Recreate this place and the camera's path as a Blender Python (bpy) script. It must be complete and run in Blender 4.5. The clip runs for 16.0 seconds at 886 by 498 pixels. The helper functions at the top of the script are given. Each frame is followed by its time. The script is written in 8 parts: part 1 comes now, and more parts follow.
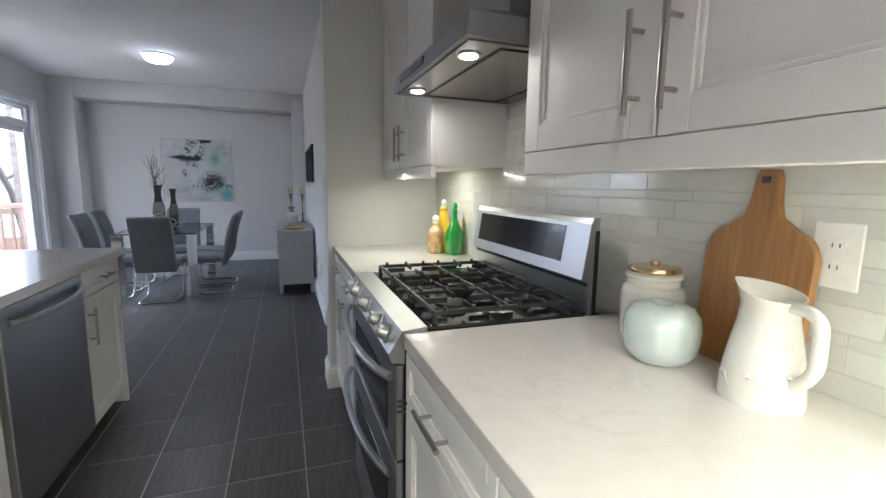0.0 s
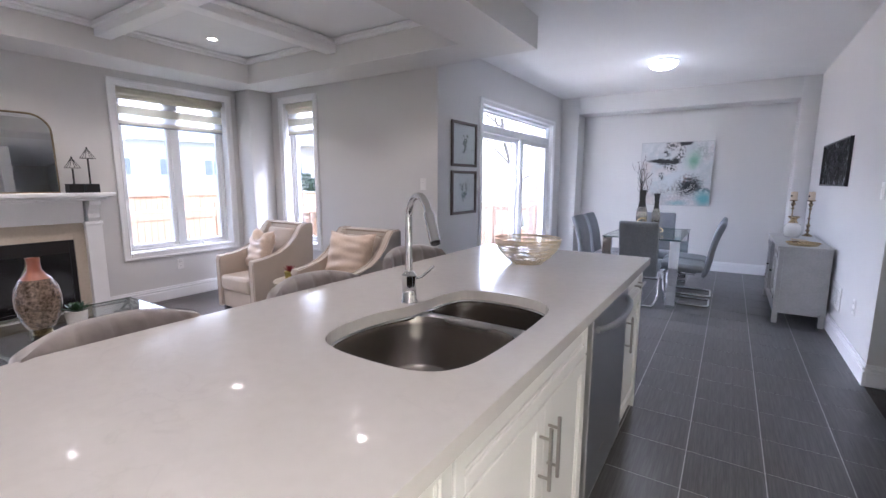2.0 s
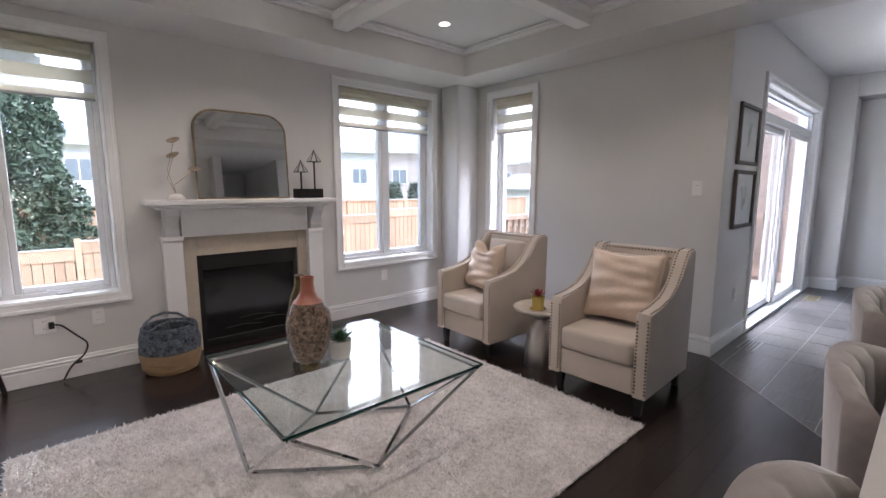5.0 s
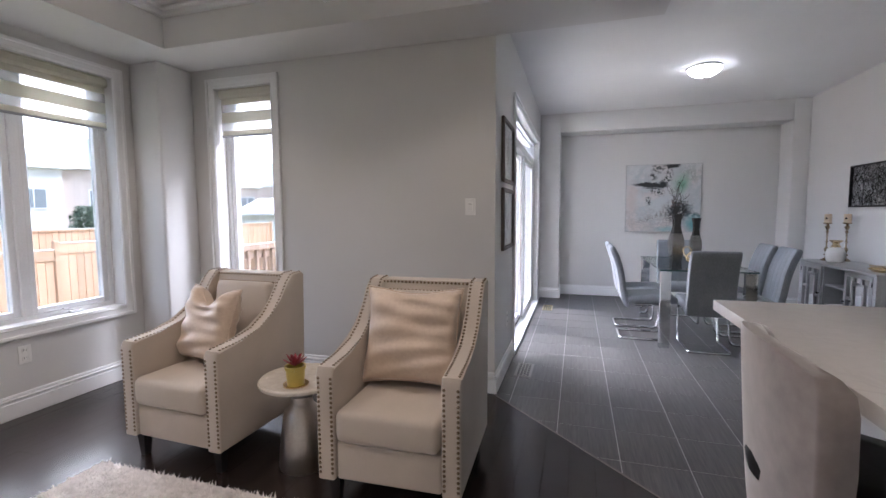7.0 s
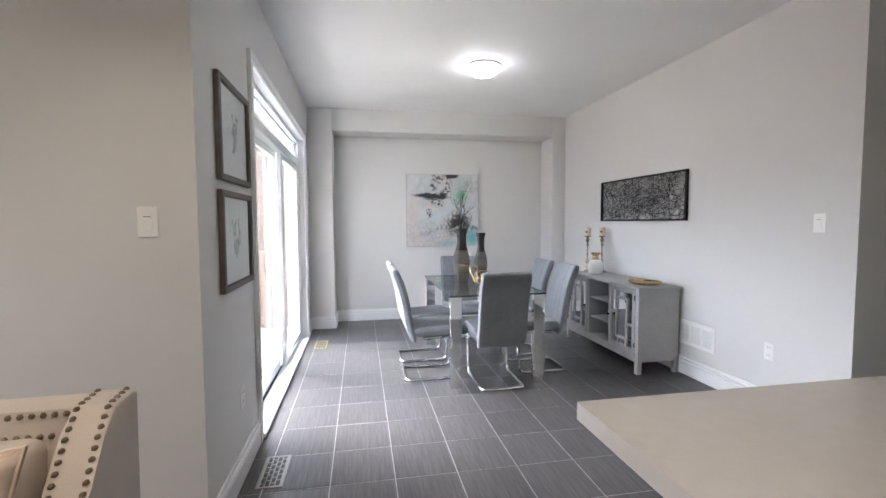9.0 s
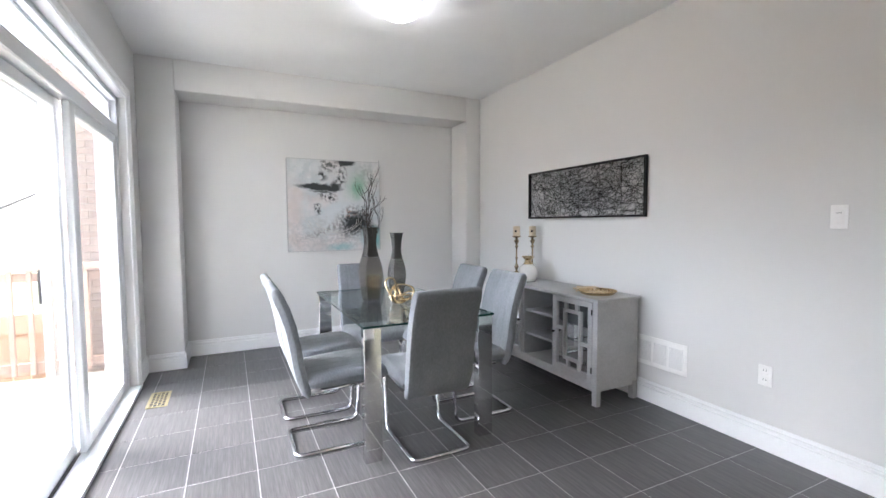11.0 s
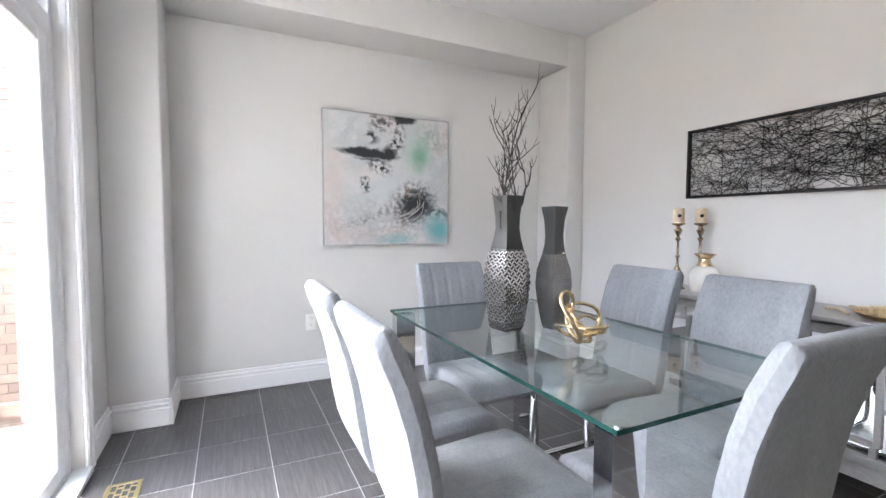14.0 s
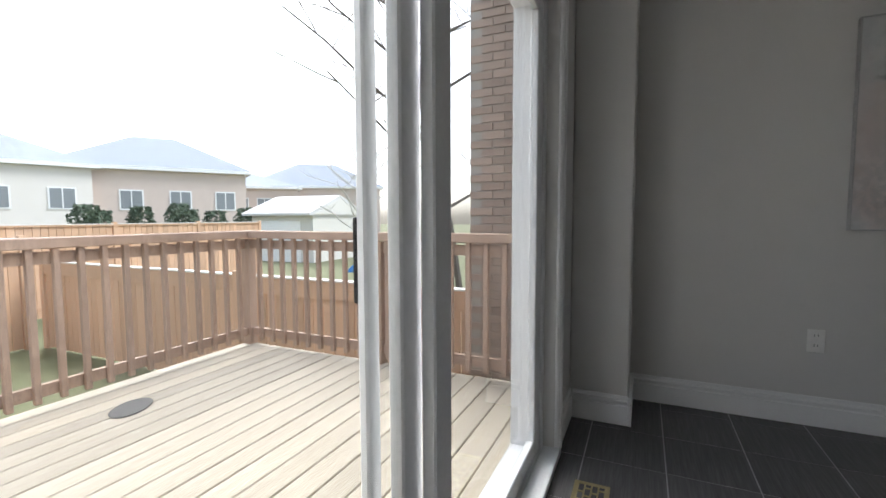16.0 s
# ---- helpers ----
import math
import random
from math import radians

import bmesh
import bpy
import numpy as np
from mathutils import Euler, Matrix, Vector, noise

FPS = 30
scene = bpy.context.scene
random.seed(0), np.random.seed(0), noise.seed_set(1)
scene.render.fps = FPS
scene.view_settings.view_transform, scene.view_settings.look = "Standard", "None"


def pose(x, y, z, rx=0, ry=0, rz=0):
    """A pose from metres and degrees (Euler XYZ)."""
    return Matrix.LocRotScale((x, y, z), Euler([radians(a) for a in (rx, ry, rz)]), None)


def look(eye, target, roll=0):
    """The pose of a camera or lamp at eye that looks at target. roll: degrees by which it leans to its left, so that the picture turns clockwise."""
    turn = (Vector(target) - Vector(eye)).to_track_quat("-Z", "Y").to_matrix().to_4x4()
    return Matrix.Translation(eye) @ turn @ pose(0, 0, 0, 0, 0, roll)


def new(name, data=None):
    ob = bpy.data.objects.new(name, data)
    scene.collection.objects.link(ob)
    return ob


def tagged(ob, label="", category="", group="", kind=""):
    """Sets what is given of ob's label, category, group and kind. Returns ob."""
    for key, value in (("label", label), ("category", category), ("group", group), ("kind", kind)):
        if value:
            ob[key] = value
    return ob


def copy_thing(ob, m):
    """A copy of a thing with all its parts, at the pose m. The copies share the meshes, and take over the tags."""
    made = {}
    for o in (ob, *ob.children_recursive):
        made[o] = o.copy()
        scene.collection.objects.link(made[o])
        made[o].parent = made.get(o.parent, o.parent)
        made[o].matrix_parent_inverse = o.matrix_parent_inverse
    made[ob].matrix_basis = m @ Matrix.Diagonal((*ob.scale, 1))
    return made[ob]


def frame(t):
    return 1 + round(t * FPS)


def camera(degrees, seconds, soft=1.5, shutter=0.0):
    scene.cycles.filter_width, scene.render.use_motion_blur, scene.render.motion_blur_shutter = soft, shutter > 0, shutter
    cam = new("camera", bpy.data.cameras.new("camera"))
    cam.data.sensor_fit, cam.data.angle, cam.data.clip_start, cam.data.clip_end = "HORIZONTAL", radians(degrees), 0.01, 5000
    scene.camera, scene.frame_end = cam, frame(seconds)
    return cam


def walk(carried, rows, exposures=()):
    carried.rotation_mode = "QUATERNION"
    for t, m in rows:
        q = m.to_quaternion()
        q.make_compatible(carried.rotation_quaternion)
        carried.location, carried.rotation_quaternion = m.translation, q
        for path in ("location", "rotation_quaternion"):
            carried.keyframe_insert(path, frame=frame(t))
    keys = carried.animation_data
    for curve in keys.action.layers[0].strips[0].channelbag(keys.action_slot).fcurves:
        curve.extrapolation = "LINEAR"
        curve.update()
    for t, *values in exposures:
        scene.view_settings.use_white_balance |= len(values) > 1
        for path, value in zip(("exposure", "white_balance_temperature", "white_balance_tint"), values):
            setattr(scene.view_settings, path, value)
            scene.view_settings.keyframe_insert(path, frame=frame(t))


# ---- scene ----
cam = camera(90.0, 16.0)
PATH = [
    (0, (-0.045, 0.084, 1.298), (0.625, 1.948, 1.017), 0.9),
    (0.5, (-0.176, 0.167, 1.307), (-0.002, 2.137, 1.01), 0.5),
    (1, (-0.326, 0.278, 1.337), (-0.631, 2.231, 1.03), 0.5),
    (1.5, (-0.407, 0.344, 1.326), (-1.169, 2.168, 1.023), 0.1),
    (2, (-0.563, 0.306, 1.353), (-1.633, 1.968, 1.052), 0.2),
    (2.5, (-0.811, 0.224, 1.338), (-2.039, 1.777, 1.05), 0.3),
    (3, (-1.017, 0.171, 1.359), (-2.384, 1.601, 1.063), 0.2),
    (3.5, (-1.262, 0.172, 1.338), (-2.75, 1.474, 1.041), 0.2),
    (3.7, (-1.363, 0.161, 1.341), (-2.876, 1.436, 1.05), 0.1),
    (5.8, (-2.281, 0.468, 1.289), (-3.646, 1.913, 1.079), -0.3),
    (6, (-2.366, 0.546, 1.281), (-3.623, 2.089, 1.086), -0.2),
    (6.5, (-2.472, 0.742, 1.293), (-3.387, 2.512, 1.12), -0.2),
    (7, (-2.518, 1.04, 1.282), (-3.095, 2.948, 1.121), -0.3),
    (7.5, (-2.536, 1.311, 1.285), (-2.85, 3.281, 1.134), -0.2),
    (8, (-2.559, 1.61, 1.301), (-2.61, 3.605, 1.158), -0.1),
    (8.5, (-2.511, 1.909, 1.29), (-2.317, 3.896, 1.157), -0.3),
    (9, (-2.436, 2.206, 1.316), (-2.073, 4.169, 1.197), -0.3),
    (9.5, (-2.419, 2.498, 1.314), (-1.909, 4.429, 1.206), -0.3),
    (10, (-2.407, 2.756, 1.319), (-1.737, 4.637, 1.213), -0.3),
    (10.2, (-2.409, 2.867, 1.313), (-1.686, 4.729, 1.203), -0.3),
    (12.3, (-2.313, 4.054, 1.237), (-1.351, 5.804, 1.128), -0.1),
    (12.5, (-2.317, 4.161, 1.229), (-1.349, 5.908, 1.119), -0.0),
    (13, (-2.351, 4.447, 1.183), (-1.383, 6.194, 1.074), 0.1),
    (13.5, (-2.418, 4.694, 1.17), (-1.461, 6.447, 1.065), 0.1),
    (14, (-2.445, 4.944, 1.15), (-1.576, 6.742, 1.037), 0.2),
    (14.5, (-2.504, 5.129, 1.135), (-1.882, 7.026, 1.023), 0.3),
    (15, (-2.6, 5.303, 1.119), (-2.383, 7.288, 1.002), 0.1),
    (15.5, (-2.725, 5.416, 1.063), (-2.953, 7.4, 0.952), 0.5),
    (16, (-2.721, 5.483, 1.057), (-3.543, 7.301, 0.916), -0.2),
]
EXPOSURES = [(0, 3.25, 5300, 14), (0.5, 3.45, 5150, 16), (1, 3.6, 5200, 18), (1.5, 3.85, 5300, 20), (2, 4.0, 5300, 22), (3.5, 3.7, 5500, 20), (7, 3.5, 5650, 18), (9, 4.1, 5850, 14), (9.5, 4.1, 5850, 12), (10, 4.05, 5850, 12),
             (13, 4.35, 5950, 14), (14, 4.35, 5950, 14), (14.5, 4.1, 6000, 14), (15, 3.5, 6000, 14), (15.5, 2.6, 6100, 12), (16, 1.75, 6200, 10)]
walk(cam, [(t, look(eye, target, roll)) for t, eye, target, roll in PATH], EXPOSURES)

# ---- world and lights ----
world = bpy.data.worlds.new("overcast_sky")
scene.world = world
world.use_nodes = True
wt = world.node_tree
sky = wt.nodes.new("ShaderNodeTexSky")
sky.sky_type, sky.sun_disc = "NISHITA", False
sky.sun_elevation, sky.sun_rotation = radians(48), radians(-60)
sky.air_density, sky.dust_density = 1.0, 4.0
grey = wt.nodes.new("ShaderNodeHueSaturation")
grey.inputs["Saturation"].default_value = 0.45
wt.links.new(sky.outputs[0], grey.inputs["Color"])
wt.links.new(grey.outputs[0], wt.nodes["Background"].inputs["Color"])
wt.nodes["Background"].inputs["Strength"].default_value = 0.15


def lamp(name, kind, loc, power, colour=(1, 1, 1), size=0.1, aim=None, size_y=None, spot=None):
    d = bpy.data.lights.new(name, kind)
    d.energy, d.color = power, colour
    if kind == "AREA":
        d.shape, d.size = ("RECTANGLE", size) if size_y else ("DISK", size)
        if size_y:
            d.size_y = size_y
    elif kind == "SUN":
        d.angle = radians(size)
    else:
        d.shadow_soft_size = size
    if spot:
        d.spot_size, d.spot_blend = radians(spot), 0.6
    ob = new(name, d)
    ob.matrix_basis = look(loc, aim) if aim else Matrix.Translation(loc)
    return ob


sun = lamp("sun", "SUN", (0, 0, 10), 1.2, (1, 0.97, 0.94), 25)
sun.rotation_euler = (radians(42), 0, radians(120))
WARM, NEUTRAL = (1, 0.80, 0.52), (1, 0.92, 0.82)

# ---- materials ----


def shader(name, colour, rough=0.5, metal=0.0, second=None, scale=4.0, grain=60.0, bump=0.05, depth=0.002, stretch=(1, 1, 1), vary=0.0,
           sheen=0.0, coat=0.0, amount=0.5, rough_vary=0.08, spec=0.5):
    """A painted, woven or brushed surface: two colours mixed by broad and fine noise, with relief and uneven gloss."""
    m = bpy.data.materials.new(name)
    m.use_nodes = True
    t = m.node_tree
    b = t.nodes["Principled BSDF"]
    co = t.nodes.new("ShaderNodeTexCoord")
    mp = t.nodes.new("ShaderNodeMapping")
    mp.inputs["Scale"].default_value = stretch
    t.links.new(co.outputs["Object"], mp.inputs["Vector"])
    broad, fine = t.nodes.new("ShaderNodeTexNoise"), t.nodes.new("ShaderNodeTexNoise")
    broad.inputs["Scale"].default_value, broad.inputs["Detail"].default_value = scale, 4
    fine.inputs["Scale"].default_value, fine.inputs["Detail"].default_value = grain, 3
    for n in (broad, fine):
        t.links.new(mp.outputs[0], n.inputs["Vector"])
    add = t.nodes.new("ShaderNodeMath")
    add.operation = "ADD"
    half = t.nodes.new("ShaderNodeMath")
    half.operation = "MULTIPLY"
    half.inputs[1].default_value = 0.5
    t.links.new(broad.outputs[0], add.inputs[0])
    t.links.new(fine.outputs[0], add.inputs[1])
    t.links.new(add.outputs[0], half.inputs[0])
    ramp = t.nodes.new("ShaderNodeValToRGB")
    lo, hi = 0.5 - 0.25 * amount, 0.5 + 0.25 * amount
    ramp.color_ramp.elements[0].position, ramp.color_ramp.elements[1].position = lo, hi
    second = second or tuple(c * 0.93 for c in colour)
    ramp.color_ramp.elements[0].color, ramp.color_ramp.elements[1].color = (*second, 1), (*colour, 1)
    t.links.new(half.outputs[0], ramp.inputs[0])
    out = ramp.outputs[0]
    if vary:
        info = t.nodes.new("ShaderNodeObjectInfo")
        hs = t.nodes.new("ShaderNodeHueSaturation")
        rng = t.nodes.new("ShaderNodeMapRange")
        rng.inputs["To Min"].default_value, rng.inputs["To Max"].default_value = 1 - vary, 1 + vary
        t.links.new(info.outputs["Random"], rng.inputs["Value"])
        t.links.new(rng.outputs[0], hs.inputs["Value"])
        t.links.new(out, hs.inputs["Color"])
        out = hs.outputs[0]
    t.links.new(out, b.inputs["Base Color"])
    rr = t.nodes.new("ShaderNodeMapRange")
    rr.inputs["To Min"].default_value, rr.inputs["To Max"].default_value = max(rough - rough_vary, 0), rough + rough_vary
    t.links.new(half.outputs[0], rr.inputs["Value"])
    t.links.new(rr.outputs[0], b.inputs["Roughness"])
    b.inputs["Metallic"].default_value = metal
    b.inputs["Sheen Weight"].default_value = sheen
    b.inputs["Coat Weight"].default_value = coat
    b.inputs["Specular IOR Level"].default_value = spec
    if bump:
        bp = t.nodes.new("ShaderNodeBump")
        bp.inputs["Strength"].default_value, bp.inputs["Distance"].default_value = bump, depth
        t.links.new(fine.outputs[0], bp.inputs["Height"])
        t.links.new(bp.outputs[0], b.inputs["Normal"])
    return m


def thin_glass(name, tint=(1, 1, 1), ior=1.5, rough=0.0):
    m = bpy.data.materials.new(name)
    m.use_nodes = True
    t = m.node_tree
    t.nodes.clear()
    o, mix, tr, gl, fr, pw, ma = [t.nodes.new("ShaderNode" + n) for n in ("OutputMaterial", "MixShader", "BsdfTransparent", "BsdfGlossy", "LayerWeight", "Math", "Math")]
    tr.inputs[0].default_value = (*tint, 1)
    gl.inputs["Roughness"].default_value = rough
    fr.inputs[0].default_value = 0.5
    pw.operation, ma.operation = "POWER", "MULTIPLY_ADD"
    pw.inputs[1].default_value, ma.inputs[1].default_value, ma.inputs[2].default_value = 4.5, 0.8, ((ior - 1) / (ior + 1)) ** 2
    t.links.new(fr.outputs["Facing"], pw.inputs[0])
    t.links.new(pw.outputs[0], ma.inputs[0])
    t.links.new(ma.outputs[0], mix.inputs[0])
    t.links.new(tr.outputs[0], mix.inputs[1])
    t.links.new(gl.outputs[0], mix.inputs[2])
    t.links.new(mix.outputs[0], o.inputs[0])
    return m


def glow(name, colour, strength):
    m = bpy.data.materials.new(name)
    m.use_nodes = True
    b = m.node_tree.nodes["Principled BSDF"]
    b.inputs["Base Color"].default_value = (*colour, 1)
    b.inputs["Emission Color"].default_value = (*colour, 1)
    b.inputs["Emission Strength"].default_value = strength
    return m


def quartz_material():
    m = shader("white_quartz", (0.70, 0.67, 0.64), 0.2, scale=3, grain=26, bump=0.0, second=(0.66, 0.63, 0.60), amount=0.6, rough_vary=0.02, spec=0.35)
    t = m.node_tree
    b = t.nodes["Principled BSDF"]
    base = b.inputs["Base Color"].links[0].from_socket
    co, n1, n2, ramp, mix = [t.nodes.new("ShaderNode" + n) for n in ("TexCoord", "TexNoise", "TexNoise", "ValToRGB", "Mix")]
    n1.inputs["Scale"].default_value, n1.inputs["Detail"].default_value, n1.inputs["Distortion"].default_value = 6.5, 9, 0.9
    n2.inputs["Scale"].default_value = 1.7
    t.links.new(co.outputs["Object"], n1.inputs["Vector"])
    t.links.new(co.outputs["Object"], n2.inputs["Vector"])
    e = ramp.color_ramp.elements
    e[0].position, e[0].color = 0.472, (0, 0, 0, 1)
    e[1].position, e[1].color = 0.5, (1, 1, 1, 1)
    e.new(0.528).color = (0, 0, 0, 1)
    t.links.new(n1.outputs[0], ramp.inputs[0])
    mul = t.nodes.new("ShaderNodeMath")
    mul.operation = "MULTIPLY"
    r2 = t.nodes.new("ShaderNodeMapRange")
    r2.inputs["From Min"].default_value, r2.inputs["From Max"].default_value, r2.inputs["To Max"].default_value = 0.50, 0.66, 0.2
    t.links.new(n2.outputs[0], r2.inputs["Value"])
    t.links.new(ramp.outputs[0], mul.inputs[0])
    t.links.new(r2.outputs[0], mul.inputs[1])
    mix.data_type = "RGBA"
    t.links.new(mul.outputs[0], mix.inputs[0])
    t.links.new(base, mix.inputs[6])
    mix.inputs[7].default_value = (0.42, 0.40, 0.38, 1)
    t.links.new(mix.outputs[2], b.inputs["Base Color"])
    b.inputs["Coat Weight"].default_value = 0.3
    b.inputs["Coat Roughness"].default_value = 0.04
    return m


PAINT = shader("warm_grey_wall_paint", (0.675, 0.665, 0.65), 0.6, scale=1.5, grain=260, bump=0.12, depth=0.0008, second=(0.66, 0.65, 0.635))
COOL = PAINT
CEIL = shader("white_ceiling_paint", (0.80, 0.80, 0.80), 0.75, scale=1.2, grain=180, bump=0.2, depth=0.001, second=(0.74, 0.74, 0.74))
TRIM = shader("white_gloss_trim_paint", (0.86, 0.86, 0.86), 0.35, scale=3, grain=90, bump=0.02, second=(0.83, 0.83, 0.83))
VINYL = shader("white_vinyl_frame", (0.82, 0.83, 0.84), 0.32, scale=3, grain=80, bump=0.02)
CABINET = shader("white_cabinet_lacquer", (0.80, 0.785, 0.76), 0.5, scale=2, grain=120, bump=0.03, second=(0.78, 0.765, 0.74), spec=0.35)
TILE = shader("charcoal_linear_floor_tile", (0.125, 0.119, 0.118), 0.32, scale=16, grain=60, bump=0.02, depth=0.001, second=(0.036, 0.034, 0.035),
              stretch=(3.4, 0.14, 1), vary=0.08, amount=0.8, rough_vary=0.02)
GROUT = shader("light_grey_grout", (0.56, 0.55, 0.54), 0.95, scale=20, grain=300, bump=0.3, second=(0.36, 0.35, 0.34), spec=0.2)
TILEGROUT = shader("ivory_wall_tile_grout", (0.60, 0.59, 0.55), 0.8, scale=20, grain=200, bump=0.1)
WOOD = shader("espresso_hardwood_plank", (0.032, 0.022, 0.019), 0.24, scale=7, grain=60, bump=0.25, depth=0.0015, second=(0.016, 0.011, 0.010),
              stretch=(1.4, 0.12, 1), vary=0.18, amount=0.8)
SEAM = shader("dark_subfloor_seam", (0.008, 0.006, 0.006), 0.7)
QUARTZ = quartz_material()
STEEL = shader("brushed_stainless_steel", (0.50, 0.50, 0.50), 0.3, 1.0, scale=2, grain=220, bump=0.05, depth=0.0004, stretch=(1, 1, 0.04), second=(0.44, 0.44, 0.45))
STEELH = shader("satin_steel_sheet", (0.42, 0.42, 0.43), 0.34, 1.0, scale=2, grain=240, bump=0.05, depth=0.0004, stretch=(1, 0.04, 1), second=(0.36, 0.36, 0.37))
SINK = shader("satin_steel_bowl", (0.30, 0.275, 0.255), 0.27, 1.0, second=(0.29, 0.265, 0.245), rough_vary=0.01, scale=3, grain=200, bump=0.0, depth=0.0004, stretch=(0.05, 1, 1))
NICKEL = shader("brushed_nickel", (0.46, 0.43, 0.40), 0.3, 1.0, scale=8, grain=300, bump=0.03)
CHROME = shader("polished_chrome", (0.72, 0.73, 0.74), 0.05, 1.0, scale=3, grain=40, bump=0.0, rough_vary=0.02)
IRON = shader("black_cast_iron", (0.022, 0.022, 0.023), 0.42, scale=20, grain=300, bump=0.3, depth=0.0008)
BLACK = shader("black_enamel", (0.012, 0.012, 0.013), 0.12, scale=3, grain=50, bump=0.0)
BLACKM = shader("black_matt_metal", (0.018, 0.017, 0.017), 0.45, 0.4, scale=8, grain=200, bump=0.08)
GOLD = shader("polished_gold_metal", (0.72, 0.56, 0.33), 0.22, 1.0, scale=10, grain=90, bump=0.05)
DIMGOLD = shader("aged_gold_metal", (0.42, 0.33, 0.21), 0.22, 1.0, scale=10, grain=90, bump=0.08)
GLASS = thin_glass("clear_window_glass", (0.97, 0.985, 0.98), 1.45)
# grey tint added only to darken the bright view through the living room windows
DIMGLASS = thin_glass("view_dimming_window_glass", (0.64, 0.66, 0.66), 1.45)
TABLEGLASS = thin_glass("clear_table_glass", (0.93, 0.97, 0.965), 1.5)
GLASSEDGE = shader("green_glass_edge", (0.012, 0.05, 0.042), 0.08, scale=3, grain=40, bump=0.0)
MIRROR = shader("silvered_mirror", (0.82, 0.83, 0.83), 0.01, 1.0, scale=1, grain=2, bump=0.0, rough_vary=0.005)
CHAIRFAB = shader("grey_chenille_fabric", (0.26, 0.272, 0.29), 0.85, scale=9, grain=110, bump=0.5, depth=0.002, second=(0.165, 0.173, 0.188), stretch=(1, 1, 0.5),
                  sheen=0.08, amount=0.8)
CHAIRFAB2 = shader("grey_suede_fabric", (0.24, 0.235, 0.235), 0.7, scale=4, grain=140, bump=0.15, second=(0.18, 0.176, 0.178), sheen=0.5, amount=0.9)
LEATHER = shader("beige_linen_upholstery", (0.54, 0.47, 0.395), 0.62, scale=5, grain=380, bump=0.25, depth=0.0008, second=(0.47, 0.41, 0.345), sheen=0.2)
SATIN = shader("champagne_satin_cushion", (0.66, 0.53, 0.41), 0.42, scale=5, grain=60, bump=0.2, depth=0.002, second=(0.58, 0.45, 0.34), sheen=0.5)
VELVET = shader("taupe_velvet", (0.36, 0.31, 0.295), 0.6, scale=7, grain=22, bump=0.3, depth=0.003, second=(0.17, 0.145, 0.138), sheen=0.9, amount=0.9)
RUGPILE = shader("cream_shag_pile", (0.86, 0.82, 0.79), 0.95, scale=5, grain=40, bump=0.0, second=(0.46, 0.43, 0.41), amount=0.8, sheen=0.3)
BUFFETGREY = shader("grey_painted_wood", (0.50, 0.50, 0.50), 0.45, scale=6, grain=80, bump=0.15, second=(0.38, 0.38, 0.385), stretch=(1, 0.4, 1), amount=0.9)
PLASTIC = shader("white_plastic_plate", (0.88, 0.87, 0.85), 0.35, scale=3, grain=40, bump=0.0)
# near-black pieces on the surface: the shade inside slots, gaps and holes as colour
SLOT = shader("slot_shade", (0.05, 0.05, 0.05), 0.6)
MARBLE = shader("beige_limestone_surround", (0.56, 0.49, 0.40), 0.35, scale=4, grain=50, bump=0.05, second=(0.50, 0.43, 0.34))
DECKWOOD = shader("weathered_deck_board", (0.60, 0.55, 0.47), 0.8, scale=2.4, grain=60, bump=0.4, depth=0.002, second=(0.33, 0.28, 0.20), stretch=(2.5, 0.2, 1),
                  vary=0.14, amount=0.9)
RAILWOOD = shader("weathered_cedar_rail", (0.50, 0.36, 0.275), 0.8, scale=5, grain=60, bump=0.4, depth=0.002, second=(0.27, 0.19, 0.15), stretch=(1, 1, 0.3), vary=0.1, amount=0.9)
CEDAR = shader("orange_cedar_fence_board", (0.68, 0.44, 0.29), 0.8, scale=3, grain=40, bump=0.3, depth=0.002, second=(0.54, 0.35, 0.23), stretch=(2, 2, 0.25), vary=0.14, amount=0.9)
BRICKM = shader("pale_clay_brick", (0.42, 0.32, 0.26), 0.85, scale=9, grain=120, bump=0.5, depth=0.003, second=(0.32, 0.25, 0.205), vary=0.16)
MORTAR = shader("grey_mortar", (0.40, 0.38, 0.35), 0.9, scale=10, grain=150, bump=0.4)
GRASS = shader("dull_spring_grass", (0.12, 0.14, 0.06), 0.95, scale=0.8, grain=30, bump=0.6, depth=0.02, second=(0.16, 0.15, 0.09), amount=0.9)
LEAF = shader("cedar_foliage", (0.11, 0.15, 0.10), 0.7, scale=2, grain=14, bump=0.2, second=(0.045, 0.07, 0.04), amount=0.9)
BARK = shader("grey_bark", (0.13, 0.11, 0.10), 0.9, scale=12, grain=60, bump=0.7, depth=0.006, second=(0.08, 0.07, 0.06), stretch=(1, 1, 0.3))
# far walls and panes are paler, with the distance haze put into their colours
STUCCO = shader("hazed_cream_stucco", (0.76, 0.72, 0.68), 0.9, scale=1, grain=12, bump=0.1)
FARBRICK = shader("hazed_pink_brick", (0.68, 0.57, 0.51), 0.9, scale=2, grain=16, bump=0.1, second=(0.60, 0.50, 0.45))
ROOFING = shader("blue_grey_shingles", (0.29, 0.32, 0.37), 0.85, scale=1, grain=9, bump=0.2, second=(0.23, 0.255, 0.30), stretch=(1, 1, 4))
FARGLASS = shader("hazed_far_glass", (0.26, 0.28, 0.30), 0.1, scale=1, grain=5, bump=0)

# ---- mesh tools ----


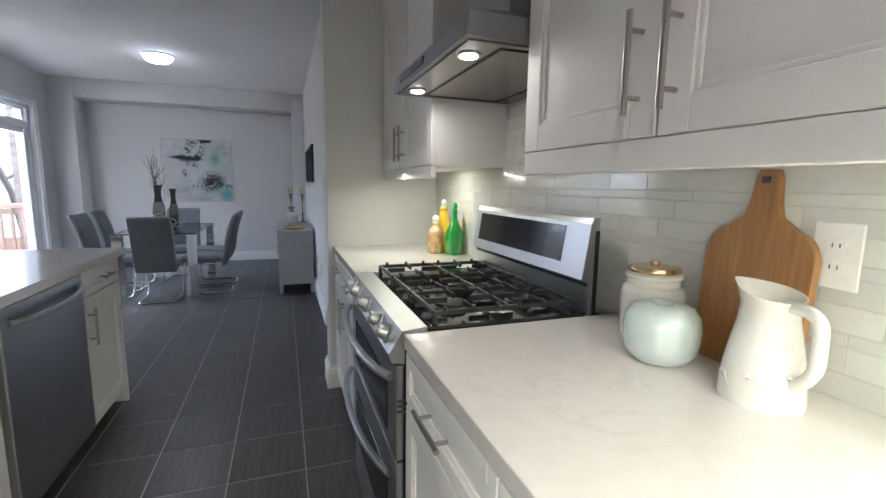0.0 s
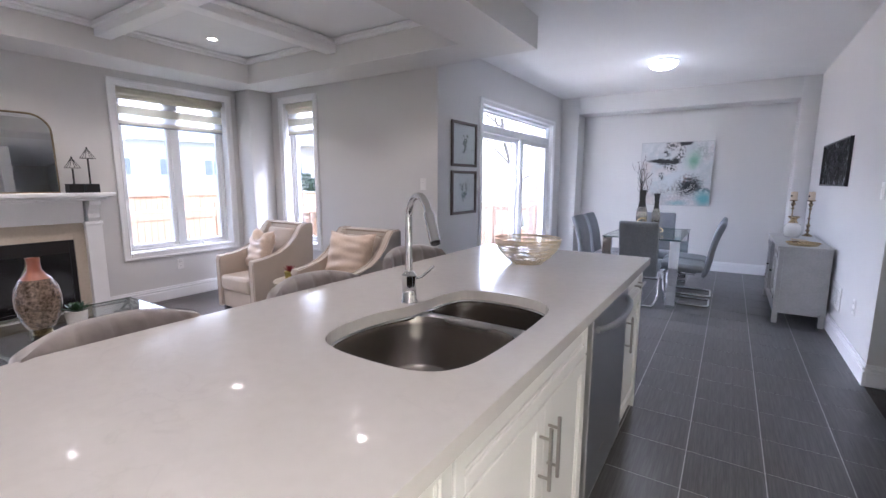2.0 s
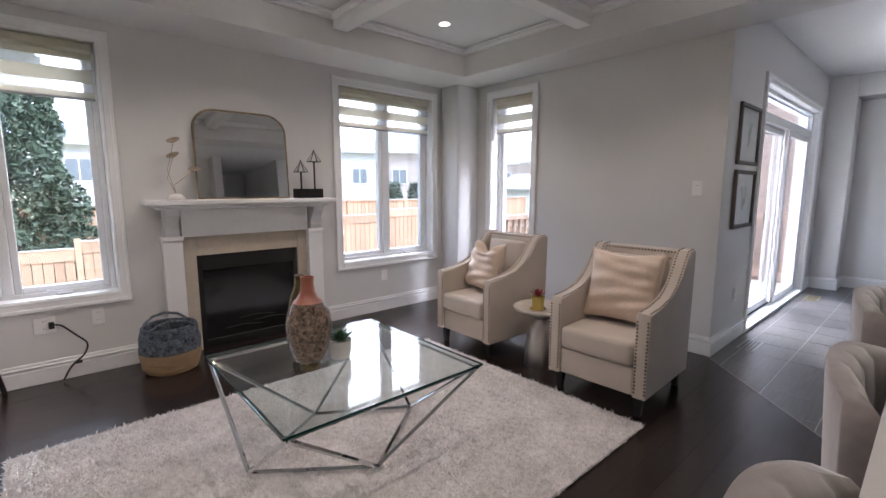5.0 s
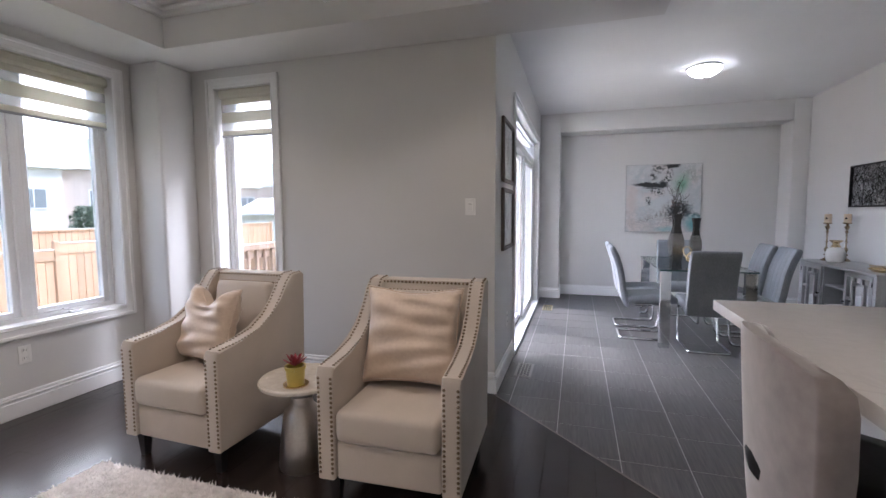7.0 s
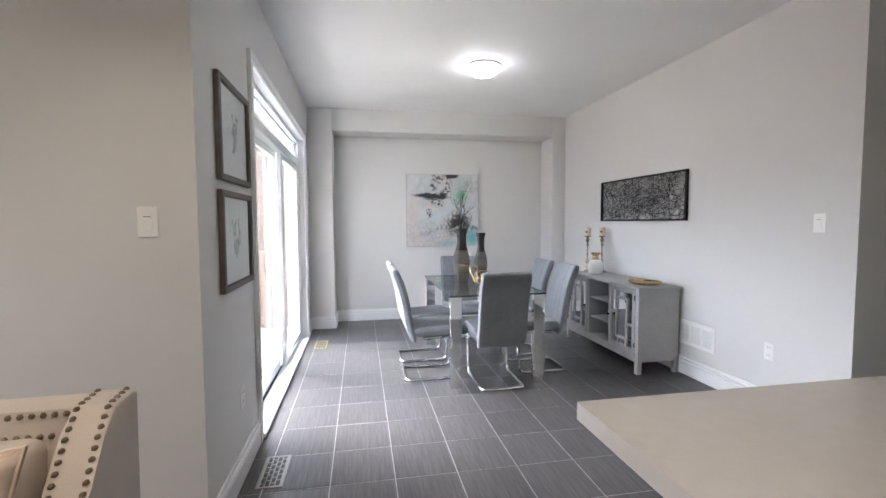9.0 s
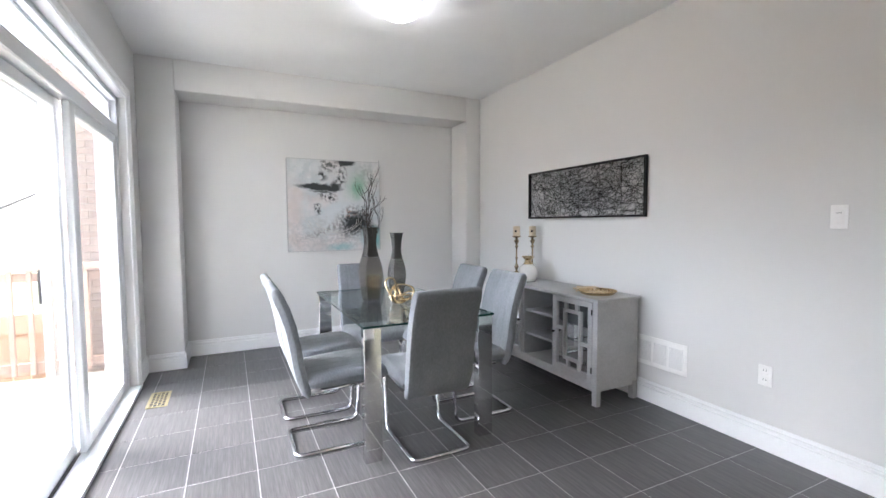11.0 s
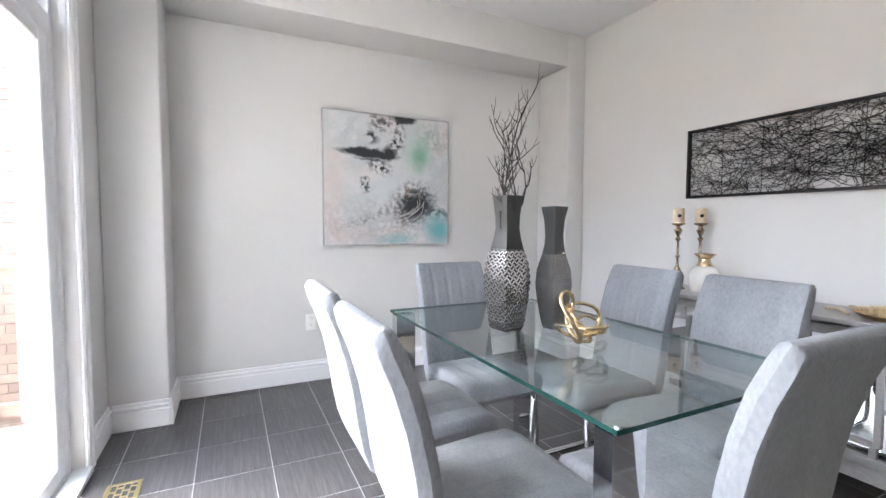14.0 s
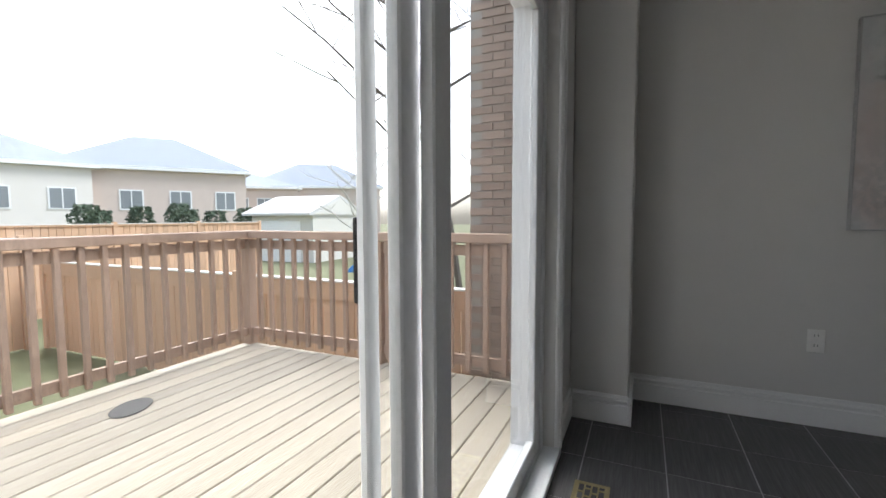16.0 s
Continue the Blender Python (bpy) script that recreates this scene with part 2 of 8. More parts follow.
def mesh_of(name, bm, material, smooth=False):
    me = bpy.data.meshes.new(name)
    bmesh.ops.recalc_face_normals(bm, faces=bm.faces[:])
    bm.to_mesh(me)
    bm.free()
    me.materials.append(material)
    if smooth:
        me.shade_smooth()
        me.set_sharp_from_angle(angle=radians(smooth if smooth > 1 else 35))
    return me


def part(name, bm, material, parent=None, label="", smooth=False, kind="", category="", group="", loc=None):
    """Links a bmesh as one mesh object under a thing or under a part."""
    ob = new(name, mesh_of(name, bm, material, smooth))
    if parent:
        ob.parent = parent
    if loc:
        ob.location = loc
    return tagged(ob, label, category, group, kind)


def thing(name, label, category, loc=(0, 0, 0), turn=0, group=""):
    ob = new(name)
    ob.empty_display_size = 0.1
    ob.matrix_basis = pose(*loc, 0, 0, turn)
    return tagged(ob, label, category, group)


def B():
    return bmesh.new()


def bx(bm, a, b, r=0.0, seg=1, m=None):
    """A box from corner a to corner b, its edges rounded by r."""
    vs = bmesh.ops.create_cube(bm, size=1)["verts"]
    for v in vs:
        v.co = Vector([(p + q) / 2 + c * (q - p) for p, q, c in zip(a, b, v.co)])
    if r:
        es = list({e for v in vs for e in v.link_edges})
        out = bmesh.ops.bevel(bm, geom=es, offset=r, segments=seg, affect="EDGES", profile=0.5)
        vs = list({v for f in out["faces"] for v in f.verts})
    if m is not None:
        bmesh.ops.transform(bm, matrix=m, verts=vs)
    return bm


def box(a, b, r=0.0, seg=1):
    return bx(B(), a, b, r, seg)


def ring_surface(bm, rings, close=True, caps=True):
    """Joins rings of equally many points into a skin."""
    vr = [[bm.verts.new(p) for p in ring] for ring in rings]
    n = len(vr[0])
    for a, b in zip(vr, vr[1:]):
        for i in range(n if close else n - 1):
            bm.faces.new((a[i], a[(i + 1) % n], b[(i + 1) % n], b[i]))
    if caps:
        bm.faces.new(vr[0][::-1])
        bm.faces.new(vr[-1])
    return vr


def lathe(bm, profile, centre=(0, 0, 0), seg=24, squash=(1, 1), caps=True):
    rings = [[(centre[0] + r * squash[0] * math.cos(2 * math.pi * i / seg), centre[1] + r * squash[1] * math.sin(2 * math.pi * i / seg), centre[2] + z)
              for i in range(seg)] for r, z in profile]
    ring_surface(bm, rings, caps=caps)
    return bm


def tube(bm, pts, r, seg=8, closed=False, taper=1.0):
    """A round bar of radius r along the points."""
    pts = [Vector(p) for p in pts]
    n = len(pts)
    rings, up = [], None
    for i, p in enumerate(pts):
        a = pts[(i - 1) % n] if (closed or i) else p
        b = pts[(i + 1) % n] if (closed or i < n - 1) else p
        d = (b - a).normalized()
        if up is None:
            up = Vector((0, 0, 1)) if abs(d.z) < 0.9 else Vector((1, 0, 0))
        u = (up - d * up.dot(d)).normalized()
        v = d.cross(u)
        up = u
        rr = r * (1 + (taper - 1) * i / max(n - 1, 1))
        rings.append([p + (u * math.cos(2 * math.pi * k / seg) + v * math.sin(2 * math.pi * k / seg)) * rr for k in range(seg)])
    if closed:
        rings.append(rings[0])
        vr = [[bm.verts.new(q) for q in ring] for ring in rings[:-1]]
        for i in range(n):
            a, b = vr[i], vr[(i + 1) % n]
            for k in range(seg):
                bm.faces.new((a[k], a[(k + 1) % seg], b[(k + 1) % seg], b[k]))
    else:
        ring_surface(bm, rings)
    return bm


def rounded(pts, r, steps=4):
    """The open polyline with its inner corners rounded."""
    pts = [Vector(p) for p in pts]
    out = [pts[0]]
    for a, p, b in zip(pts, pts[1:], pts[2:]):
        u, v = (a - p), (b - p)
        k = min(r, u.length * 0.49, v.length * 0.49)
        s, e = p + u.normalized() * k, p + v.normalized() * k
        for i in range(steps + 1):
            t = i / steps
            out.append(s * (1 - t) ** 2 + p * 2 * t * (1 - t) + e * t * t)
    out.append(pts[-1])
    return out


def prism(bm, outline, lo, hi, axis=0, r=0.0, seg=2):
    """A plate whose outline (two coordinates, in order) stands on the plane across the axis, from lo to hi along it."""
    def at(p, h):
        return {0: (h, p[0], p[1]), 1: (p[0], h, p[1]), 2: (p[0], p[1], h)}[axis]
    a = [bm.verts.new(at(p, lo)) for p in outline]
    b = [bm.verts.new(at(p, hi)) for p in outline]
    fa, fb = bm.faces.new(a), bm.faces.new(b[::-1])
    for i in range(len(a)):
        j = (i + 1) % len(a)
        bm.faces.new((a[i], b[i], b[j], a[j]))
    if r:
        bmesh.ops.bevel(bm, geom=list(fa.edges) + list(fb.edges), offset=r, segments=seg, affect="EDGES", profile=0.5)
    return bm


def solid_wall(u_cuts, z_cuts, empty, place, lo, hi):
    """A wall of cells between cuts along it and up it; empty cells are openings. place(u, w, z) gives the point, w from lo to hi is the thickness."""
    bm = B()
    seen = {}

    def vert(u, w, z):
        key = (round(u, 4), round(w, 4), round(z, 4))
        if key not in seen:
            seen[key] = bm.verts.new(place(u, w, z))
        return seen[key]
    nu, nz = len(u_cuts) - 1, len(z_cuts) - 1
    full = [[not any(e[0] < (u_cuts[i] + u_cuts[i + 1]) / 2 < e[1] and e[2] < (z_cuts[j] + z_cuts[j + 1]) / 2 < e[3] for e in empty) for j in range(nz)] for i in range(nu)]
    for i in range(nu):
        for j in range(nz):
            if not full[i][j]:
                continue
            u0, u1, z0, z1 = u_cuts[i], u_cuts[i + 1], z_cuts[j], z_cuts[j + 1]
            bm.faces.new([vert(u0, lo, z0), vert(u1, lo, z0), vert(u1, lo, z1), vert(u0, lo, z1)])
            bm.faces.new([vert(u0, hi, z0), vert(u0, hi, z1), vert(u1, hi, z1), vert(u1, hi, z0)])
            for di, dj, q in ((-1, 0, (u0, z0, u0, z1)), (1, 0, (u1, z0, u1, z1)), (0, -1, (u0, z0, u1, z0)), (0, 1, (u0, z1, u1, z1))):
                a, b = i + di, j + dj
                if not (0 <= a < nu and 0 <= b < nz and full[a][b]):
                    bm.faces.new([vert(q[0], lo, q[1]), vert(q[2], lo, q[3]), vert(q[2], hi, q[3]), vert(q[0], hi, q[1])])
    return bm


def pillow_mesh(w, h, t, n=14, pinch=0.12, sag=0.0, seed=0):
    """A stuffed cushion, standing in x and z, thick along y, with drawn-out corners, soft creases and a welt."""
    rs = np.random.RandomState(seed)
    ph = rs.rand(6) * 6
    bm = B()
    rows = []
    for side in (-1, 1):
        grid = []
        for i in range(n + 1):
            row = []
            for j in range(n + 1):
                u, v = i / n * 2 - 1, j / n * 2 - 1
                body = max(0.0, (1 - u ** 4) * (1 - v ** 4)) ** 0.55
                x = u * w / 2 * (1 - pinch * (1 - abs(v) ** 2) * abs(u) ** 3)
                z = v * h / 2 * (1 - pinch * (1 - abs(u) ** 2) * abs(v) ** 3)
                if v > 0:
                    z -= sag * h * max(0, 1 - (u * 1.6) ** 2) * v ** 2
                wave = 0.07 * math.sin(5 * u + 3 * v + ph[0]) + 0.04 * math.sin(11 * v - 4 * u + ph[1]) + 0.05 * math.sin(17 * v + 6 * u * v + ph[2])
                y = side * t / 2 * body * (1 + wave * 1.6)
                row.append((x, y, z + h / 2))
            grid.append(row)
        rows.append(grid)
    seen = {}

    def vert(p):
        k = tuple(round(c, 5) for c in p)
        if k not in seen:
            seen[k] = bm.verts.new(p)
        return seen[k]
    for s, grid in enumerate(rows):
        for i in range(n):
            for j in range(n):
                q = [vert(grid[i][j]), vert(grid[i + 1][j]), vert(grid[i + 1][j + 1]), vert(grid[i][j + 1])]
                if len(set(q)) == 4:
                    bm.faces.new(q if s == 0 else q[::-1])
    return bm
# ---- the plan, in metres ----
E_WALL, N_WALL, W_WALL = 0.30, 8.24, -3.06     # dining room faces
LIV_N, LIV_W, LIV_S = 4.08, -5.91, -1.55       # living room faces
K_WALL, K_S = 0.915, -1.55                     # kitchen backsplash wall, south wall
H, SOFFIT = 2.72, 2.46
DECK_Z, GROUND_Z = -0.10, -1.20
STUB_S, STUB_N, STUB_W, HALL_N, HALL_E = 2.87, 3.03, 0.20, 4.22, 2.6


def struct(name, bm, material, smooth=False):
    return part(name, bm, material, smooth=smooth, kind="structure")


# floors: the bed under the pieces
TX0, TY0, TDX, TDY = -0.316, 2.056, 0.3275, 0.338
WOODLINE = [(-3.06, 4.06), (-1.80, 2.80)]


def clip(poly, a, b, c):
    """Keeps the side of the polygon where a*x + b*y <= c."""
    out = []
    for p, q in zip(poly, poly[1:] + poly[:1]):
        dp, dq = a * p[0] + b * p[1] - c, a * q[0] + b * q[1] - c
        if dp <= 0:
            out.append(p)
        if dp * dq < 0:
            t = dp / (dp - dq)
            out.append((p[0] + (q[0] - p[0]) * t, p[1] + (q[1] - p[1]) * t))
    return out


tile_bed = [(-1.80, K_S), (K_WALL, K_S), (K_WALL, 2.95), (0.30, 2.95), (0.30, N_WALL), (W_WALL, N_WALL), (W_WALL, 4.06), (-1.80, 2.80)]
floor_tiled = struct("floor", prism(B(), tile_bed, -0.12, -0.0012, 2), GROUT)
wood_bed = [(-1.80, K_S), (-1.80, 2.80), (-3.06, 4.06), (-3.06, LIV_N), (LIV_W, LIV_N), (LIV_W, LIV_S), (-1.80, LIV_S)]
floor_wood = struct("floor", prism(B(), wood_bed, -0.12, -0.005, 2), SEAM)
floor_hall = struct("floor", box((0.30, 2.95, -0.12), (HALL_E, HALL_N, -0.005)), SEAM)

# walls
struct("wall_east", box((E_WALL, HALL_N, 0), (E_WALL + 0.12, N_WALL, H)), PAINT)
struct("wall_hall_north", box((E_WALL + 0.12, HALL_N, 0), (HALL_E + 0.1, HALL_N + 0.12, H)), PAINT)
struct("wall_hall_end", box((HALL_E, STUB_N, 0), (HALL_E + 0.1, HALL_N, H)), PAINT)
struct("wall_stub", box((STUB_W, STUB_S, 0), (HALL_E + 0.1, STUB_N, H), 0.004), PAINT)
struct("wall_kitchen", box((K_WALL, K_S, 0), (K_WALL + 0.12, STUB_S, H)), PAINT)
struct("wall_south", box((LIV_W - 0.2, K_S - 0.15, 0), (K_WALL + 0.12, K_S, H)), PAINT)
struct("wall_north", box((W_WALL - 0.2, N_WALL, 0), (E_WALL + 0.12, N_WALL + 0.2, H)), PAINT)
struct("wall_pier", box((W_WALL, 7.86, 0), (-2.77, N_WALL, H), 0.012, 3), PAINT, 40)
struct("wall_pier", box((0.11, 7.86, 0), (E_WALL, N_WALL, H), 0.012, 3), PAINT, 40)
struct("wall_header", box((-2.77, 7.86, 2.45), (0.11, N_WALL, H), 0.006, 2), PAINT, 40)
DOOR = (5.02, 7.43, 0.0, 2.24)
struct("wall_west", solid_wall([LIV_N, DOOR[0], DOOR[1], N_WALL + 0.2], [-0.12, 0.0, DOOR[3], H], [DOOR], lambda u, w, z: (w, u, z), W_WALL, W_WALL - 0.2), PAINT)
W3 = (-5.40, -4.85, 0.57, 2.31)
struct("wall_living_north", solid_wall([LIV_W - 0.2, W3[0], W3[1], W_WALL - 0.2], [-0.12, W3[2], W3[3], H], [W3], lambda u, w, z: (u, w, z), LIV_N, LIV_N + 0.2), PAINT)
W2 = (2.44, 3.61, 0.575, 2.31)
W1 = (-0.58, 0.59, 0.575, 2.31)
struct("wall_living_west", solid_wall([LIV_S - 0.15, W1[0], W1[1], W2[0], W2[1], LIV_N], [-0.12, W1[2], W1[3], H], [W1, W2], lambda u, w, z: (w, u, z), LIV_W, LIV_W - 0.2), PAINT)
struct("wall_chase", box((LIV_W, 3.75, 0), (-5.62, LIV_N, SOFFIT), 0.02, 4), PAINT, 40)

# ceilings
struct("ceiling", box((LIV_W - 0.2, K_S - 0.15, H), (W_WALL - 0.2, LIV_N + 0.2, H + 0.12)), CEIL)
struct("ceiling", box((W_WALL - 0.2, K_S - 0.15, H), (HALL_E + 0.1, N_WALL + 0.2, H + 0.12)), CEIL)
TR = (-5.36, -2.53, -0.62, 3.59)               # the tray: x, x, y, y
BULK_E, BULK_N = -2.04, 4.06
bm = solid_wall([LIV_W, TR[0], TR[1], BULK_E], [K_S, TR[2], TR[3], BULK_N], [TR], lambda u, w, z: (u, z, w), SOFFIT, H)
struct("ceiling_drop", bm, PAINT)
bm = B()
for lo, hi, z0 in ((0.0, 0.045, 2.665), (0.0, 0.075, 2.695)):
    bx(bm, (TR[0], TR[2], z0), (TR[0] + hi, TR[3], H - 0.002), 0.008, 2)
    bx(bm, (TR[1] - hi, TR[2], z0), (TR[1], TR[3], H - 0.003), 0.008, 2)
    bx(bm, (TR[0], TR[2], z0 + 0.001), (TR[1], TR[2] + hi, H - 0.004), 0.008, 2)
    bx(bm, (TR[0], TR[3] - hi, z0 + 0.001), (TR[1], TR[3], H - 0.005), 0.008, 2)
struct("trim_crown", bm, TRIM, 40)
bm = B()
for y in (2.17, 0.77):
    bx(bm, (TR[0], y - 0.065, 2.60), (TR[1], y + 0.065, H - 0.006), 0.006, 2)
    bx(bm, (TR[0], y - 0.095, 2.665), (TR[1], y + 0.095, H - 0.007), 0.01, 2)
bx(bm, (-4.06, TR[2], 2.598), (-3.93, TR[3], H - 0.008), 0.006, 2)
bx(bm, (-4.09, TR[2], 2.664), (-3.90, TR[3], H - 0.009), 0.01, 2)
struct("ceiling_beam", bm, TRIM, 40)


# baseboards
def baseboard(p, q, out):
    bm = B()
    (x0, y0), (x1, y1), (ox, oy) = p, q, out
    for t, z0, z1, r in ((0.018, 0, 0.102, 0.003), (0.008, 0.102, 0.115, 0.0), (0.021, 0.115, 0.131, 0.005), (0.010, 0.131, 0.152, 0.003)):
        xs, ys = sorted((x0, x1)), sorted((y0, y1))
        a = [xs[0] + min(ox * t, 0), ys[0] + min(oy * t, 0), z0]
        b = [xs[1] + max(ox * t, 0), ys[1] + max(oy * t, 0), z1]
        bx(bm, a, b, r)
    struct("baseboard", bm, TRIM)


t = 0.019
baseboard((E_WALL, HALL_N - t), (E_WALL, 7.86), (-1, 0))
baseboard((0.11, 7.86), (E_WALL - t, 7.86), (0, -1))
baseboard((0.11, 7.86 - t), (0.11, N_WALL - t), (-1, 0))
baseboard((-2.77, N_WALL), (0.11, N_WALL), (0, -1))
baseboard((-2.77, 7.86 - t), (-2.77, N_WALL - t), (1, 0))
baseboard((W_WALL + t, 7.86), (-2.77, 7.86), (0, -1))
baseboard((W_WALL, 7.515), (W_WALL, 7.86), (1, 0))
baseboard((W_WALL, LIV_N - t), (W_WALL, 4.935), (1, 0))
baseboard((-5.62, LIV_N), (W_WALL, LIV_N), (0, -1))
baseboard((-5.62, 3.75 - t), (-5.62, LIV_N - t), (1, 0))
baseboard((LIV_W + t, 3.75), (-5.62, 3.75), (0, -1))
baseboard((LIV_W, 2.19), (LIV_W, 3.75), (1, 0))
baseboard((LIV_W, LIV_S), (LIV_W, 0.87), (1, 0))
baseboard((E_WALL, HALL_N), (HALL_E, HALL_N), (0, -1))
baseboard((STUB_W, STUB_S - t), (STUB_W, STUB_N + t), (-1, 0))
baseboard((STUB_W, STUB_S), (0.275, STUB_S), (0, -1))
baseboard((STUB_W, STUB_N), (HALL_E, STUB_N), (0, 1))


# ---- windows ----
def casing(place, u0, u1, z0, z1, name="trim", feet=True):
    """Moulded boards round an opening; place(u, d, z): d metres out from the wall."""
    bm = B()
    w = 0.075
    for k0, k1, d in ((0, w - 0.001, 0.014), (w - 0.024, w, 0.024), (0.006, 0.016, 0.019)):
        quads = [(u0 - k1, u0 - k0, z0 - (k1 if feet else 0), z1 + k1), (u1 + k0, u1 + k1, z0 - (k1 if feet else 0), z1 + k1), (u0 - k0, u1 + k0, z1 + k0, z1 + k1)]
        if feet:
            quads.append((u0 - k0, u1 + k0, z0 - k1, z0 - k0))
        for a, b, c, e in quads:
            p, q = place(a, 0, c), place(b, d, e)
            bx(bm, [min(i, j) for i, j in zip(p, q)], [max(i, j) for i, j in zip(p, q)], 0.003)
    return struct(name, bm, TRIM)


def window_unit(n, place, u0, u1, z0, z1, lights=2, handle=True):
    """A vinyl casement pair set deep in its opening."""
    def slab(bm, a, b, r=0.004):
        p, q = place(*a), place(*b)
        return bx(bm, [min(i, j) for i, j in zip(p, q)], [max(i, j) for i, j in zip(p, q)], r)
    bm = B()
    d0, d1, f = -0.185, -0.105, 0.035
    slab(bm, (u0, d0, z0), (u0 + f, d1, z1))
    slab(bm, (u1 - f, d0, z0), (u1, d1, z1))
    slab(bm, (u0 + f, d0, z0), (u1 - f, d1, z0 + f))
    slab(bm, (u0 + f, d0, z1 - f), (u1 - f, d1, z1))
    win = tagged(part("window_%d" % n, bm, VINYL, kind="structure"), "white vinyl casement window with a deep painted reveal")
    mid = (u0 + u1) / 2
    spans = [(u0 + f, u1 - f)] if lights == 1 else [(u0 + f, mid - 0.03), (mid + 0.03, u1 - f)]
    if lights == 2:
        part("mullion", slab(B(), (mid - 0.03, d0, z0 + f), (mid + 0.03, d1 + 0.004, z1 - f)), VINYL, win)
    s = 0.04
    for a, b in spans:
        bm = B()
        slab(bm, (a, d0 + 0.01, z0 + f), (a + s, d1 - 0.012, z1 - f))
        slab(bm, (b - s, d0 + 0.01, z0 + f), (b, d1 - 0.012, z1 - f))
        slab(bm, (a + s, d0 + 0.01, z0 + f), (b - s, d1 - 0.012, z0 + f + s))
        slab(bm, (a + s, d0 + 0.01, z1 - f - s), (b - s, d1 - 0.012, z1 - f))
        part("window_sash", bm, VINYL, win)
        pane = part("pane", slab(B(), (a + s, -0.15, z0 + f + s), (b - s, -0.145, z1 - f - s), 0), DIMGLASS, win)
        pane.visible_shadow = False
    if handle:
        bm = B()
        slab(bm, (mid + (0.24 if lights == 2 else 0), -0.104, z0 + 0.004), (mid + (0.33 if lights == 2 else 0.08), -0.075, z0 + 0.026), 0.006)
        p, q = place(mid + 0.27, -0.085, z0 + 0.03), place(mid + 0.19, -0.07, z0 + 0.05)
        tube(bm, [p, q], 0.006)
        part("window_crank", bm, VINYL, win)
    return win


def zebra_blind(place, u0, u1, z1, drop, tilt_label):
    """A roller shade of sheer and solid bands, drawn up near the top."""
    def slab(bm, a, b, r=0.0):
        p, q = place(*a), place(*b)
        return bx(bm, [min(i, j) for i, j in zip(p, q)], [max(i, j) for i, j in zip(p, q)], r)
    th = thing("roller_blind", tilt_label, "blind", group="zebra blinds")
    part("headrail", slab(B(), (u0 + 0.01, -0.085, z1 - 0.075), (u1 - 0.01, -0.015, z1 - 0.003), 0.015), BLINDSOLID, th)
    z = z1 - 0.075
    bands = ((0.045, 1), (0.065, 0), (0.085, 1), (0.065, 0), (0.035, 1))
    for h, solid in bands:
        bm = slab(B(), (u0 + 0.02, -0.052, z - h), (u1 - 0.02, -0.050, z))
        o = part("fabric_band" if solid else "sheer_band", bm, BLINDSOLID if solid else BLINDSHEER, th)
        z -= h
    part("bottom_rail", slab(B(), (u0 + 0.018, -0.06, z - 0.018), (u1 - 0.018, -0.042, z), 0.006), STEELH, th)


def translucent(name, colour, through_share, rough=0.8):
    m = bpy.data.materials.new(name)
    m.use_nodes = True
    t = m.node_tree
    t.nodes.clear()
    o, mix, mix2, d, tl, tp = [t.nodes.new("ShaderNode" + n) for n in ("OutputMaterial", "MixShader", "MixShader", "BsdfDiffuse", "BsdfTranslucent", "BsdfTransparent")]
    d.inputs[0].default_value = tl.inputs[0].default_value = (*colour, 1)
    wv = t.nodes.new("ShaderNodeTexNoise")
    wv.inputs["Scale"].default_value = 300
    mix.inputs[0].default_value = 0.5
    mix2.inputs[0].default_value = through_share
    t.links.new(d.outputs[0], mix.inputs[1])
    t.links.new(tl.outputs[0], mix.inputs[2])
    t.links.new(mix.outputs[0], mix2.inputs[1])
    t.links.new(tp.outputs[0], mix2.inputs[2])
    t.links.new(mix2.outputs[0], o.inputs[0])
    return m


BLINDSOLID = translucent("ivory_blind_fabric", (0.70, 0.67, 0.58), 0.04)
BLINDSHEER = translucent("sheer_blind_fabric", (0.8, 0.8, 0.78), 0.65)
west = lambda u, d, z: (LIV_W + d, u, z)
north = lambda u, d, z: (u, LIV_N - d, z)
dwest = lambda u, d, z: (W_WALL + d, u, z)
for n, (u0, u1, z0, z1), place, lights in ((1, W1, west, 2), (2, W2, west, 2), (3, W3, north, 1)):
    window_unit(n, place, u0, u1, z0, z1, lights, n != 3)
    casing(place, u0, u1, z0, z1)
    zebra_blind(place, u0, u1, z1, 0.33, "ivory striped sheer roller blind drawn nearly up")
    bm = B()
    p, q = place(u0 + 0.0005, -0.1045, z0 + 0.0005), place(u1 - 0.0005, 0.013, z0 + 0.006)
    bx(bm, [min(i, j) for i, j in zip(p, q)], [max(i, j) for i, j in zip(p, q)])
    struct("trim_sill", bm, TRIM)

# sliding patio door with a transom
y0, y1 = DOOR[0], DOOR[1]
bm = B()
X0, X1 = W_WALL - 0.19, W_WALL - 0.05
bx(bm, (X0, y0, 0.0), (X1, y0 + 0.035, 2.24), 0.003)
bx(bm, (X0, y1 - 0.035, 0.0), (X1, y1, 2.24), 0.003)
bx(bm, (X0, y0 + 0.035, 1.945), (X1, y1 - 0.035, 2.03), 0.006)
bx(bm, (X0, y0 + 0.035, 2.205), (X1, y1 - 0.035, 2.24), 0.003)
bx(bm, (X0, y0 + 0.035, -0.05), (X1, y1 - 0.035, 0.028), 0.003)
door = tagged(part("door_1", bm, VINYL, kind="structure"), "closed white vinyl sliding patio door with a transom above")
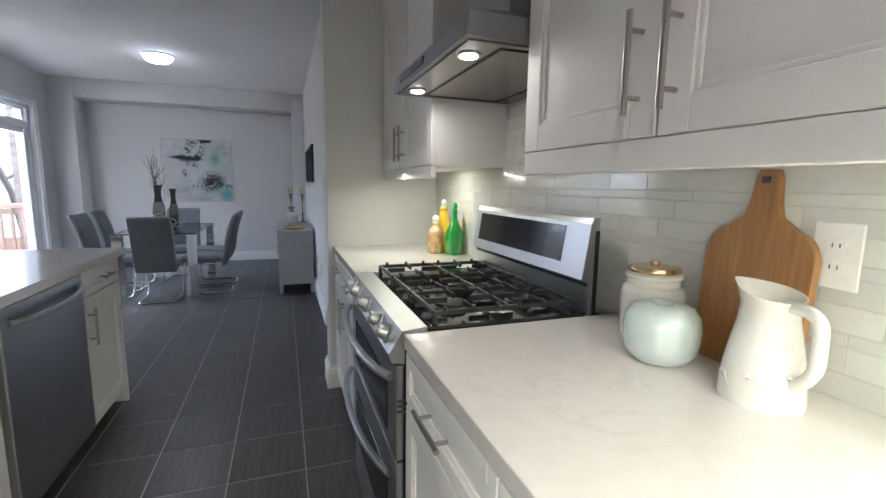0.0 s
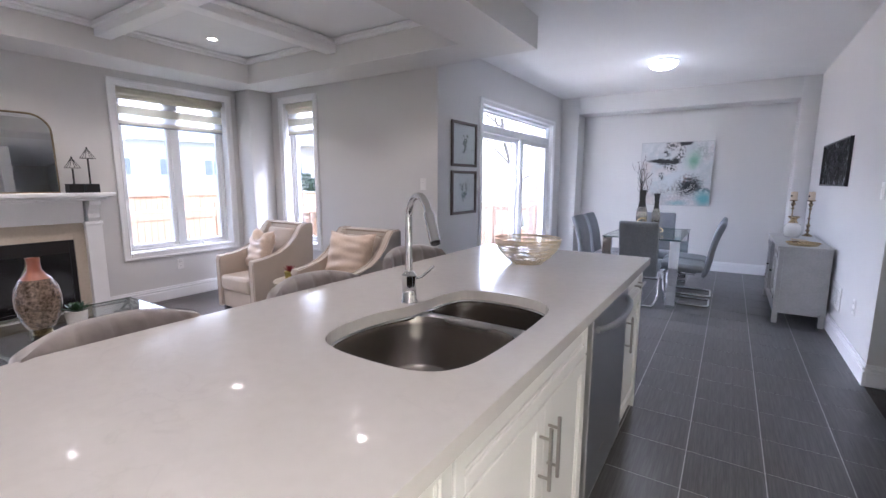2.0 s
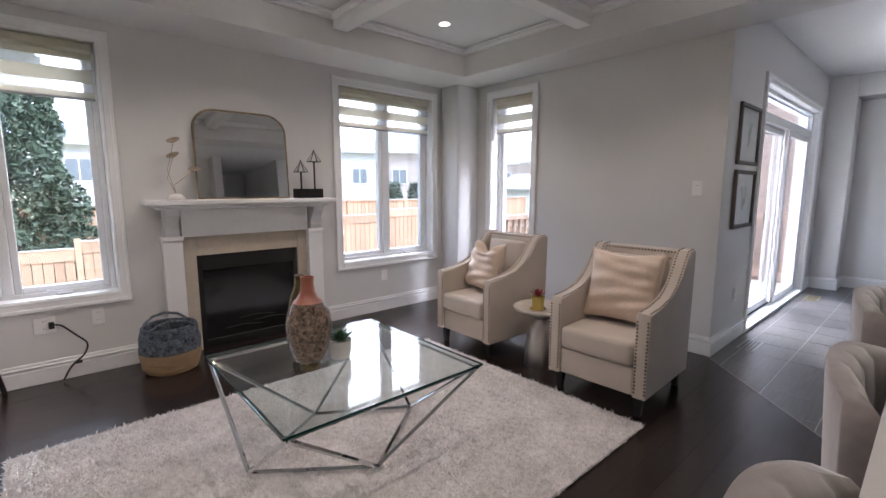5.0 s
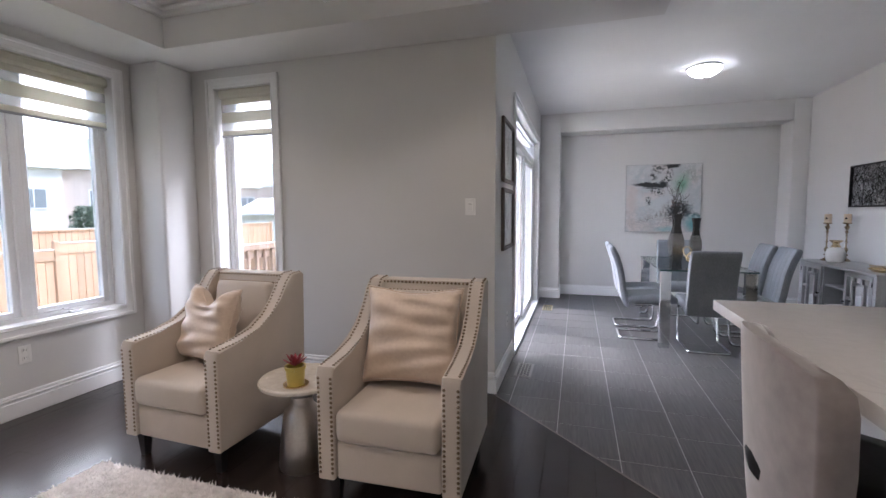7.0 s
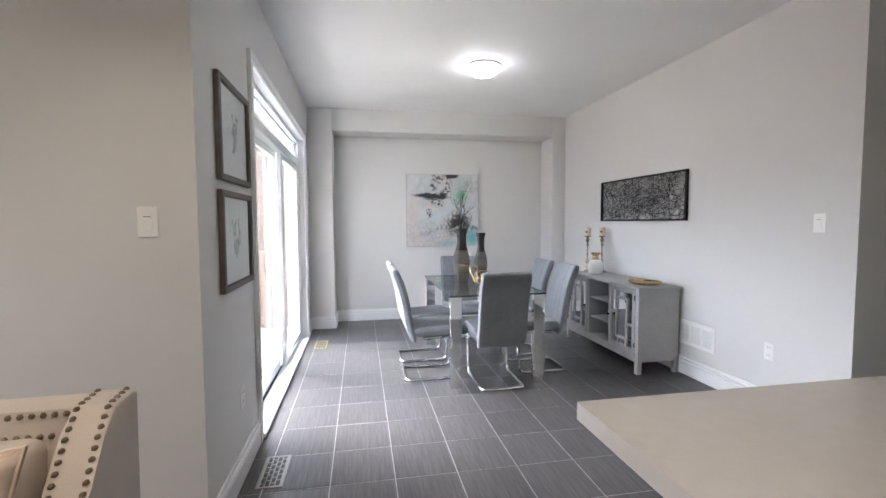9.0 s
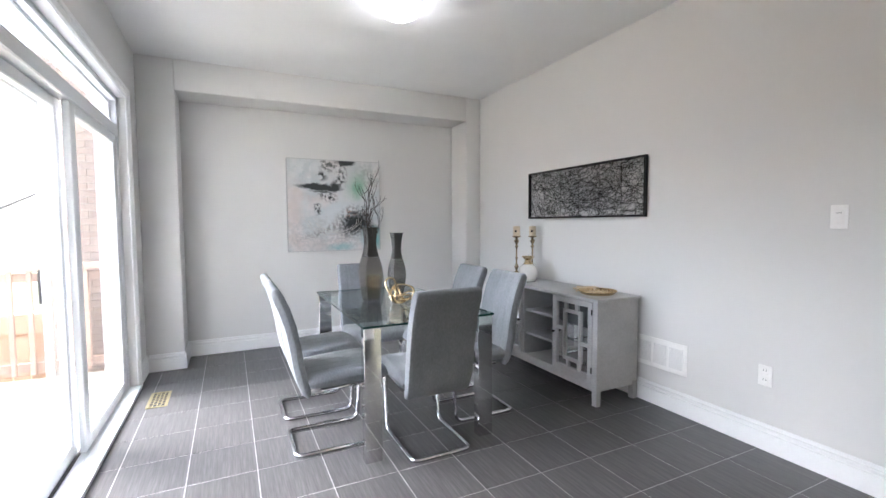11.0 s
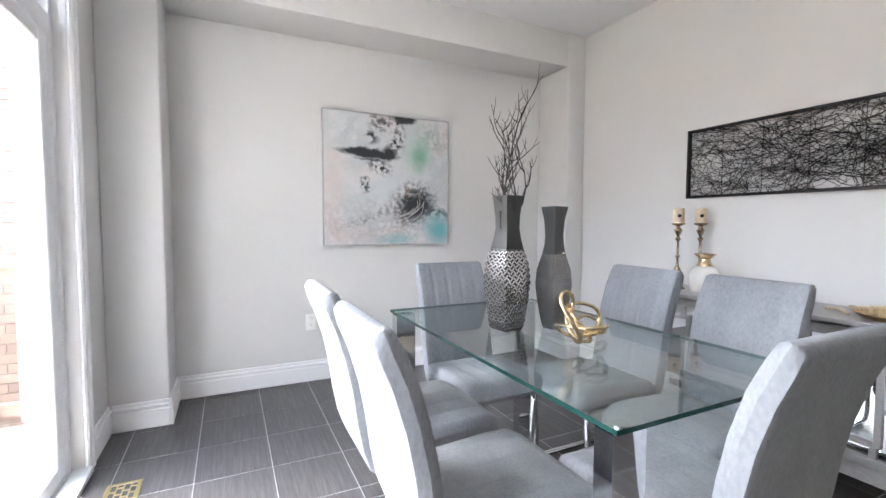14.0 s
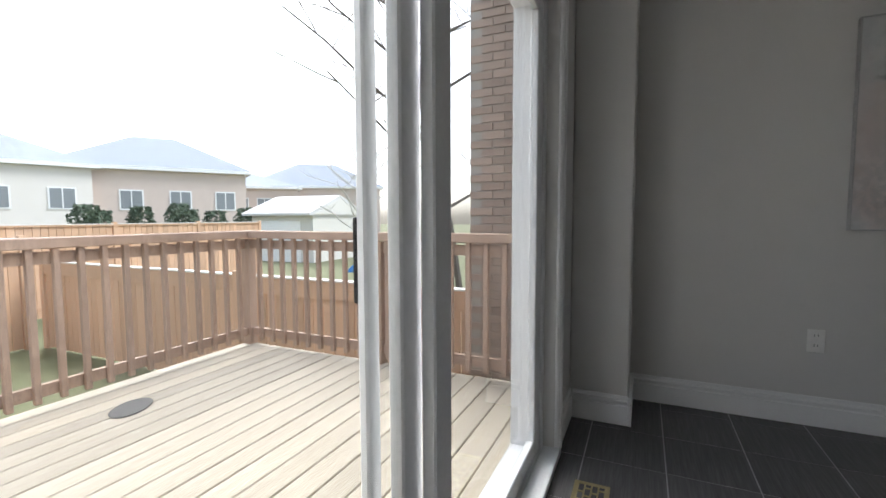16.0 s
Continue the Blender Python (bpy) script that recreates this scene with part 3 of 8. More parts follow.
part("door_track", box((X1 - 0.062, y0 + 0.036, 0.0285), (X1 - 0.040, y1 - 0.036, 0.034)), BLACKM, door)
part("threshold", box((X1 + 0.001, y0 - 0.01, 0.0), (W_WALL + 0.03, y1 + 0.01, 0.03), 0.006, 2), VINYL, door)


def door_panel(name, a, b, x0, x1, st=0.07, zb=0.03, zt=1.945, pane=True):
    bm = B()
    bx(bm, (x0, a, zb), (x1, a + st, zt), 0.005)
    bx(bm, (x0, b - st, zb), (x1, b, zt), 0.005)
    bx(bm, (x0, a + st, zb), (x1, b - st, zb + 0.075), 0.005)
    bx(bm, (x0, a + st, zt - 0.06), (x1, b - st, zt), 0.005)
    o = part(name, bm, VINYL, door)
    if pane:
        g = part("pane", box(((x0 + x1) / 2 - 0.003, a + st, zb + 0.075), ((x0 + x1) / 2 + 0.003, b - st, zt - 0.06)), GLASS, o)
        g.visible_shadow = False
    return o


door_panel("sliding_panel", y0 + 0.036, 6.352, -3.200, -3.165, st=0.09)
door_panel("fixed_panel", 6.325, y1 - 0.036, -3.155, -3.120, st=0.09)
scr = door_panel("screen_panel", y0 + 0.036, 6.268, -3.245, -3.222, st=0.05, pane=False)
part("door_handle", box((-3.262, 6.228, 0.88), (-3.2455, 6.259, 1.06), 0.006, 2), BLACKM, scr)
part("transom_sash", bx(bx(bx(bx(B(), (-3.19, y0 + 0.036, 2.031), (-3.15, y0 + 0.066, 2.204)), (-3.19, y1 - 0.066, 2.031), (-3.15, y1 - 0.036, 2.204)),
                           (-3.19, y0 + 0.067, 2.031), (-3.15, y1 - 0.067, 2.052)), (-3.19, y0 + 0.067, 2.184), (-3.15, y1 - 0.067, 2.204)), VINYL, door)
g = part("pane", box((-3.173, y0 + 0.067, 2.053), (-3.168, y1 - 0.067, 2.183)), GLASS, door)
g.visible_shadow = False
casing(dwest, y0, y1, 0.0, 2.24, feet=False)

# ---- outside ----
struct("ground", box((-120, -80, GROUND_Z - 0.3), (80, 140, GROUND_Z)), GRASS)
struct("wall_outer_brick_bed", box((-4.15, 9.25, GROUND_Z), (W_WALL - 0.2, 9.45, 5.5)), MORTAR)
struct("wall_outer_side", box((-3.28, N_WALL + 0.2, GROUND_Z), (-3.14, 9.249, 5.5)), MORTAR)

deck = thing("deck", "weathered timber deck with plank railing round it", "deck", (0, 0, DECK_Z))
bm = B()
bx(bm, (-6.10, LIV_N + 0.2, -0.25), (-6.06, 8.5, -0.035))
bx(bm, (-6.10, 8.46, -0.25), (-3.3, 8.50, -0.036))
for yy in np.arange(4.6, 8.4, 0.6):
    bx(bm, (-6.05, yy, -0.24), (-3.3, yy + 0.04, -0.037))
part("deck_frame", bm, RAILWOOD, deck)
bm = B()
for x, yy in ((-6.03, 8.45), (-6.03, 6.45), (-6.03, 4.6), (-4.62, 8.45), (-3.32, 8.45)):
    part("deck_post", box((x - 0.045, yy - 0.045, -1.1), (x + 0.045, yy + 0.045, 0.97), 0.006), RAILWOOD, deck)
part("rail_cap", box((-6.10, 4.3, 0.98), (-5.96, 8.53, 1.045), 0.006), RAILWOOD, deck)
part("rail_cap", box((-5.955, 8.38, 0.98), (-3.27, 8.52, 1.045), 0.006), RAILWOOD, deck)
for z in (0.885, 0.08):
    part("rail_bar", box((-6.045, 4.3, z), (-6.012, 8.40, z + 0.075)), RAILWOOD, deck)
    part("rail_bar", box((-5.985, 8.435, z), (-3.28, 8.47, z + 0.075)), RAILWOOD, deck)
bal = mesh_of("baluster", box((-0.018, -0.018, 0.0), (0.018, 0.018, 0.93), 0.004), RAILWOOD)
for k in range(30):
    o = new("baluster", bal)
    o.parent, o.location = deck, (-5.993, 4.42 + k * 0.134, 0.05)
for k in range(19):
    o = new("baluster", bal)
    o.parent, o.location = deck, (-5.86 + k * 0.134, 8.417, 0.05)
bm_board = mesh_of("deck_board", box((-0.068, -2.09, -0.035), (0.068, 2.09, 0.0), 0.004), DECKWOOD)
for k in range(20):
    o = new("deck_board", bm_board)
    o.parent, o.location = deck, (-6.02 + k * 0.142, 4.285 + 2.095, random.uniform(-0.002, 0.001))
# a dark stain on the boards, built as a thin raised disc
stain_ob = thing("doormat", "thin dark oval disc standing for a stain on the deck boards", "mat", (-5.55, 7.1, DECK_Z + 0.001), 30)
part("mat_body", lathe(B(), [(0.13, 0), (0.135, 0.004), (0.125, 0.007), (0.02, 0.006)], (0, 0, 0), 28, squash=(0.75, 1.1)), BLACKM, stain_ob)


CAPM = shader("bleached_cap_board", (0.72, 0.69, 0.64), 0.7, scale=6, grain=60, bump=0.3)


def fence_run(x0, yy0, x1, yy1, top, steps=None, seed=1):
    """Board fence with posts, capped; parts of one fence."""
    L = math.hypot(x1 - x0, yy1 - yy0)
    ang = math.degrees(math.atan2(yy1 - yy0, x1 - x0))
    f = thing("board_fence", "orange cedar board fence with square posts", "fence", (x0, yy0, GROUND_Z), ang, "garden fences")
    n = int(L / 2.4) + 1
    w = L / n
    rs = random.Random(seed)
    hgt = lambda k: (top + (steps[0] + (steps[1] - steps[0]) * k / max(n - 1, 1) if steps else 0)) - GROUND_Z
    boards = {}
    for k in range(n + 1):
        h = hgt(min(k, n - 1)) + 0.08
        part("fence_post", box((k * w - 0.05, -0.05, 0), (k * w + 0.05, 0.05, h), 0.008), CEDAR, f)
    for k in range(n):
        h = hgt(k)
        part("fence_rail", box((k * w + 0.051, -0.03, h - 0.02), (k * w + w - 0.051, 0.05, h + 0.02)), CEDAR, f)
        part("fence_cap", box((k * w + 0.052, -0.045, h + 0.0205), (k * w + w - 0.052, 0.06, h + 0.04)), CAPM, f)
        part("fence_band", box((k * w + 0.052, -0.032, h - 0.19), (k * w + w - 0.052, -0.016, h - 0.02)), CEDAR, f)
        part("fence_rail", box((k * w + 0.051, 0.014, 0.25), (k * w + w - 0.051, 0.045, 0.34)), CEDAR, f)
        key = round(h, 3)
        if key not in boards:
            boards[key] = mesh_of("fence_board", box((-0.068, -0.012, 0.03), (0.068, 0.012, h - 0.021)), CEDAR)
        m = int((w - 0.12) / 0.14)
        for i in range(m):
            o = new("fence_board", boards[key])
            o.parent, o.location = f, (k * w + 0.06 + (i + 0.5) * (w - 0.12) / m, rs.uniform(-0.004, 0.004), 0)
    return f


fence_run(-12.2, 9.6, -0.5, 9.6, 0.30, seed=2)
fence_run(-12.4, -6.0, -12.4, 9.4, 0.0, (-0.05, 0.7), seed=3)
fence_run(-15.0, 17.0, -15.0, -4.0, 0.9, seed=4)


def leafy(name, label, category, loc, w, d, h, count, size, seed, trunk=True, kind=""):
    """An evergreen: a trunk, limbs and many small flat sprays with an uneven outline."""
    rs = np.random.RandomState(seed)
    t = thing(name, label, category, loc)
    if trunk:
        bm = tube(B(), [(0, 0, 0), (0.02, 0.03, h * 0.5), (0, 0, h * 0.95)], 0.12, 8, taper=0.2)
        for k in range(10):
            a, z = rs.rand() * 6.28, h * (0.15 + 0.75 * rs.rand())
            tube(bm, [(0, 0, z), (w * 0.35 * math.cos(a), d * 0.35 * math.sin(a), z + 0.25)], 0.03, 5, taper=0.3)
        part("trunk", bm, BARK, t)
    u = rs.rand(count, 3)
    ang = u[:, 0] * 2 * np.pi
    zz = u[:, 1] ** 0.9
    prof = np.clip(1.0 - 0.55 * zz ** 1.6, 0.1, 1) * (1 + 0.18 * np.sin(ang * 3 + zz * 11) + 0.12 * np.sin(ang * 7 - zz * 17))
    rad = (0.62 + 0.38 * u[:, 2] ** 0.4) * prof
    c = np.stack([np.cos(ang) * rad * w / 2, np.sin(ang) * rad * d / 2, 0.1 + zz * h], 1)
    e = rs.normal(size=(count, 2, 3))
    e /= np.linalg.norm(e, axis=2, keepdims=True)
    s = size * (0.6 + 0.8 * rs.rand(count, 1))
    p = np.stack([c - e[:, 0] * s, c + e[:, 1] * s * 0.5, c + e[:, 0] * s, c - e[:, 1] * s * 0.5], 1).reshape(-1, 3)
    me = bpy.data.meshes.new("crown")
    me.from_pydata(p.tolist(), [], [(4 * k, 4 * k + 1, 4 * k + 2, 4 * k + 3) for k in range(count)])
    me.materials.append(LEAF)
    o = new("crown", me)
    o.parent = t
    return t


leafy("cedar_tree", "broad green cedar rising behind the board fence", "tree", (-14.2, -0.3, GROUND_Z), 3.4, 2.4, 5.2, 26000, 0.07, 5)
leafy("cedar_tree", "tall green cedar rising behind the board fence", "tree", (-14.2, -3.2, GROUND_Z), 3.0, 2.4, 5.0, 14000, 0.08, 6)
for k, (x, yy) in enumerate(((-29.3, 19.6), (-28.4, 21.2), (-27.3, 22.7), (-26.2, 24.2), (-25.0, 25.5), (-23.8, 26.7), (-23, 20), (-26.4, 17.5))):
    leafy("hedge_shrub", "clipped evergreen hedge shrub beyond the garden", "shrub", (x, yy, GROUND_Z), 2.4, 1.6, 2.6 + 0.2 * (k % 3), 1500, 0.12, 20 + k, trunk=False)


def bare_tree(loc, h, seed, label, mat=None, r0=0.11):
    rs = random.Random(seed)
    t = thing("bare_tree", label, "tree", loc)
    bm, tw = B(), B()

    def grow(target, p, d, length, r, depth):
        pts = [p]
        for i in range(4):
            d = (d + Vector((rs.uniform(-.18, .18), rs.uniform(-.18, .18), rs.uniform(-.04, .12)))).normalized()
            pts.append(pts[-1] + d * length / 4)
        tube(target, pts, r, 6 if depth < 2 else 4, taper=0.45)
        if depth < 4:
            for q in range(4 if depth else 9):
                k = rs.uniform(0.25, 1) if depth else 0.3 + 0.7 * q / 8
                i = min(int(k * 4), 3)
                base = pts[i].lerp(pts[i + 1], k * 4 - i)
                a = rs.uniform(0, 6.28)
                side = Vector((math.cos(a), math.sin(a), rs.uniform(0.1, 0.6))).normalized()
                grow(tw, base, (d * 0.3 + side).normalized(), length * rs.uniform(0.35, 0.55), r * 0.45, depth + 1)
    grow(bm, Vector((0, 0, 0)), Vector((0, 0, 1)), h, r0, 0)
    part("trunk", bm, mat or BARK, t, smooth=60)
    part("crown", tw, mat or BARK, t)
    return t


bare_tree((-7.6, 17.5, GROUND_Z), 8.5, 4, "leafless grey street tree with thin branches")
BIRCH = shader("white_birch_bark", (0.55, 0.53, 0.50), 0.8, scale=8, grain=50, bump=0.2)
bare_tree((-15.5, 24, GROUND_Z), 5.0, 9, "leafless white birch with a forked trunk", BIRCH, 0.09)


def far_house(loc, turn, w, d, h, roof, wallmat, label, rows=2, cols=4):
    t = thing("house", label, "house", loc, turn)
    part("wall", box((-w / 2, -d / 2, 0), (w / 2, d / 2, h)), wallmat, t)
    bm = B()
    o, i = 0.45, min(w, d) / 2 * 0.95
    rings = [[(-w / 2 - o, -d / 2 - o, h), (w / 2 + o, -d / 2 - o, h), (w / 2 + o, d / 2 + o, h), (-w / 2 - o, d / 2 + o, h)],
             [(-w / 2 + i, -d / 2 + i, h + roof), (w / 2 - i, -d / 2 + i, h + roof), (w / 2 - i, d / 2 - i, h + roof), (-w / 2 + i, d / 2 - i, h + roof)]]
    ring_surface(bm, rings)
    part("roof", bm, ROOFING, t)
    part("fascia", box((-w / 2 - o, -d / 2 - o, h - 0.25), (w / 2 + o, d / 2 + o, h - 0.003)), TRIM, t)
    for r in range(rows):
        for c in range(cols):
            x = -w / 2 + w * (c + 0.5) / cols
            z = 1.0 + r * 2.9
            bm = box((x - 0.75, -d / 2 - 0.06, z), (x + 0.75, -d / 2 - 0.005, z + 1.5))
            wn = part("window", bm, TRIM, t)
            part("pane", box((x - 0.65, -d / 2 - 0.075, z + 0.1), (x - 0.04, -d / 2 - 0.062, z + 1.4)), FARGLASS, wn)
            part("pane", box((x + 0.04, -d / 2 - 0.075, z + 0.1), (x + 0.65, -d / 2 - 0.062, z + 1.4)), FARGLASS, wn)
    return t


far_house((-44.5, 19.1, -2.2), 72, 13, 10, 7.0, 2.4, STUCCO, "cream stucco two-storey house with a hipped roof")
far_house((-40.5, 30.0, -2.2), 57, 12.5, 10, 7.1, 2.9, FARBRICK, "pink brick two-storey house with a hipped roof")
far_house((-43.2, 42.7, -2.2), 47, 9, 9, 6.6, 1.6, FARBRICK, "pink brick house half hidden behind a birch")
far_house((-41.3, 51.4, -2.2), 38, 15, 11, 7.0, 3.1, FARBRICK, "pink brick house with a blue-grey roof", 2, 4)
far_house((-42, 10, -2.2), 84, 10, 10, 6.6, 2.6, STUCCO, "cream stucco house beyond the garden fence")
far_house((-42, -3, -2.2), 95, 12, 10, 6.4, 2.6, STUCCO, "cream house half hidden behind cedars")
gar = thing("garage", "low white sided garage with a pale gabled roof", "garage", (-19.9, 25.2, GROUND_Z), 2)
SIDING = shader("pale_siding", (0.66, 0.64, 0.60), 0.7, scale=2, grain=20)
part("wall", box((-2.0, -2.2, 0), (2.0, 2.2, 2.45)), SIDING, gar)
part("roof", prism(B(), [(-2.6, 2.4), (2.6, 2.4), (2.6, 2.52), (0, 3.5), (-2.6, 2.52)], -2.3, 2.12, 0), shader("pale_shingles", (0.62, 0.62, 0.62), 0.8, scale=2, grain=20), gar)
part("gable", prism(B(), [(-2.2, 2.46), (2.2, 2.46), (0, 3.33)], 2.121, 2.15, 0), SIDING, gar)
part("door", box((-1.6, -2.24, 0), (1.2, -2.201, 2.1)), TRIM, gar)
toy = thing("play_slide", "small blue and red plastic play slide beyond the fence", "toy", (-13.45, 21.0, GROUND_Z), 30)
TOYB, TOYR = shader("blue_plastic", (0.05, 0.25, 0.65), 0.4), shader("red_plastic", (0.6, 0.06, 0.05), 0.4)
part("slide", prism(B(), [(-0.7, 0.0), (-0.1, 0.62), (0.0, 0.62), (0.0, 0.0)], -0.2, 0.2, 1, 0.02), TOYB, toy)
part("ladder", box((0.01, -0.2, 0.0), (0.12, 0.2, 0.45), 0.03), TOYR, toy)
part("grip", lathe(B(), [(0.02, 0.46), (0.14, 0.5), (0.16, 0.62), (0.10, 0.74), (0.02, 0.76)], (0.07, 0, 0), 14), TOYB, toy, smooth=50)
gar2 = thing("garage", "blue-grey garage behind the bare tree", "garage", (-4.6, 28, GROUND_Z), 10)
part("wall", box((-2.6, -2.5, 0), (2.6, 2.5, 2.4)), ROOFING, gar2)
part("roof", prism(B(), [(-2.8, 2.4), (2.8, 2.4), (0, 3.5)], -2.8, 2.8, 0), ROOFING, gar2)
# ---- kitchen ----


def panel_front(bm_place, u0, u1, z0, z1, rail=0.055, name="door", parent=None, material=None, label=""):
    """A shaker front: a frame with a recessed field and a small bead. bm_place(u, d, z): d metres out of the carcass."""
    def slab(bm, a, b, r=0.0):
        p, q = bm_place(*a), bm_place(*b)
        return bx(bm, [min(i, j) for i, j in zip(p, q)], [max(i, j) for i, j in zip(p, q)], r)
    t, k, b = 0.02, rail, 0.010
    door = part(name, slab(B(), (u0 + k, 0, z0 + k), (u1 - k, 0.009, z1 - k)), material or CABINET, parent, label)
    for q, a, c in (("stile", (u0, 0, z0), (u0 + k, t, z1)), ("stile", (u1 - k, 0, z0), (u1, t, z1)), ("rail", (u0 + k, 0, z0), (u1 - k, t, z0 + k)), ("rail", (u0 + k, 0, z1 - k), (u1 - k, t, z1)),
                    ("bead", (u0 + k, 0.009, z0 + k), (u0 + k + b, 0.015, z1 - k)), ("bead", (u1 - k - b, 0.009, z0 + k), (u1 - k, 0.015, z1 - k)),
                    ("bead", (u0 + k + b, 0.009, z0 + k), (u1 - k - b, 0.015, z0 + k + b)), ("bead", (u0 + k + b, 0.009, z1 - k - b), (u1 - k - b, 0.015, z1 - k))):
        part(q, slab(B(), a, c, 0.002), material or CABINET, door)
    return door


def bar_handle(bm_place, a, b, parent, d=0.02, r=0.006, reach=0.032):
    """A round bar on two posts, from a to b (u, z)."""
    bm = B()
    (u0, z0), (u1, z1) = a, b
    tube(bm, [bm_place(u0, d + reach, z0), bm_place(u1, d + reach, z1)], r, 8)
    for k in (0.18, 0.82):
        u, z = u0 + (u1 - u0) * k, z0 + (z1 - z0) * k
        tube(bm, [bm_place(u, d, z), bm_place(u, d + reach, z)], r * 0.8, 6)
    return part("handle", bm, NICKEL, parent, "brushed nickel bar handle", smooth=40)


def slab_box(place, a, b, r=0.0):
    p, q = place(*a), place(*b)
    return box([min(i, j) for i, j in zip(p, q)], [max(i, j) for i, j in zip(p, q)], r)


CF = 0.26          # carcass front of the wall cabinets' base units
kp = lambda u, d, z: (CF - d, u, z)


def base_unit(y0, y1, drawers, doors, label):
    """A base cabinet: drawers and doors as lists of (y, y); the handle's side for doors."""
    t = thing("base_cabinet", label, "cabinet", group="kitchen base cabinets")
    part("body", box((CF, y0 + 0.001, 0.10), (K_WALL - 0.001, y1 - 0.001, 0.879)), CABINET, t)
    part("toe_kick", box((CF + 0.06, y0 + 0.002, 0.0), (CF + 0.08, y1 - 0.002, 0.0995)), CABINET, t)
    for a, b in drawers:
        o = panel_front(kp, a + 0.003, b - 0.003, 0.735, 0.872, 0.035, "drawer", t)
        m, hw = (a + b) / 2, min(0.08, (b - a) * 0.3)
        bar_handle(kp, (m - hw, 0.805), (m + hw, 0.805), o)
    for a, b, s in doors:
        o = panel_front(kp, a + 0.003, b - 0.003, 0.105, 0.729, 0.055, "door", t)
        u = a + 0.04 if s < 0 else b - 0.04
        bar_handle(kp, (u, 0.53), (u, 0.70), o)
    return t


base_unit(0.62, 1.150, [(0.62, 1.150)], [(0.62, 1.150, -1)], "white shaker base cabinet with one drawer under quartz")
base_unit(-0.30, 0.62, [(-0.30, 0.16), (0.16, 0.62)], [(-0.30, 0.16, 1), (0.16, 0.62, -1)], "white shaker base cabinet with paired doors")
base_unit(-1.54, -0.30, [(-1.54, -0.92), (-0.92, -0.30)], [(-1.54, -0.92, 1), (-0.92, -0.30, -1)], "white shaker base cabinet with paired doors")
base_unit(1.945, 2.865, [(1.945, 2.40), (2.40, 2.865)], [(1.945, 2.375, 1), (2.375, 2.865, -1)], "white shaker base cabinet beside the stainless range")


def worktop(a, b, label):
    t = part("worktop", box(a, b, 0.003, 2), QUARTZ, label=label, category="counter")
    return t


worktop((0.235, -1.545, 0.882), (K_WALL - 0.001, 1.150, 0.92), "white veined quartz worktop on white cabinets")
worktop((0.235, 1.945, 0.882), (K_WALL - 0.001, 2.868, 0.92), "short white quartz worktop between range and wall")

# wall cabinets
UF, UD = 0.572, 0.552
up = lambda u, d, z: (UF - d, u, z)


def wall_unit(y0, y1, doors, label, handles, z1=2.45):
    t = thing("wall_cabinet", label, "cabinet", group="kitchen wall cabinets")
    part("body", box((UF, y0 + 0.001, 1.385), (K_WALL - 0.001, y1 - 0.001, z1)), CABINET, t)
    part("light_rail", box((UF - 0.018, y0 + 0.001, 1.331), (UF + 0.004, y1 - 0.001, 1.3868), 0.002), CABINET, t)
    for (a, b), u in zip(doors, handles):
        o = panel_front(up, a + 0.0025, b - 0.0025, 1.388, z1 - 0.01, 0.062, "door", t)
        bar_handle(up, (u, 1.425), (u, 1.60), o)
    return t


wall_unit(0.24, 1.13, [(0.24, 0.69), (0.69, 1.13)], "white shaker wall cabinet above the worktop", (0.655, 0.735))
wall_unit(-0.66, 0.24, [(-0.66, -0.21), (-0.21, 0.24)], "white shaker wall cabinet above the worktop", (-0.25, -0.17))
wall_unit(-1.54, -0.66, [(-1.54, -1.10), (-1.10, -0.66)], "white shaker wall cabinet above the worktop", (-1.14, -1.06))
wall_unit(1.91, 2.865, [(1.91, 2.41), (2.41, 2.865)], "white shaker wall cabinet beside the steel hood", (2.36, 2.46))
struct("trim_cabinet_top", box((UF - 0.03, -1.545, 2.451), (K_WALL, 1.13, H), 0.004), CABINET)
struct("trim_cabinet_top", box((UF - 0.03, 1.91, 2.451), (K_WALL, 2.866, H), 0.004), CABINET)
for ya, yb, p in ((-1.4, 1.05, 6.2), (2.0, 2.72, 0.55)):
    lamp("undercabinet_strip", "AREA", (0.66, (ya + yb) / 2, 1.37), p, (1, 0.91, 0.60), 0.03, (0.72, (ya + yb) / 2, 0.9), yb - ya)

# splashback of long glass tiles
struct("wall_splash_bed", box((K_WALL - 0.0108, -1.54, 0.92), (K_WALL - 0.0005, 2.866, 1.66)), TILEGROUT)

# range hood
HOODGLOW = glow("lit_hood_lens", (1.0, 0.93, 0.8), 3)
hood = thing("range_hood", "stainless steel chimney range hood with two lit spots", "range hood", (0, 0, 0))
bm = B()
ya, yb = 1.135, 1.905
rings = [[(0.385, ya, 1.663), (K_WALL - 0.002, ya, 1.663), (K_WALL - 0.002, yb, 1.663), (0.385, yb, 1.663)],
         [(0.392, ya, 1.722), (K_WALL - 0.002, ya, 1.722), (K_WALL - 0.002, yb, 1.722), (0.392, yb, 1.722)],
         [(0.56, ya + 0.10, 1.775), (K_WALL - 0.002, ya + 0.10, 1.775), (K_WALL - 0.002, yb - 0.10, 1.775), (0.56, yb - 0.10, 1.775)]]
ring_surface(bm, rings)
part("canopy", bm, STEELH, hood)
part("chimney", box((0.62, 1.37, 1.7755), (K_WALL - 0.002, 1.67, H - 0.001), 0.003), STEEL, hood)
part("control_strip", box((0.3835, 1.50, 1.682), (0.391, 1.80, 1.706)), BLACK, hood)
part("underside", box((0.40, ya + 0.02, 1.657), (K_WALL - 0.02, yb - 0.02, 1.6625)), SINK, hood)
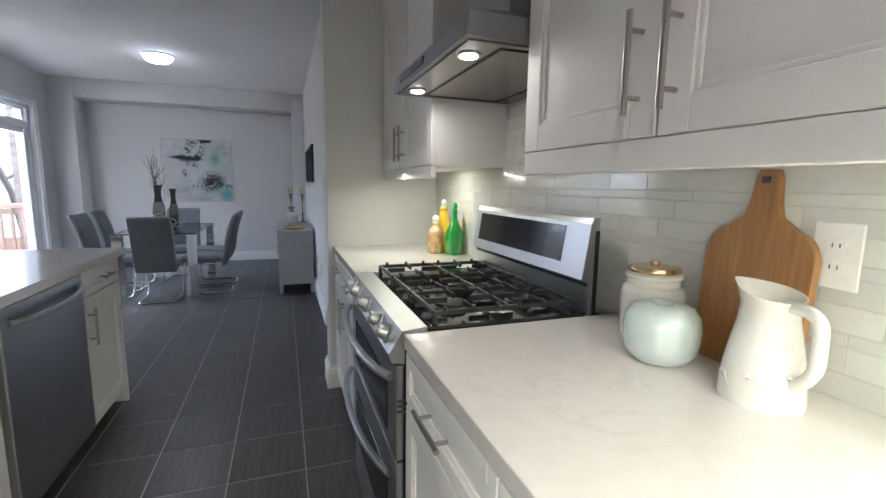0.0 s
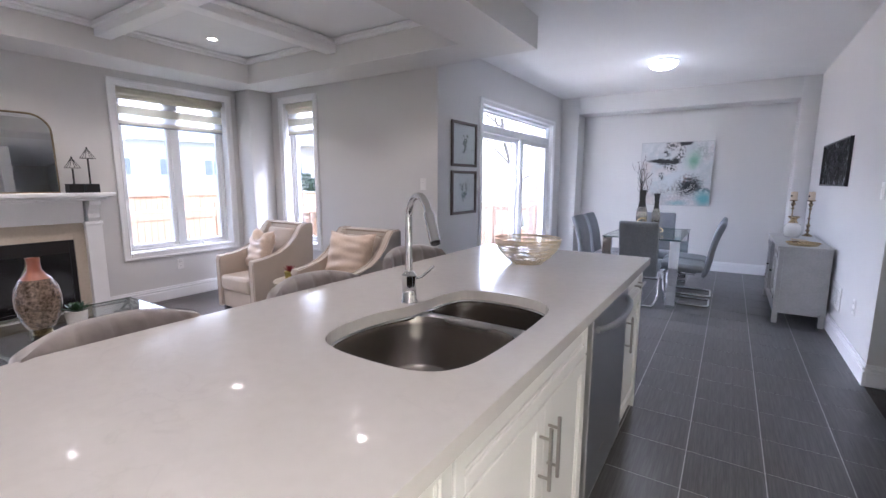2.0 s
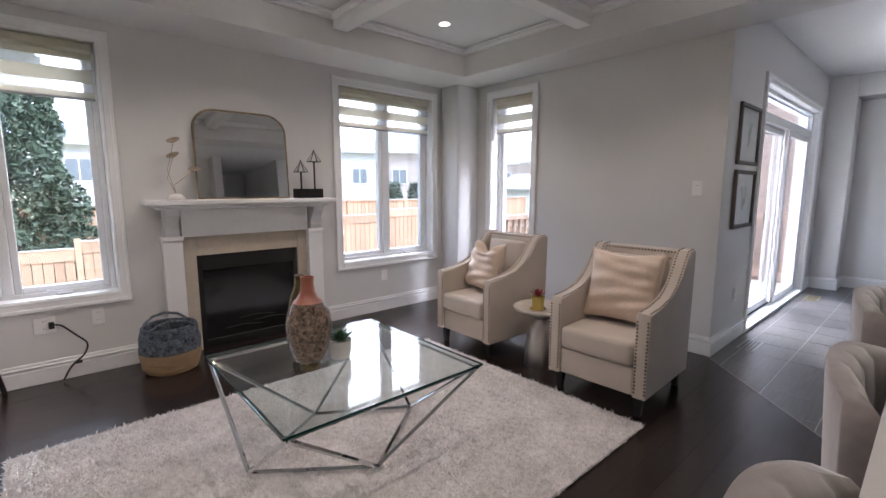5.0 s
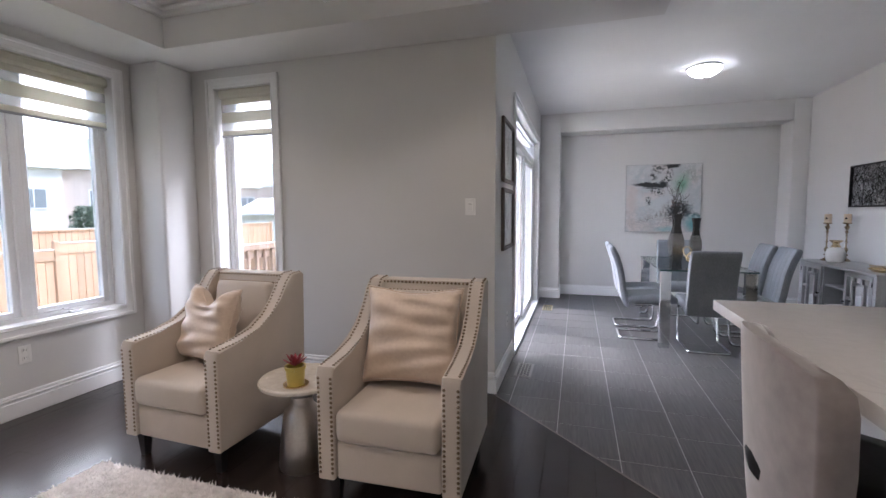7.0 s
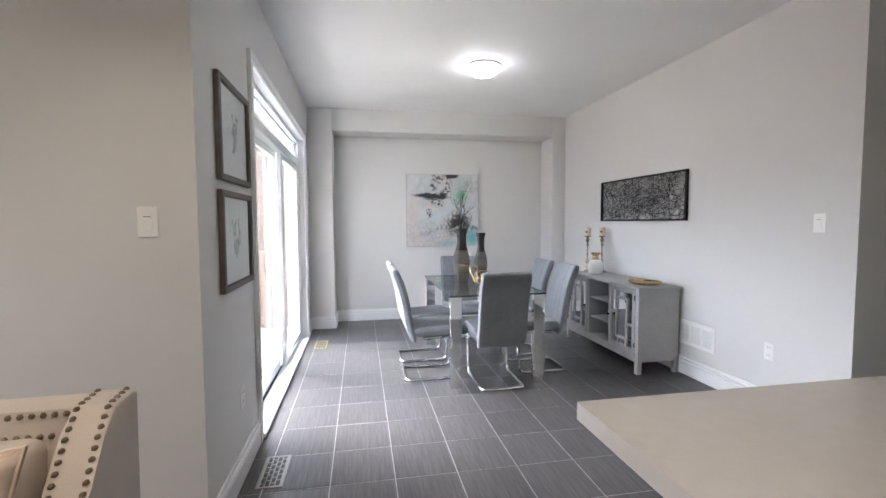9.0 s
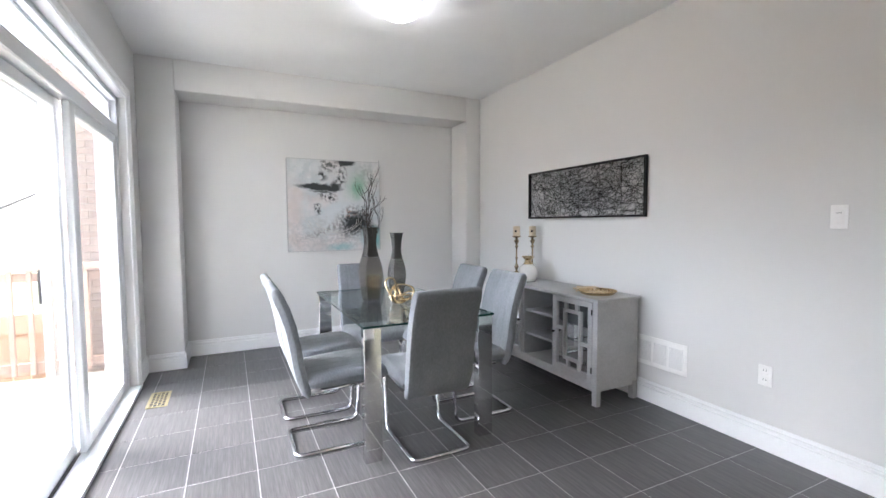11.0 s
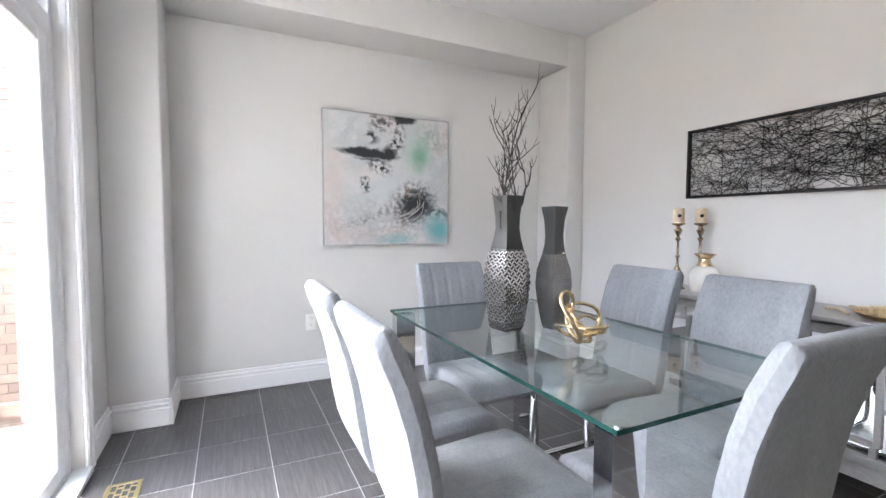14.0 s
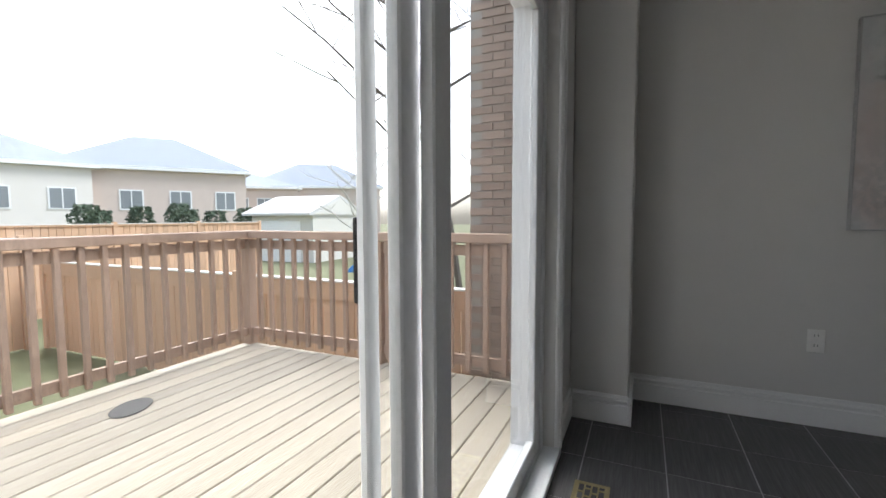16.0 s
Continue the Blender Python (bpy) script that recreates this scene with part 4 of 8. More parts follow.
part("filter_seam", bx(bx(bx(bx(B(), (0.50, ya + 0.05, 1.6545), (0.508, yb - 0.05, 1.6565)), (0.82, ya + 0.05, 1.6545), (0.828, yb - 0.05, 1.6565)),
                       (0.508, yb - 0.058, 1.6545), (0.82, yb - 0.05, 1.6565)), (0.508, ya + 0.05, 1.6545), (0.82, ya + 0.058, 1.6565)), BLACKM, hood)
for y in (1.27, 1.77):
    part("spot_ring", lathe(B(), [(0.034, 0), (0.034, 0.004), (0.026, 0.004), (0.026, 0)], (0.448, y, 1.6525), 20), CHROME, hood)
    part("spot_lens", lathe(B(), [(0.025, 0), (0.025, 0.002)], (0.448, y, 1.6500), 20), HOODGLOW, hood)
    lamp("hood_spot", "AREA", (0.448, y, 1.6490), 0.10, (1, 0.85, 0.6), 0.05, (0.448, y, 0.9))
part("spot_ring", lathe(B(), [(0.03, 0), (0.03, 0.003)], (0.87, 1.30, 1.6535), 20), CHROME, hood)

# range
rng = thing("gas_range", "stainless steel double oven gas range with black grates", "range", (0, 0, 0))
ya, yb = 1.158, 1.937
part("body", box((0.240, ya, 0.03), (K_WALL - 0.03, yb, 0.905)), BLACK, rng)
part("kick_plate", box((0.29, ya + 0.01, 0.0), (0.31, yb - 0.01, 0.0295)), BLACKM, rng)
part("cooktop", box((0.30, ya - 0.002, 0.9055), (0.80, yb + 0.002, 0.928), 0.004, 2), BLACK, rng)
bm = B()
prof = [(0.239, 0.835), (0.205, 0.842), (0.196, 0.865), (0.232, 0.925), (0.2995, 0.932), (0.2995, 0.906), (0.239, 0.906)]
ring_surface(bm, [[(x, y, z) for x, z in prof] for y in (ya - 0.002, yb + 0.002)])
part("knob_panel", bm, STEEL, rng)
for y in (1.235, 1.36, 1.55, 1.735, 1.86):
    k = lathe(B(), [(0.026, 0), (0.026, 0.006), (0.020, 0.01), (0.018, 0.032), (0.015, 0.036)], (0, 0, 0), 16)
    bx(k, (-0.006, -0.019, 0.034), (0.006, 0.019, 0.042), 0.002)
    bmesh.ops.transform(k, matrix=Matrix.Translation((0.213, y, 0.893)) @ Matrix.Rotation(radians(-60), 4, "Y"), verts=k.verts)
    part("knob", k, STEEL, rng, smooth=40)


def oven_door(z0, z1, glass0, glass1, label):
    o = part("oven_door", box((0.216, ya + 0.002, z0), (0.2395, yb - 0.002, z1), 0.005, 2), STEELH, rng, label)
    if glass1:
        part("oven_glass", box((0.2125, ya + 0.10, glass0), (0.2155, yb - 0.10, glass1), 0.002), BLACK, o)
    pts = []
    for i in range(13):
        u = i / 12
        pts.append((0.205 - 0.055 * math.sin(math.pi * u) ** 0.6, ya + 0.02 + (yb - ya - 0.04) * u, z1 - 0.035))
    part("handle", tube(B(), pts, 0.012, 8), STEEL, o, smooth=60)
    return o


oven_door(0.56, 0.83, 0.60, 0.76, "small upper oven door with dark glass")
oven_door(0.20, 0.553, 0.25, 0.46, "large lower oven door with dark glass")
part("drawer", box((0.220, ya + 0.002, 0.045), (0.2395, yb - 0.002, 0.193), 0.006, 2), STEELH, rng)
part("vent_slots", bx(bx(bx(B(), (0.22, ya - 0.0005, 0.70), (0.25, ya + 0.001, 0.706)), (0.22, ya - 0.0005, 0.715), (0.25, ya + 0.001, 0.721)), (0.22, ya - 0.0005, 0.73), (0.25, ya + 0.001, 0.736)), SLOT, rng)
bm = B()
for pr in ([(0.800, 0.906), (0.792, 1.02), (0.772, 1.03), (0.796, 1.195), (0.806, 1.212), (0.826, 1.212), (0.826, 0.906)],):
    ring_surface(bm, [[(x, y, z) for x, z in pr] for y in (ya - 0.01, yb + 0.01)])
bg = part("backguard", bm, STEEL, rng)
bm = B()
ring_surface(bm, [[(0.7755, y, 1.068), (0.7925, y, 1.182), (0.7955, y, 1.182), (0.7785, y, 1.068)] for y in (1.265, 1.90)])
part("display", bm, BLACK, bg, "glossy black touch display")
bm = B()
ring_surface(bm, [[(0.7905, y, 1.010), (0.788, y, 1.021), (0.795, y, 1.021), (0.797, y, 1.010)] for y in (ya - 0.009, yb + 0.009)])
part("seam", bm, BLACKM, bg)
part("side_cheek", box((0.812, ya - 0.0125, 0.9065), (0.8255, yb + 0.0125, 1.175)), BLACKM, rng)
for y, x, r in ((1.33, 0.43, 0.05), (1.33, 0.67, 0.04), (1.76, 0.43, 0.045), (1.76, 0.67, 0.05), (1.547, 0.55, 0.045)):
    bm = lathe(B(), [(r * 1.25, 0), (r * 1.2, 0.006), (r, 0.008), (r, 0.018), (r * 0.8, 0.021)], (x, y, 0.9285), 20)
    part("burner", bm, IRON, rng, smooth=40)
gy = [ya + 0.02, ya + 0.262, ya + 0.268, yb - 0.268, yb - 0.262, yb - 0.02]
for a, b in ((gy[0], gy[1]), (gy[2], gy[3]), (gy[4], gy[5])):
    bm = B()
    z0, z1 = 0.950, 0.964
    for y in (a + 0.006, b - 0.006):
        bx(bm, (0.325, y - 0.005, z0), (0.785, y + 0.005, z1), 0.003)
    for x in (0.331, 0.555, 0.779):
        bx(bm, (x - 0.0045, a + 0.010, z0 + 0.001), (x + 0.0045, b - 0.010, z1 + 0.001), 0.002)
    for cx in (0.443, 0.667):
        bx(bm, (cx - 0.004, a + 0.011, z0 + 0.002), (cx + 0.004, a + 0.085, z1 + 0.006), 0.002)
        bx(bm, (cx - 0.004, b - 0.085, z0 + 0.002), (cx + 0.004, b - 0.011, z1 + 0.006), 0.002)
        m_ = (a + b) / 2
        bx(bm, (cx - 0.106, m_ - 0.004, z0 + 0.002), (cx - 0.035, m_ + 0.004, z1 + 0.006), 0.002)
        bx(bm, (cx + 0.035, m_ - 0.004, z0 + 0.002), (cx + 0.106, m_ + 0.004, z1 + 0.006), 0.002)
    for x in (0.36, 0.443, 0.52, 0.59, 0.667, 0.75):
        for y in (a + 0.006, b - 0.006):
            bx(bm, (x - 0.006, y - 0.006, z0 + 0.004), (x + 0.006, y + 0.006, z1 + 0.010), 0.003)
    for x in (0.331, 0.779):
        for y in (a + 0.008, b - 0.008):
            bx(bm, (x - 0.007, y - 0.007, 0.9285), (x + 0.007, y + 0.007, z0 + 0.003))
    part("grate", bm, IRON, rng)

# things on the worktop
OFFW = shader("ivory_glazed_ceramic", (0.80, 0.78, 0.74), 0.22, scale=6, grain=70, bump=0.08, coat=0.3)
jug = thing("pitcher", "white embossed ceramic pitcher standing on the worktop", "pitcher", (0.768, 0.611, 0.92), 76)
jug.scale = (0.86, 0.86, 0.86)
bm = lathe(B(), [(0.078, 0), (0.08, 0.006), (0.076, 0.06), (0.066, 0.12), (0.056, 0.17), (0.052, 0.205), (0.060, 0.235), (0.057, 0.235), (0.049, 0.205), (0.05, 0.17),
                 (0.07, 0.06), (0.0, 0.012)], (0, 0, 0), 36, caps=False)
for v in bm.verts:
    if v.co.z > 0.19:
        k = (v.co.z - 0.19) / 0.045
        a = math.atan2(v.co.y, v.co.x)
        pull = max(0, math.cos(a)) ** 6 * 0.035 * k
        v.co.x += pull
        v.co.z += 0.012 * k * math.cos(a)
part("jug_body", bm, OFFW, jug, smooth=60)
bm = tube(B(), rounded([(-0.045, 0, 0.215), (-0.115, 0, 0.215), (-0.118, 0, 0.10), (-0.066, 0, 0.055)], 0.045, 6), 0.013, 10)
part("handle", bm, OFFW, jug, smooth=60)
bm = B()
for k in range(3):
    a0 = 1.2 + k * 0.9
    tube(bm, [(0.0765 * math.cos(a0 + i * 0.07), 0.0765 * math.sin(a0 + i * 0.07), 0.045 + k * 0.012 + 0.012 * math.sin(i * 0.8)) for i in range(9)], 0.003, 5)
    lathe(bm, [(0.0, -0.008), (0.008, 0), (0.0, 0.008)], (0.075 * math.cos(a0), 0.075 * math.sin(a0), 0.055 + k * 0.012), 8, caps=False)
part("relief", bm, OFFW, jug, smooth=60)
glb = thing("vase", "round pale aqua iridescent glass vase beside the pitcher", "vase", (0.742, 0.820, 0.92))
glb.scale = (0.76, 0.76, 0.88)
IRID = shader("pale_aqua_glaze", (0.72, 0.78, 0.76), 0.05, 0.15, scale=9, grain=30, bump=0.25, depth=0.004, second=(0.58, 0.69, 0.69), coat=1.0)
bm = lathe(B(), [(0.06, 0), (0.082, 0.005), (0.101, 0.03), (0.107, 0.06), (0.107, 0.09), (0.101, 0.12), (0.080, 0.143), (0.040, 0.150), (0.028, 0.147), (0.0, 0.12)], (0, 0, 0), 32, caps=False)
part("vase_body", bm, IRID, glb, smooth=60)
jar = thing("canister", "ribbed ivory ceramic canister with a gold lid", "canister", (0.835, 0.943, 0.92))
bm = B()
rings = []
for z, r in ((0, 0.07), (0.004, 0.074), (0.12, 0.074), (0.135, 0.07), (0.14, 0.062), (0.155, 0.062), (0.16, 0.068), (0.168, 0.068), (0.172, 0.06)):
    rings.append([((r + (0.0018 if k % 2 and 0.004 < z < 0.13 else 0)) * math.cos(k * math.pi / 24), (r + (0.0018 if k % 2 and 0.004 < z < 0.13 else 0)) * math.sin(k * math.pi / 24), z) for k in range(48)])
ring_surface(bm, rings)
part("jar_body", bm, OFFW, jar, smooth=50)
part("lid", lathe(B(), [(0.06, 0.1725), (0.062, 0.178), (0.058, 0.186), (0.035, 0.190), (0.012, 0.192), (0.012, 0.200), (0.0, 0.204)], (0, 0, 0), 32, caps=False), GOLD, jar, "polished gold lid", smooth=50)
brd = thing("cutting_board", "oak paddle cutting board leaning on the tiles", "cutting board", (0.862, 0.722, 0.92), 0)
OAK = shader("oiled_oak_board", (0.43, 0.225, 0.075), 0.4, scale=7, grain=40, bump=0.2, second=(0.23, 0.105, 0.035), stretch=(1, 3.0, 0.25), amount=0.9)
out = []
w, h = 0.112, 0.305
for cx, cz, a0, a1, r in ((-w + 0.03, 0.03, 180, 270, 0.03), (w - 0.03, 0.03, 270, 360, 0.03), (w - 0.055, h - 0.055, 0, 75, 0.055)):
    out += [(cx + r * math.cos(radians(a0 + (a1 - a0) * i / 5)), cz + r * math.sin(radians(a0 + (a1 - a0) * i / 5))) for i in range(6)]
out += [(0.032, h + 0.02), (0.024, h + 0.05), (0.024, h + 0.10), (0.018, h + 0.118)]
out = out[:6] + out[6:] + [(-x, z) for x, z in out[-1:5:-1]][0:0]
right = out[6:]
outline = out[6:] + [(-x, z) for x, z in right[::-1] if x > 0]
outline = [p for i, p in enumerate(outline) if i == 0 or (abs(p[0] - outline[i - 1][0]) + abs(p[1] - outline[i - 1][1])) > 1e-5]
bm = prism(B(), outline, -0.01, 0.01, 0, 0.004)
bmesh.ops.transform(bm, matrix=Matrix.Translation((0.0, 0, 0.0)) @ Matrix.Rotation(radians(4.5), 4, "Y"), verts=bm.verts)
part("board_body", bm, OAK, brd)
part("hang_hole", bx(B(), (-0.0135, -0.009, h + 0.09), (-0.0105, 0.009, h + 0.104), 0.001, m=Matrix.Rotation(radians(4.5), 4, "Y")), SLOT, brd)


def bottle(label, loc, prof, material, cap, capz, capr, ribs=0, size=1.0):
    """A decorative glass bottle; ribs ripple its body."""
    t = thing("glass_bottle", label, "bottle", loc, group="bottles on the worktop")
    t.scale = (size, size, size)
    rings, n = [], 40
    for (r0, z0), (r1, z1) in zip(prof, prof[1:]):
        for q in range(4):
            f = q / 4
            rr, z = r0 + (r1 - r0) * f, z0 + (z1 - z0) * f
            rings.append([(rr * (1 + 0.035 * math.cos(ribs * a)) * math.cos(a), rr * (1 + 0.035 * math.cos(ribs * a)) * math.sin(a), z) for a in np.linspace(0, 2 * math.pi, n + 1)[:-1]])
    bm = B()
    ring_surface(bm, rings)
    part("bottle_body", bm, material, t, smooth=60)
    part("collar", lathe(B(), [(capr * 1.15, capz - 0.014), (capr * 1.35, capz - 0.010), (capr * 1.35, capz - 0.004), (capr * 1.1, capz)], (0, 0, 0), 16), material, t, smooth=50)
    part("stopper", lathe(B(), [(capr * 0.9, capz), (capr, capz + 0.008), (capr * 1.2, capz + 0.018), (capr * 0.9, capz + 0.03), (capr * 0.4, capz + 0.036)], (0, 0, 0), 14), cap, t, smooth=50)
    return t


GREEN = shader("bright_green_glass", (0.05, 0.50, 0.08), 0.06, scale=5, grain=20, bump=0.0, coat=1.0)
GREEN.node_tree.nodes["Principled BSDF"].inputs["Transmission Weight"].default_value = 0.5
YEL = shader("yellow_preserve_glass", (0.82, 0.60, 0.03), 0.1, scale=18, grain=40, bump=0.0, second=(0.74, 0.46, 0.02), coat=1.0)
MIXED = shader("layered_preserve_glass", (0.78, 0.62, 0.30), 0.15, scale=26, grain=60, bump=0.1, second=(0.42, 0.14, 0.05), coat=1.0, amount=0.9)
bottle("bright green ribbed glass bottle standing on the worktop", (0.845, 2.375, 0.92), [(0.030, 0), (0.038, 0.004), (0.043, 0.04), (0.045, 0.08), (0.040, 0.115), (0.022, 0.15), (0.013, 0.175), (0.011, 0.215)], GREEN, GREEN, 0.2155, 0.012, 8, 1.15)
bottle("yellow filled decorative bottle with a pale stopper", (0.825, 2.50, 0.92), [(0.034, 0), (0.050, 0.005), (0.054, 0.06), (0.050, 0.10), (0.038, 0.13), (0.028, 0.165), (0.016, 0.20), (0.014, 0.215)], YEL, OFFW, 0.2155, 0.015, 6, 1.2)
bottle("small layered preserve bottle with an ivory stopper", (0.762, 2.455, 0.92), [(0.030, 0), (0.040, 0.004), (0.041, 0.045), (0.036, 0.055), (0.040, 0.07), (0.038, 0.11), (0.022, 0.135), (0.017, 0.155)], MIXED, OFFW, 0.1555, 0.016, 4, 1.12)


def wall_plate(name, label, category, place, u, z, w=0.072, h=0.117, kind="outlet", gangs=1):
    """A switch or outlet plate; place(u, d, z)."""
    t = thing(name, label, category)
    part("plate", slab_box(place, (u - w * gangs / 2, 0.0005, z - h / 2), (u + w * gangs / 2, 0.006, z + h / 2), 0.002), PLASTIC, t)
    for g in range(gangs):
        c = u + (g - (gangs - 1) / 2) * w * 0.8
        if kind == "decor":
            part("insert", slab_box(place, (c - 0.017, 0.006, z - 0.034), (c + 0.017, 0.0085, z + 0.034), 0.0015), PLASTIC, t)
            bm = B()
            for dz in (0.020, -0.020):
                for du in (-0.006, 0.006):
                    p, q = place(c + du - 0.001, 0.0086, z + dz - 0.004), place(c + du + 0.001, 0.0090, z + dz + 0.004)
                    bx(bm, [min(i, j) for i, j in zip(p, q)], [max(i, j) for i, j in zip(p, q)])
            part("slots", bm, SLOT, t)
            for dz in (0.0045, -0.0045):
                part("button", slab_box(place, (c - 0.008, 0.0086, z + dz - 0.003), (c + 0.008, 0.0096, z + dz + 0.003), 0.0005), PLASTIC, t)
        elif kind == "switch":
            part("rocker", slab_box(place, (c - 0.017, 0.006, z - 0.033), (c + 0.017, 0.0095, z + 0.033), 0.0015), PLASTIC, t)
            part("rocker_gap", slab_box(place, (c - 0.012, 0.0097, z + 0.018), (c + 0.012, 0.0102, z + 0.0205)), SLOT, t)
        else:
            for dz in (0.026, -0.026):
                part("socket", slab_box(place, (c - 0.017, 0.006, z + dz - 0.017), (c + 0.017, 0.0085, z + dz + 0.017), 0.003), PLASTIC, t)
                bm = B()
                for du in (-0.007, 0.007):
                    p, q = place(c + du - 0.0012, 0.0086, z + dz - 0.003), place(c + du + 0.0012, 0.0091, z + dz + 0.009)
                    bx(bm, [min(i, j) for i, j in zip(p, q)], [max(i, j) for i, j in zip(p, q)])
                part("slots", bm, SLOT, t)
    return t


kwall = lambda u, d, z: (K_WALL - 0.012 - d, u, z)
wall_plate("wall_outlet", "wide white outlet plate on the tiled splashback", "outlet", kwall, 0.593, 1.183, gangs=1, w=0.078, h=0.122, kind="decor")

# island
isl = thing("kitchen_island", "white shaker kitchen island cabinet run", "island")
IX0, IX1, IY0, IY1 = -1.973, -0.922, 0.416, 3.092
part("body", box((-1.60, 0.45, 0.10), (-0.97, 0.949, 0.879)), CABINET, isl)
part("body", box((-1.60, 1.871, 0.10), (-0.97, 3.06, 0.879)), CABINET, isl)
part("body", box((-1.60, 0.949, 0.10), (-0.97, 1.871, 0.62)), CABINET, isl)
part("body", bx(bx(B(), (-1.60, 0.9495, 0.6205), (-1.56, 1.8705, 0.879)), (-0.985, 0.9495, 0.6205), (-0.97, 1.8705, 0.879)), CABINET, isl)
part("toe_kick", box((-1.58, 0.47, 0.0), (-1.03, 3.05, 0.0995)), BLACKM, isl)
ip = lambda u, d, z: (-0.97 + d, u, z)


def island_door(a, b, z0, z1, hu=None, horiz=False, name="door"):
    o = panel_front(ip, a + 0.0025, b - 0.0025, z0, z1, 0.055 if not horiz else 0.038, name, isl)
    if hu is not None:
        if horiz:
            bar_handle(ip, (hu - 0.075, (z0 + z1) / 2), (hu + 0.075, (z0 + z1) / 2), o)
        else:
            bar_handle(ip, (hu, 0.505), (hu, 0.69), o)


island_door(0.95, 1.87, 0.745, 0.872, None, True, "drawer")
island_door(0.95, 1.41 + 0.03, 0.105, 0.738, 1.405)
island_door(1.44, 1.87, 0.105, 0.738, 1.475)
island_door(2.555, 3.035, 0.745, 0.872, 2.84, True, "drawer")
island_door(2.555, 3.035, 0.105, 0.738, 2.60)
island_door(0.455, 0.945, 0.745, 0.872, 0.70, True, "drawer")
island_door(0.455, 0.945, 0.105, 0.738, 0.90)
part("end_panel", box((-1.61, 3.0605, 0.0), (-0.955, 3.075, 0.8795), 0.002), CABINET, isl)
dw = thing("dishwasher", "stainless steel dishwasher built into the white island", "dishwasher")
part("front", box((-0.969, 1.892, 0.115), (-0.936, 2.533, 0.872), 0.005, 2), STEEL, dw)
pts = [(-0.936 + 0.004 + 0.042 * math.sin(math.pi * i / 10) ** 0.5, 1.93 + 0.565 * i / 10, 0.815 - 0.012 * math.sin(math.pi * i / 10)) for i in range(11)]
part("handle", tube(B(), pts, 0.013, 10), STEEL, dw, smooth=60)
part("badge", box((-0.9362, 2.10, 0.232), (-0.9345, 2.17, 0.246)), NICKEL, dw)
part("control_strip", box((-0.9665, 1.895, 0.873), (-0.938, 2.53, 0.8785)), BLACK, dw)

# island top with the sink's cut-out
hole = []
ctrl = [(-1.035, 1.42), (-1.038, 1.60), (-1.05, 1.73), (-1.11, 1.815), (-1.23, 1.85), (-1.37, 1.845), (-1.44, 1.80), (-1.468, 1.71), (-1.468, 1.60), (-1.480, 1.50),
        (-1.507, 1.42), (-1.525, 1.32), (-1.515, 1.20), (-1.475, 1.12), (-1.40, 1.085), (-1.30, 1.075), (-1.18, 1.080), (-1.10, 1.11), (-1.055, 1.18), (-1.04, 1.28)]
cxm, cym = -1.25, 1.45
nc = len(ctrl)
for i in range(nc):
    p0, p1, p2, p3 = [Vector(ctrl[(i + j) % nc]) for j in (-1, 0, 1, 2)]
    for u in (0.0, 1 / 3, 2 / 3):
        q = 0.5 * (2 * p1 + (p2 - p0) * u + (2 * p0 - 5 * p1 + 4 * p2 - p3) * u * u + (3 * p1 - p0 - 3 * p2 + p3) * u ** 3)
        hole.append((q.x, q.y))


def plate_with_hole(x0, x1, ya, yb, hole, z0, z1):
    bm = B()
    n = len(hole)
    lay = []
    for z in (z0, z1):
        inner = [bm.verts.new((x, y, z)) for x, y in hole]
        outer = []
        for x, y in hole:
            dx, dy = x - cxm, y - cym
            k = min([(x1 - cxm) / dx if dx > 1e-6 else 9e9, (x0 - cxm) / dx if dx < -1e-6 else 9e9, (yb - cym) / dy if dy > 1e-6 else 9e9, (ya - cym) / dy if dy < -1e-6 else 9e9])
            outer.append((cxm + dx * k, cym + dy * k))
        corners = [(x1, yb), (x0, yb), (x0, ya), (x1, ya)]
        ring = []
        order = []
        for i, p in enumerate(outer):
            ring.append(bm.verts.new((*p, z)))
        cv = {c: bm.verts.new((*c, z)) for c in corners}
        faces_extra = []
        for i in range(n):
            j = (i + 1) % n
            p, q = outer[i], outer[j]
            c = [k for k in corners if (abs(p[0] - k[0]) < 1e-6 or abs(q[0] - k[0]) < 1e-6) and (abs(p[1] - k[1]) < 1e-6 or abs(q[1] - k[1]) < 1e-6)
                 and not (abs(p[0] - q[0]) < 1e-6 or abs(p[1] - q[1]) < 1e-6)]
            vs = [inner[i], inner[j], ring[j]] + ([cv[c[0]]] if c else []) + [ring[i]]
            bm.faces.new(vs if z == z1 else vs[::-1])
            order.append((ring[i], cv[c[0]] if c else None))
        lay.append((inner, order))
        for k in corners:
            if not cv[k].link_faces:
                bm.verts.remove(cv[k])
    (ia, oa), (ib, ob_) = lay
    for i in range(n):
        j = (i + 1) % n
        bm.faces.new((ia[i], ib[i], ib[j], ia[j]))
        la = [oa[i][0]] + ([oa[i][1]] if oa[i][1] else []) + [oa[j][0]]
        lb = [ob_[i][0]] + ([ob_[i][1]] if ob_[i][1] else []) + [ob_[j][0]]
        for a0, a1, b0, b1 in zip(la, la[1:], lb, lb[1:]):
            bm.faces.new((a0, a1, b1, b0))
    return bm


part("worktop", plate_with_hole(IX0, IX1, IY0, IY1, hole, 0.8805, 0.92), QUARTZ, label="white veined quartz island worktop with an undermount sink", category="counter")
snk = thing("double_sink", "undermount stainless double bowl sink set in quartz", "sink")


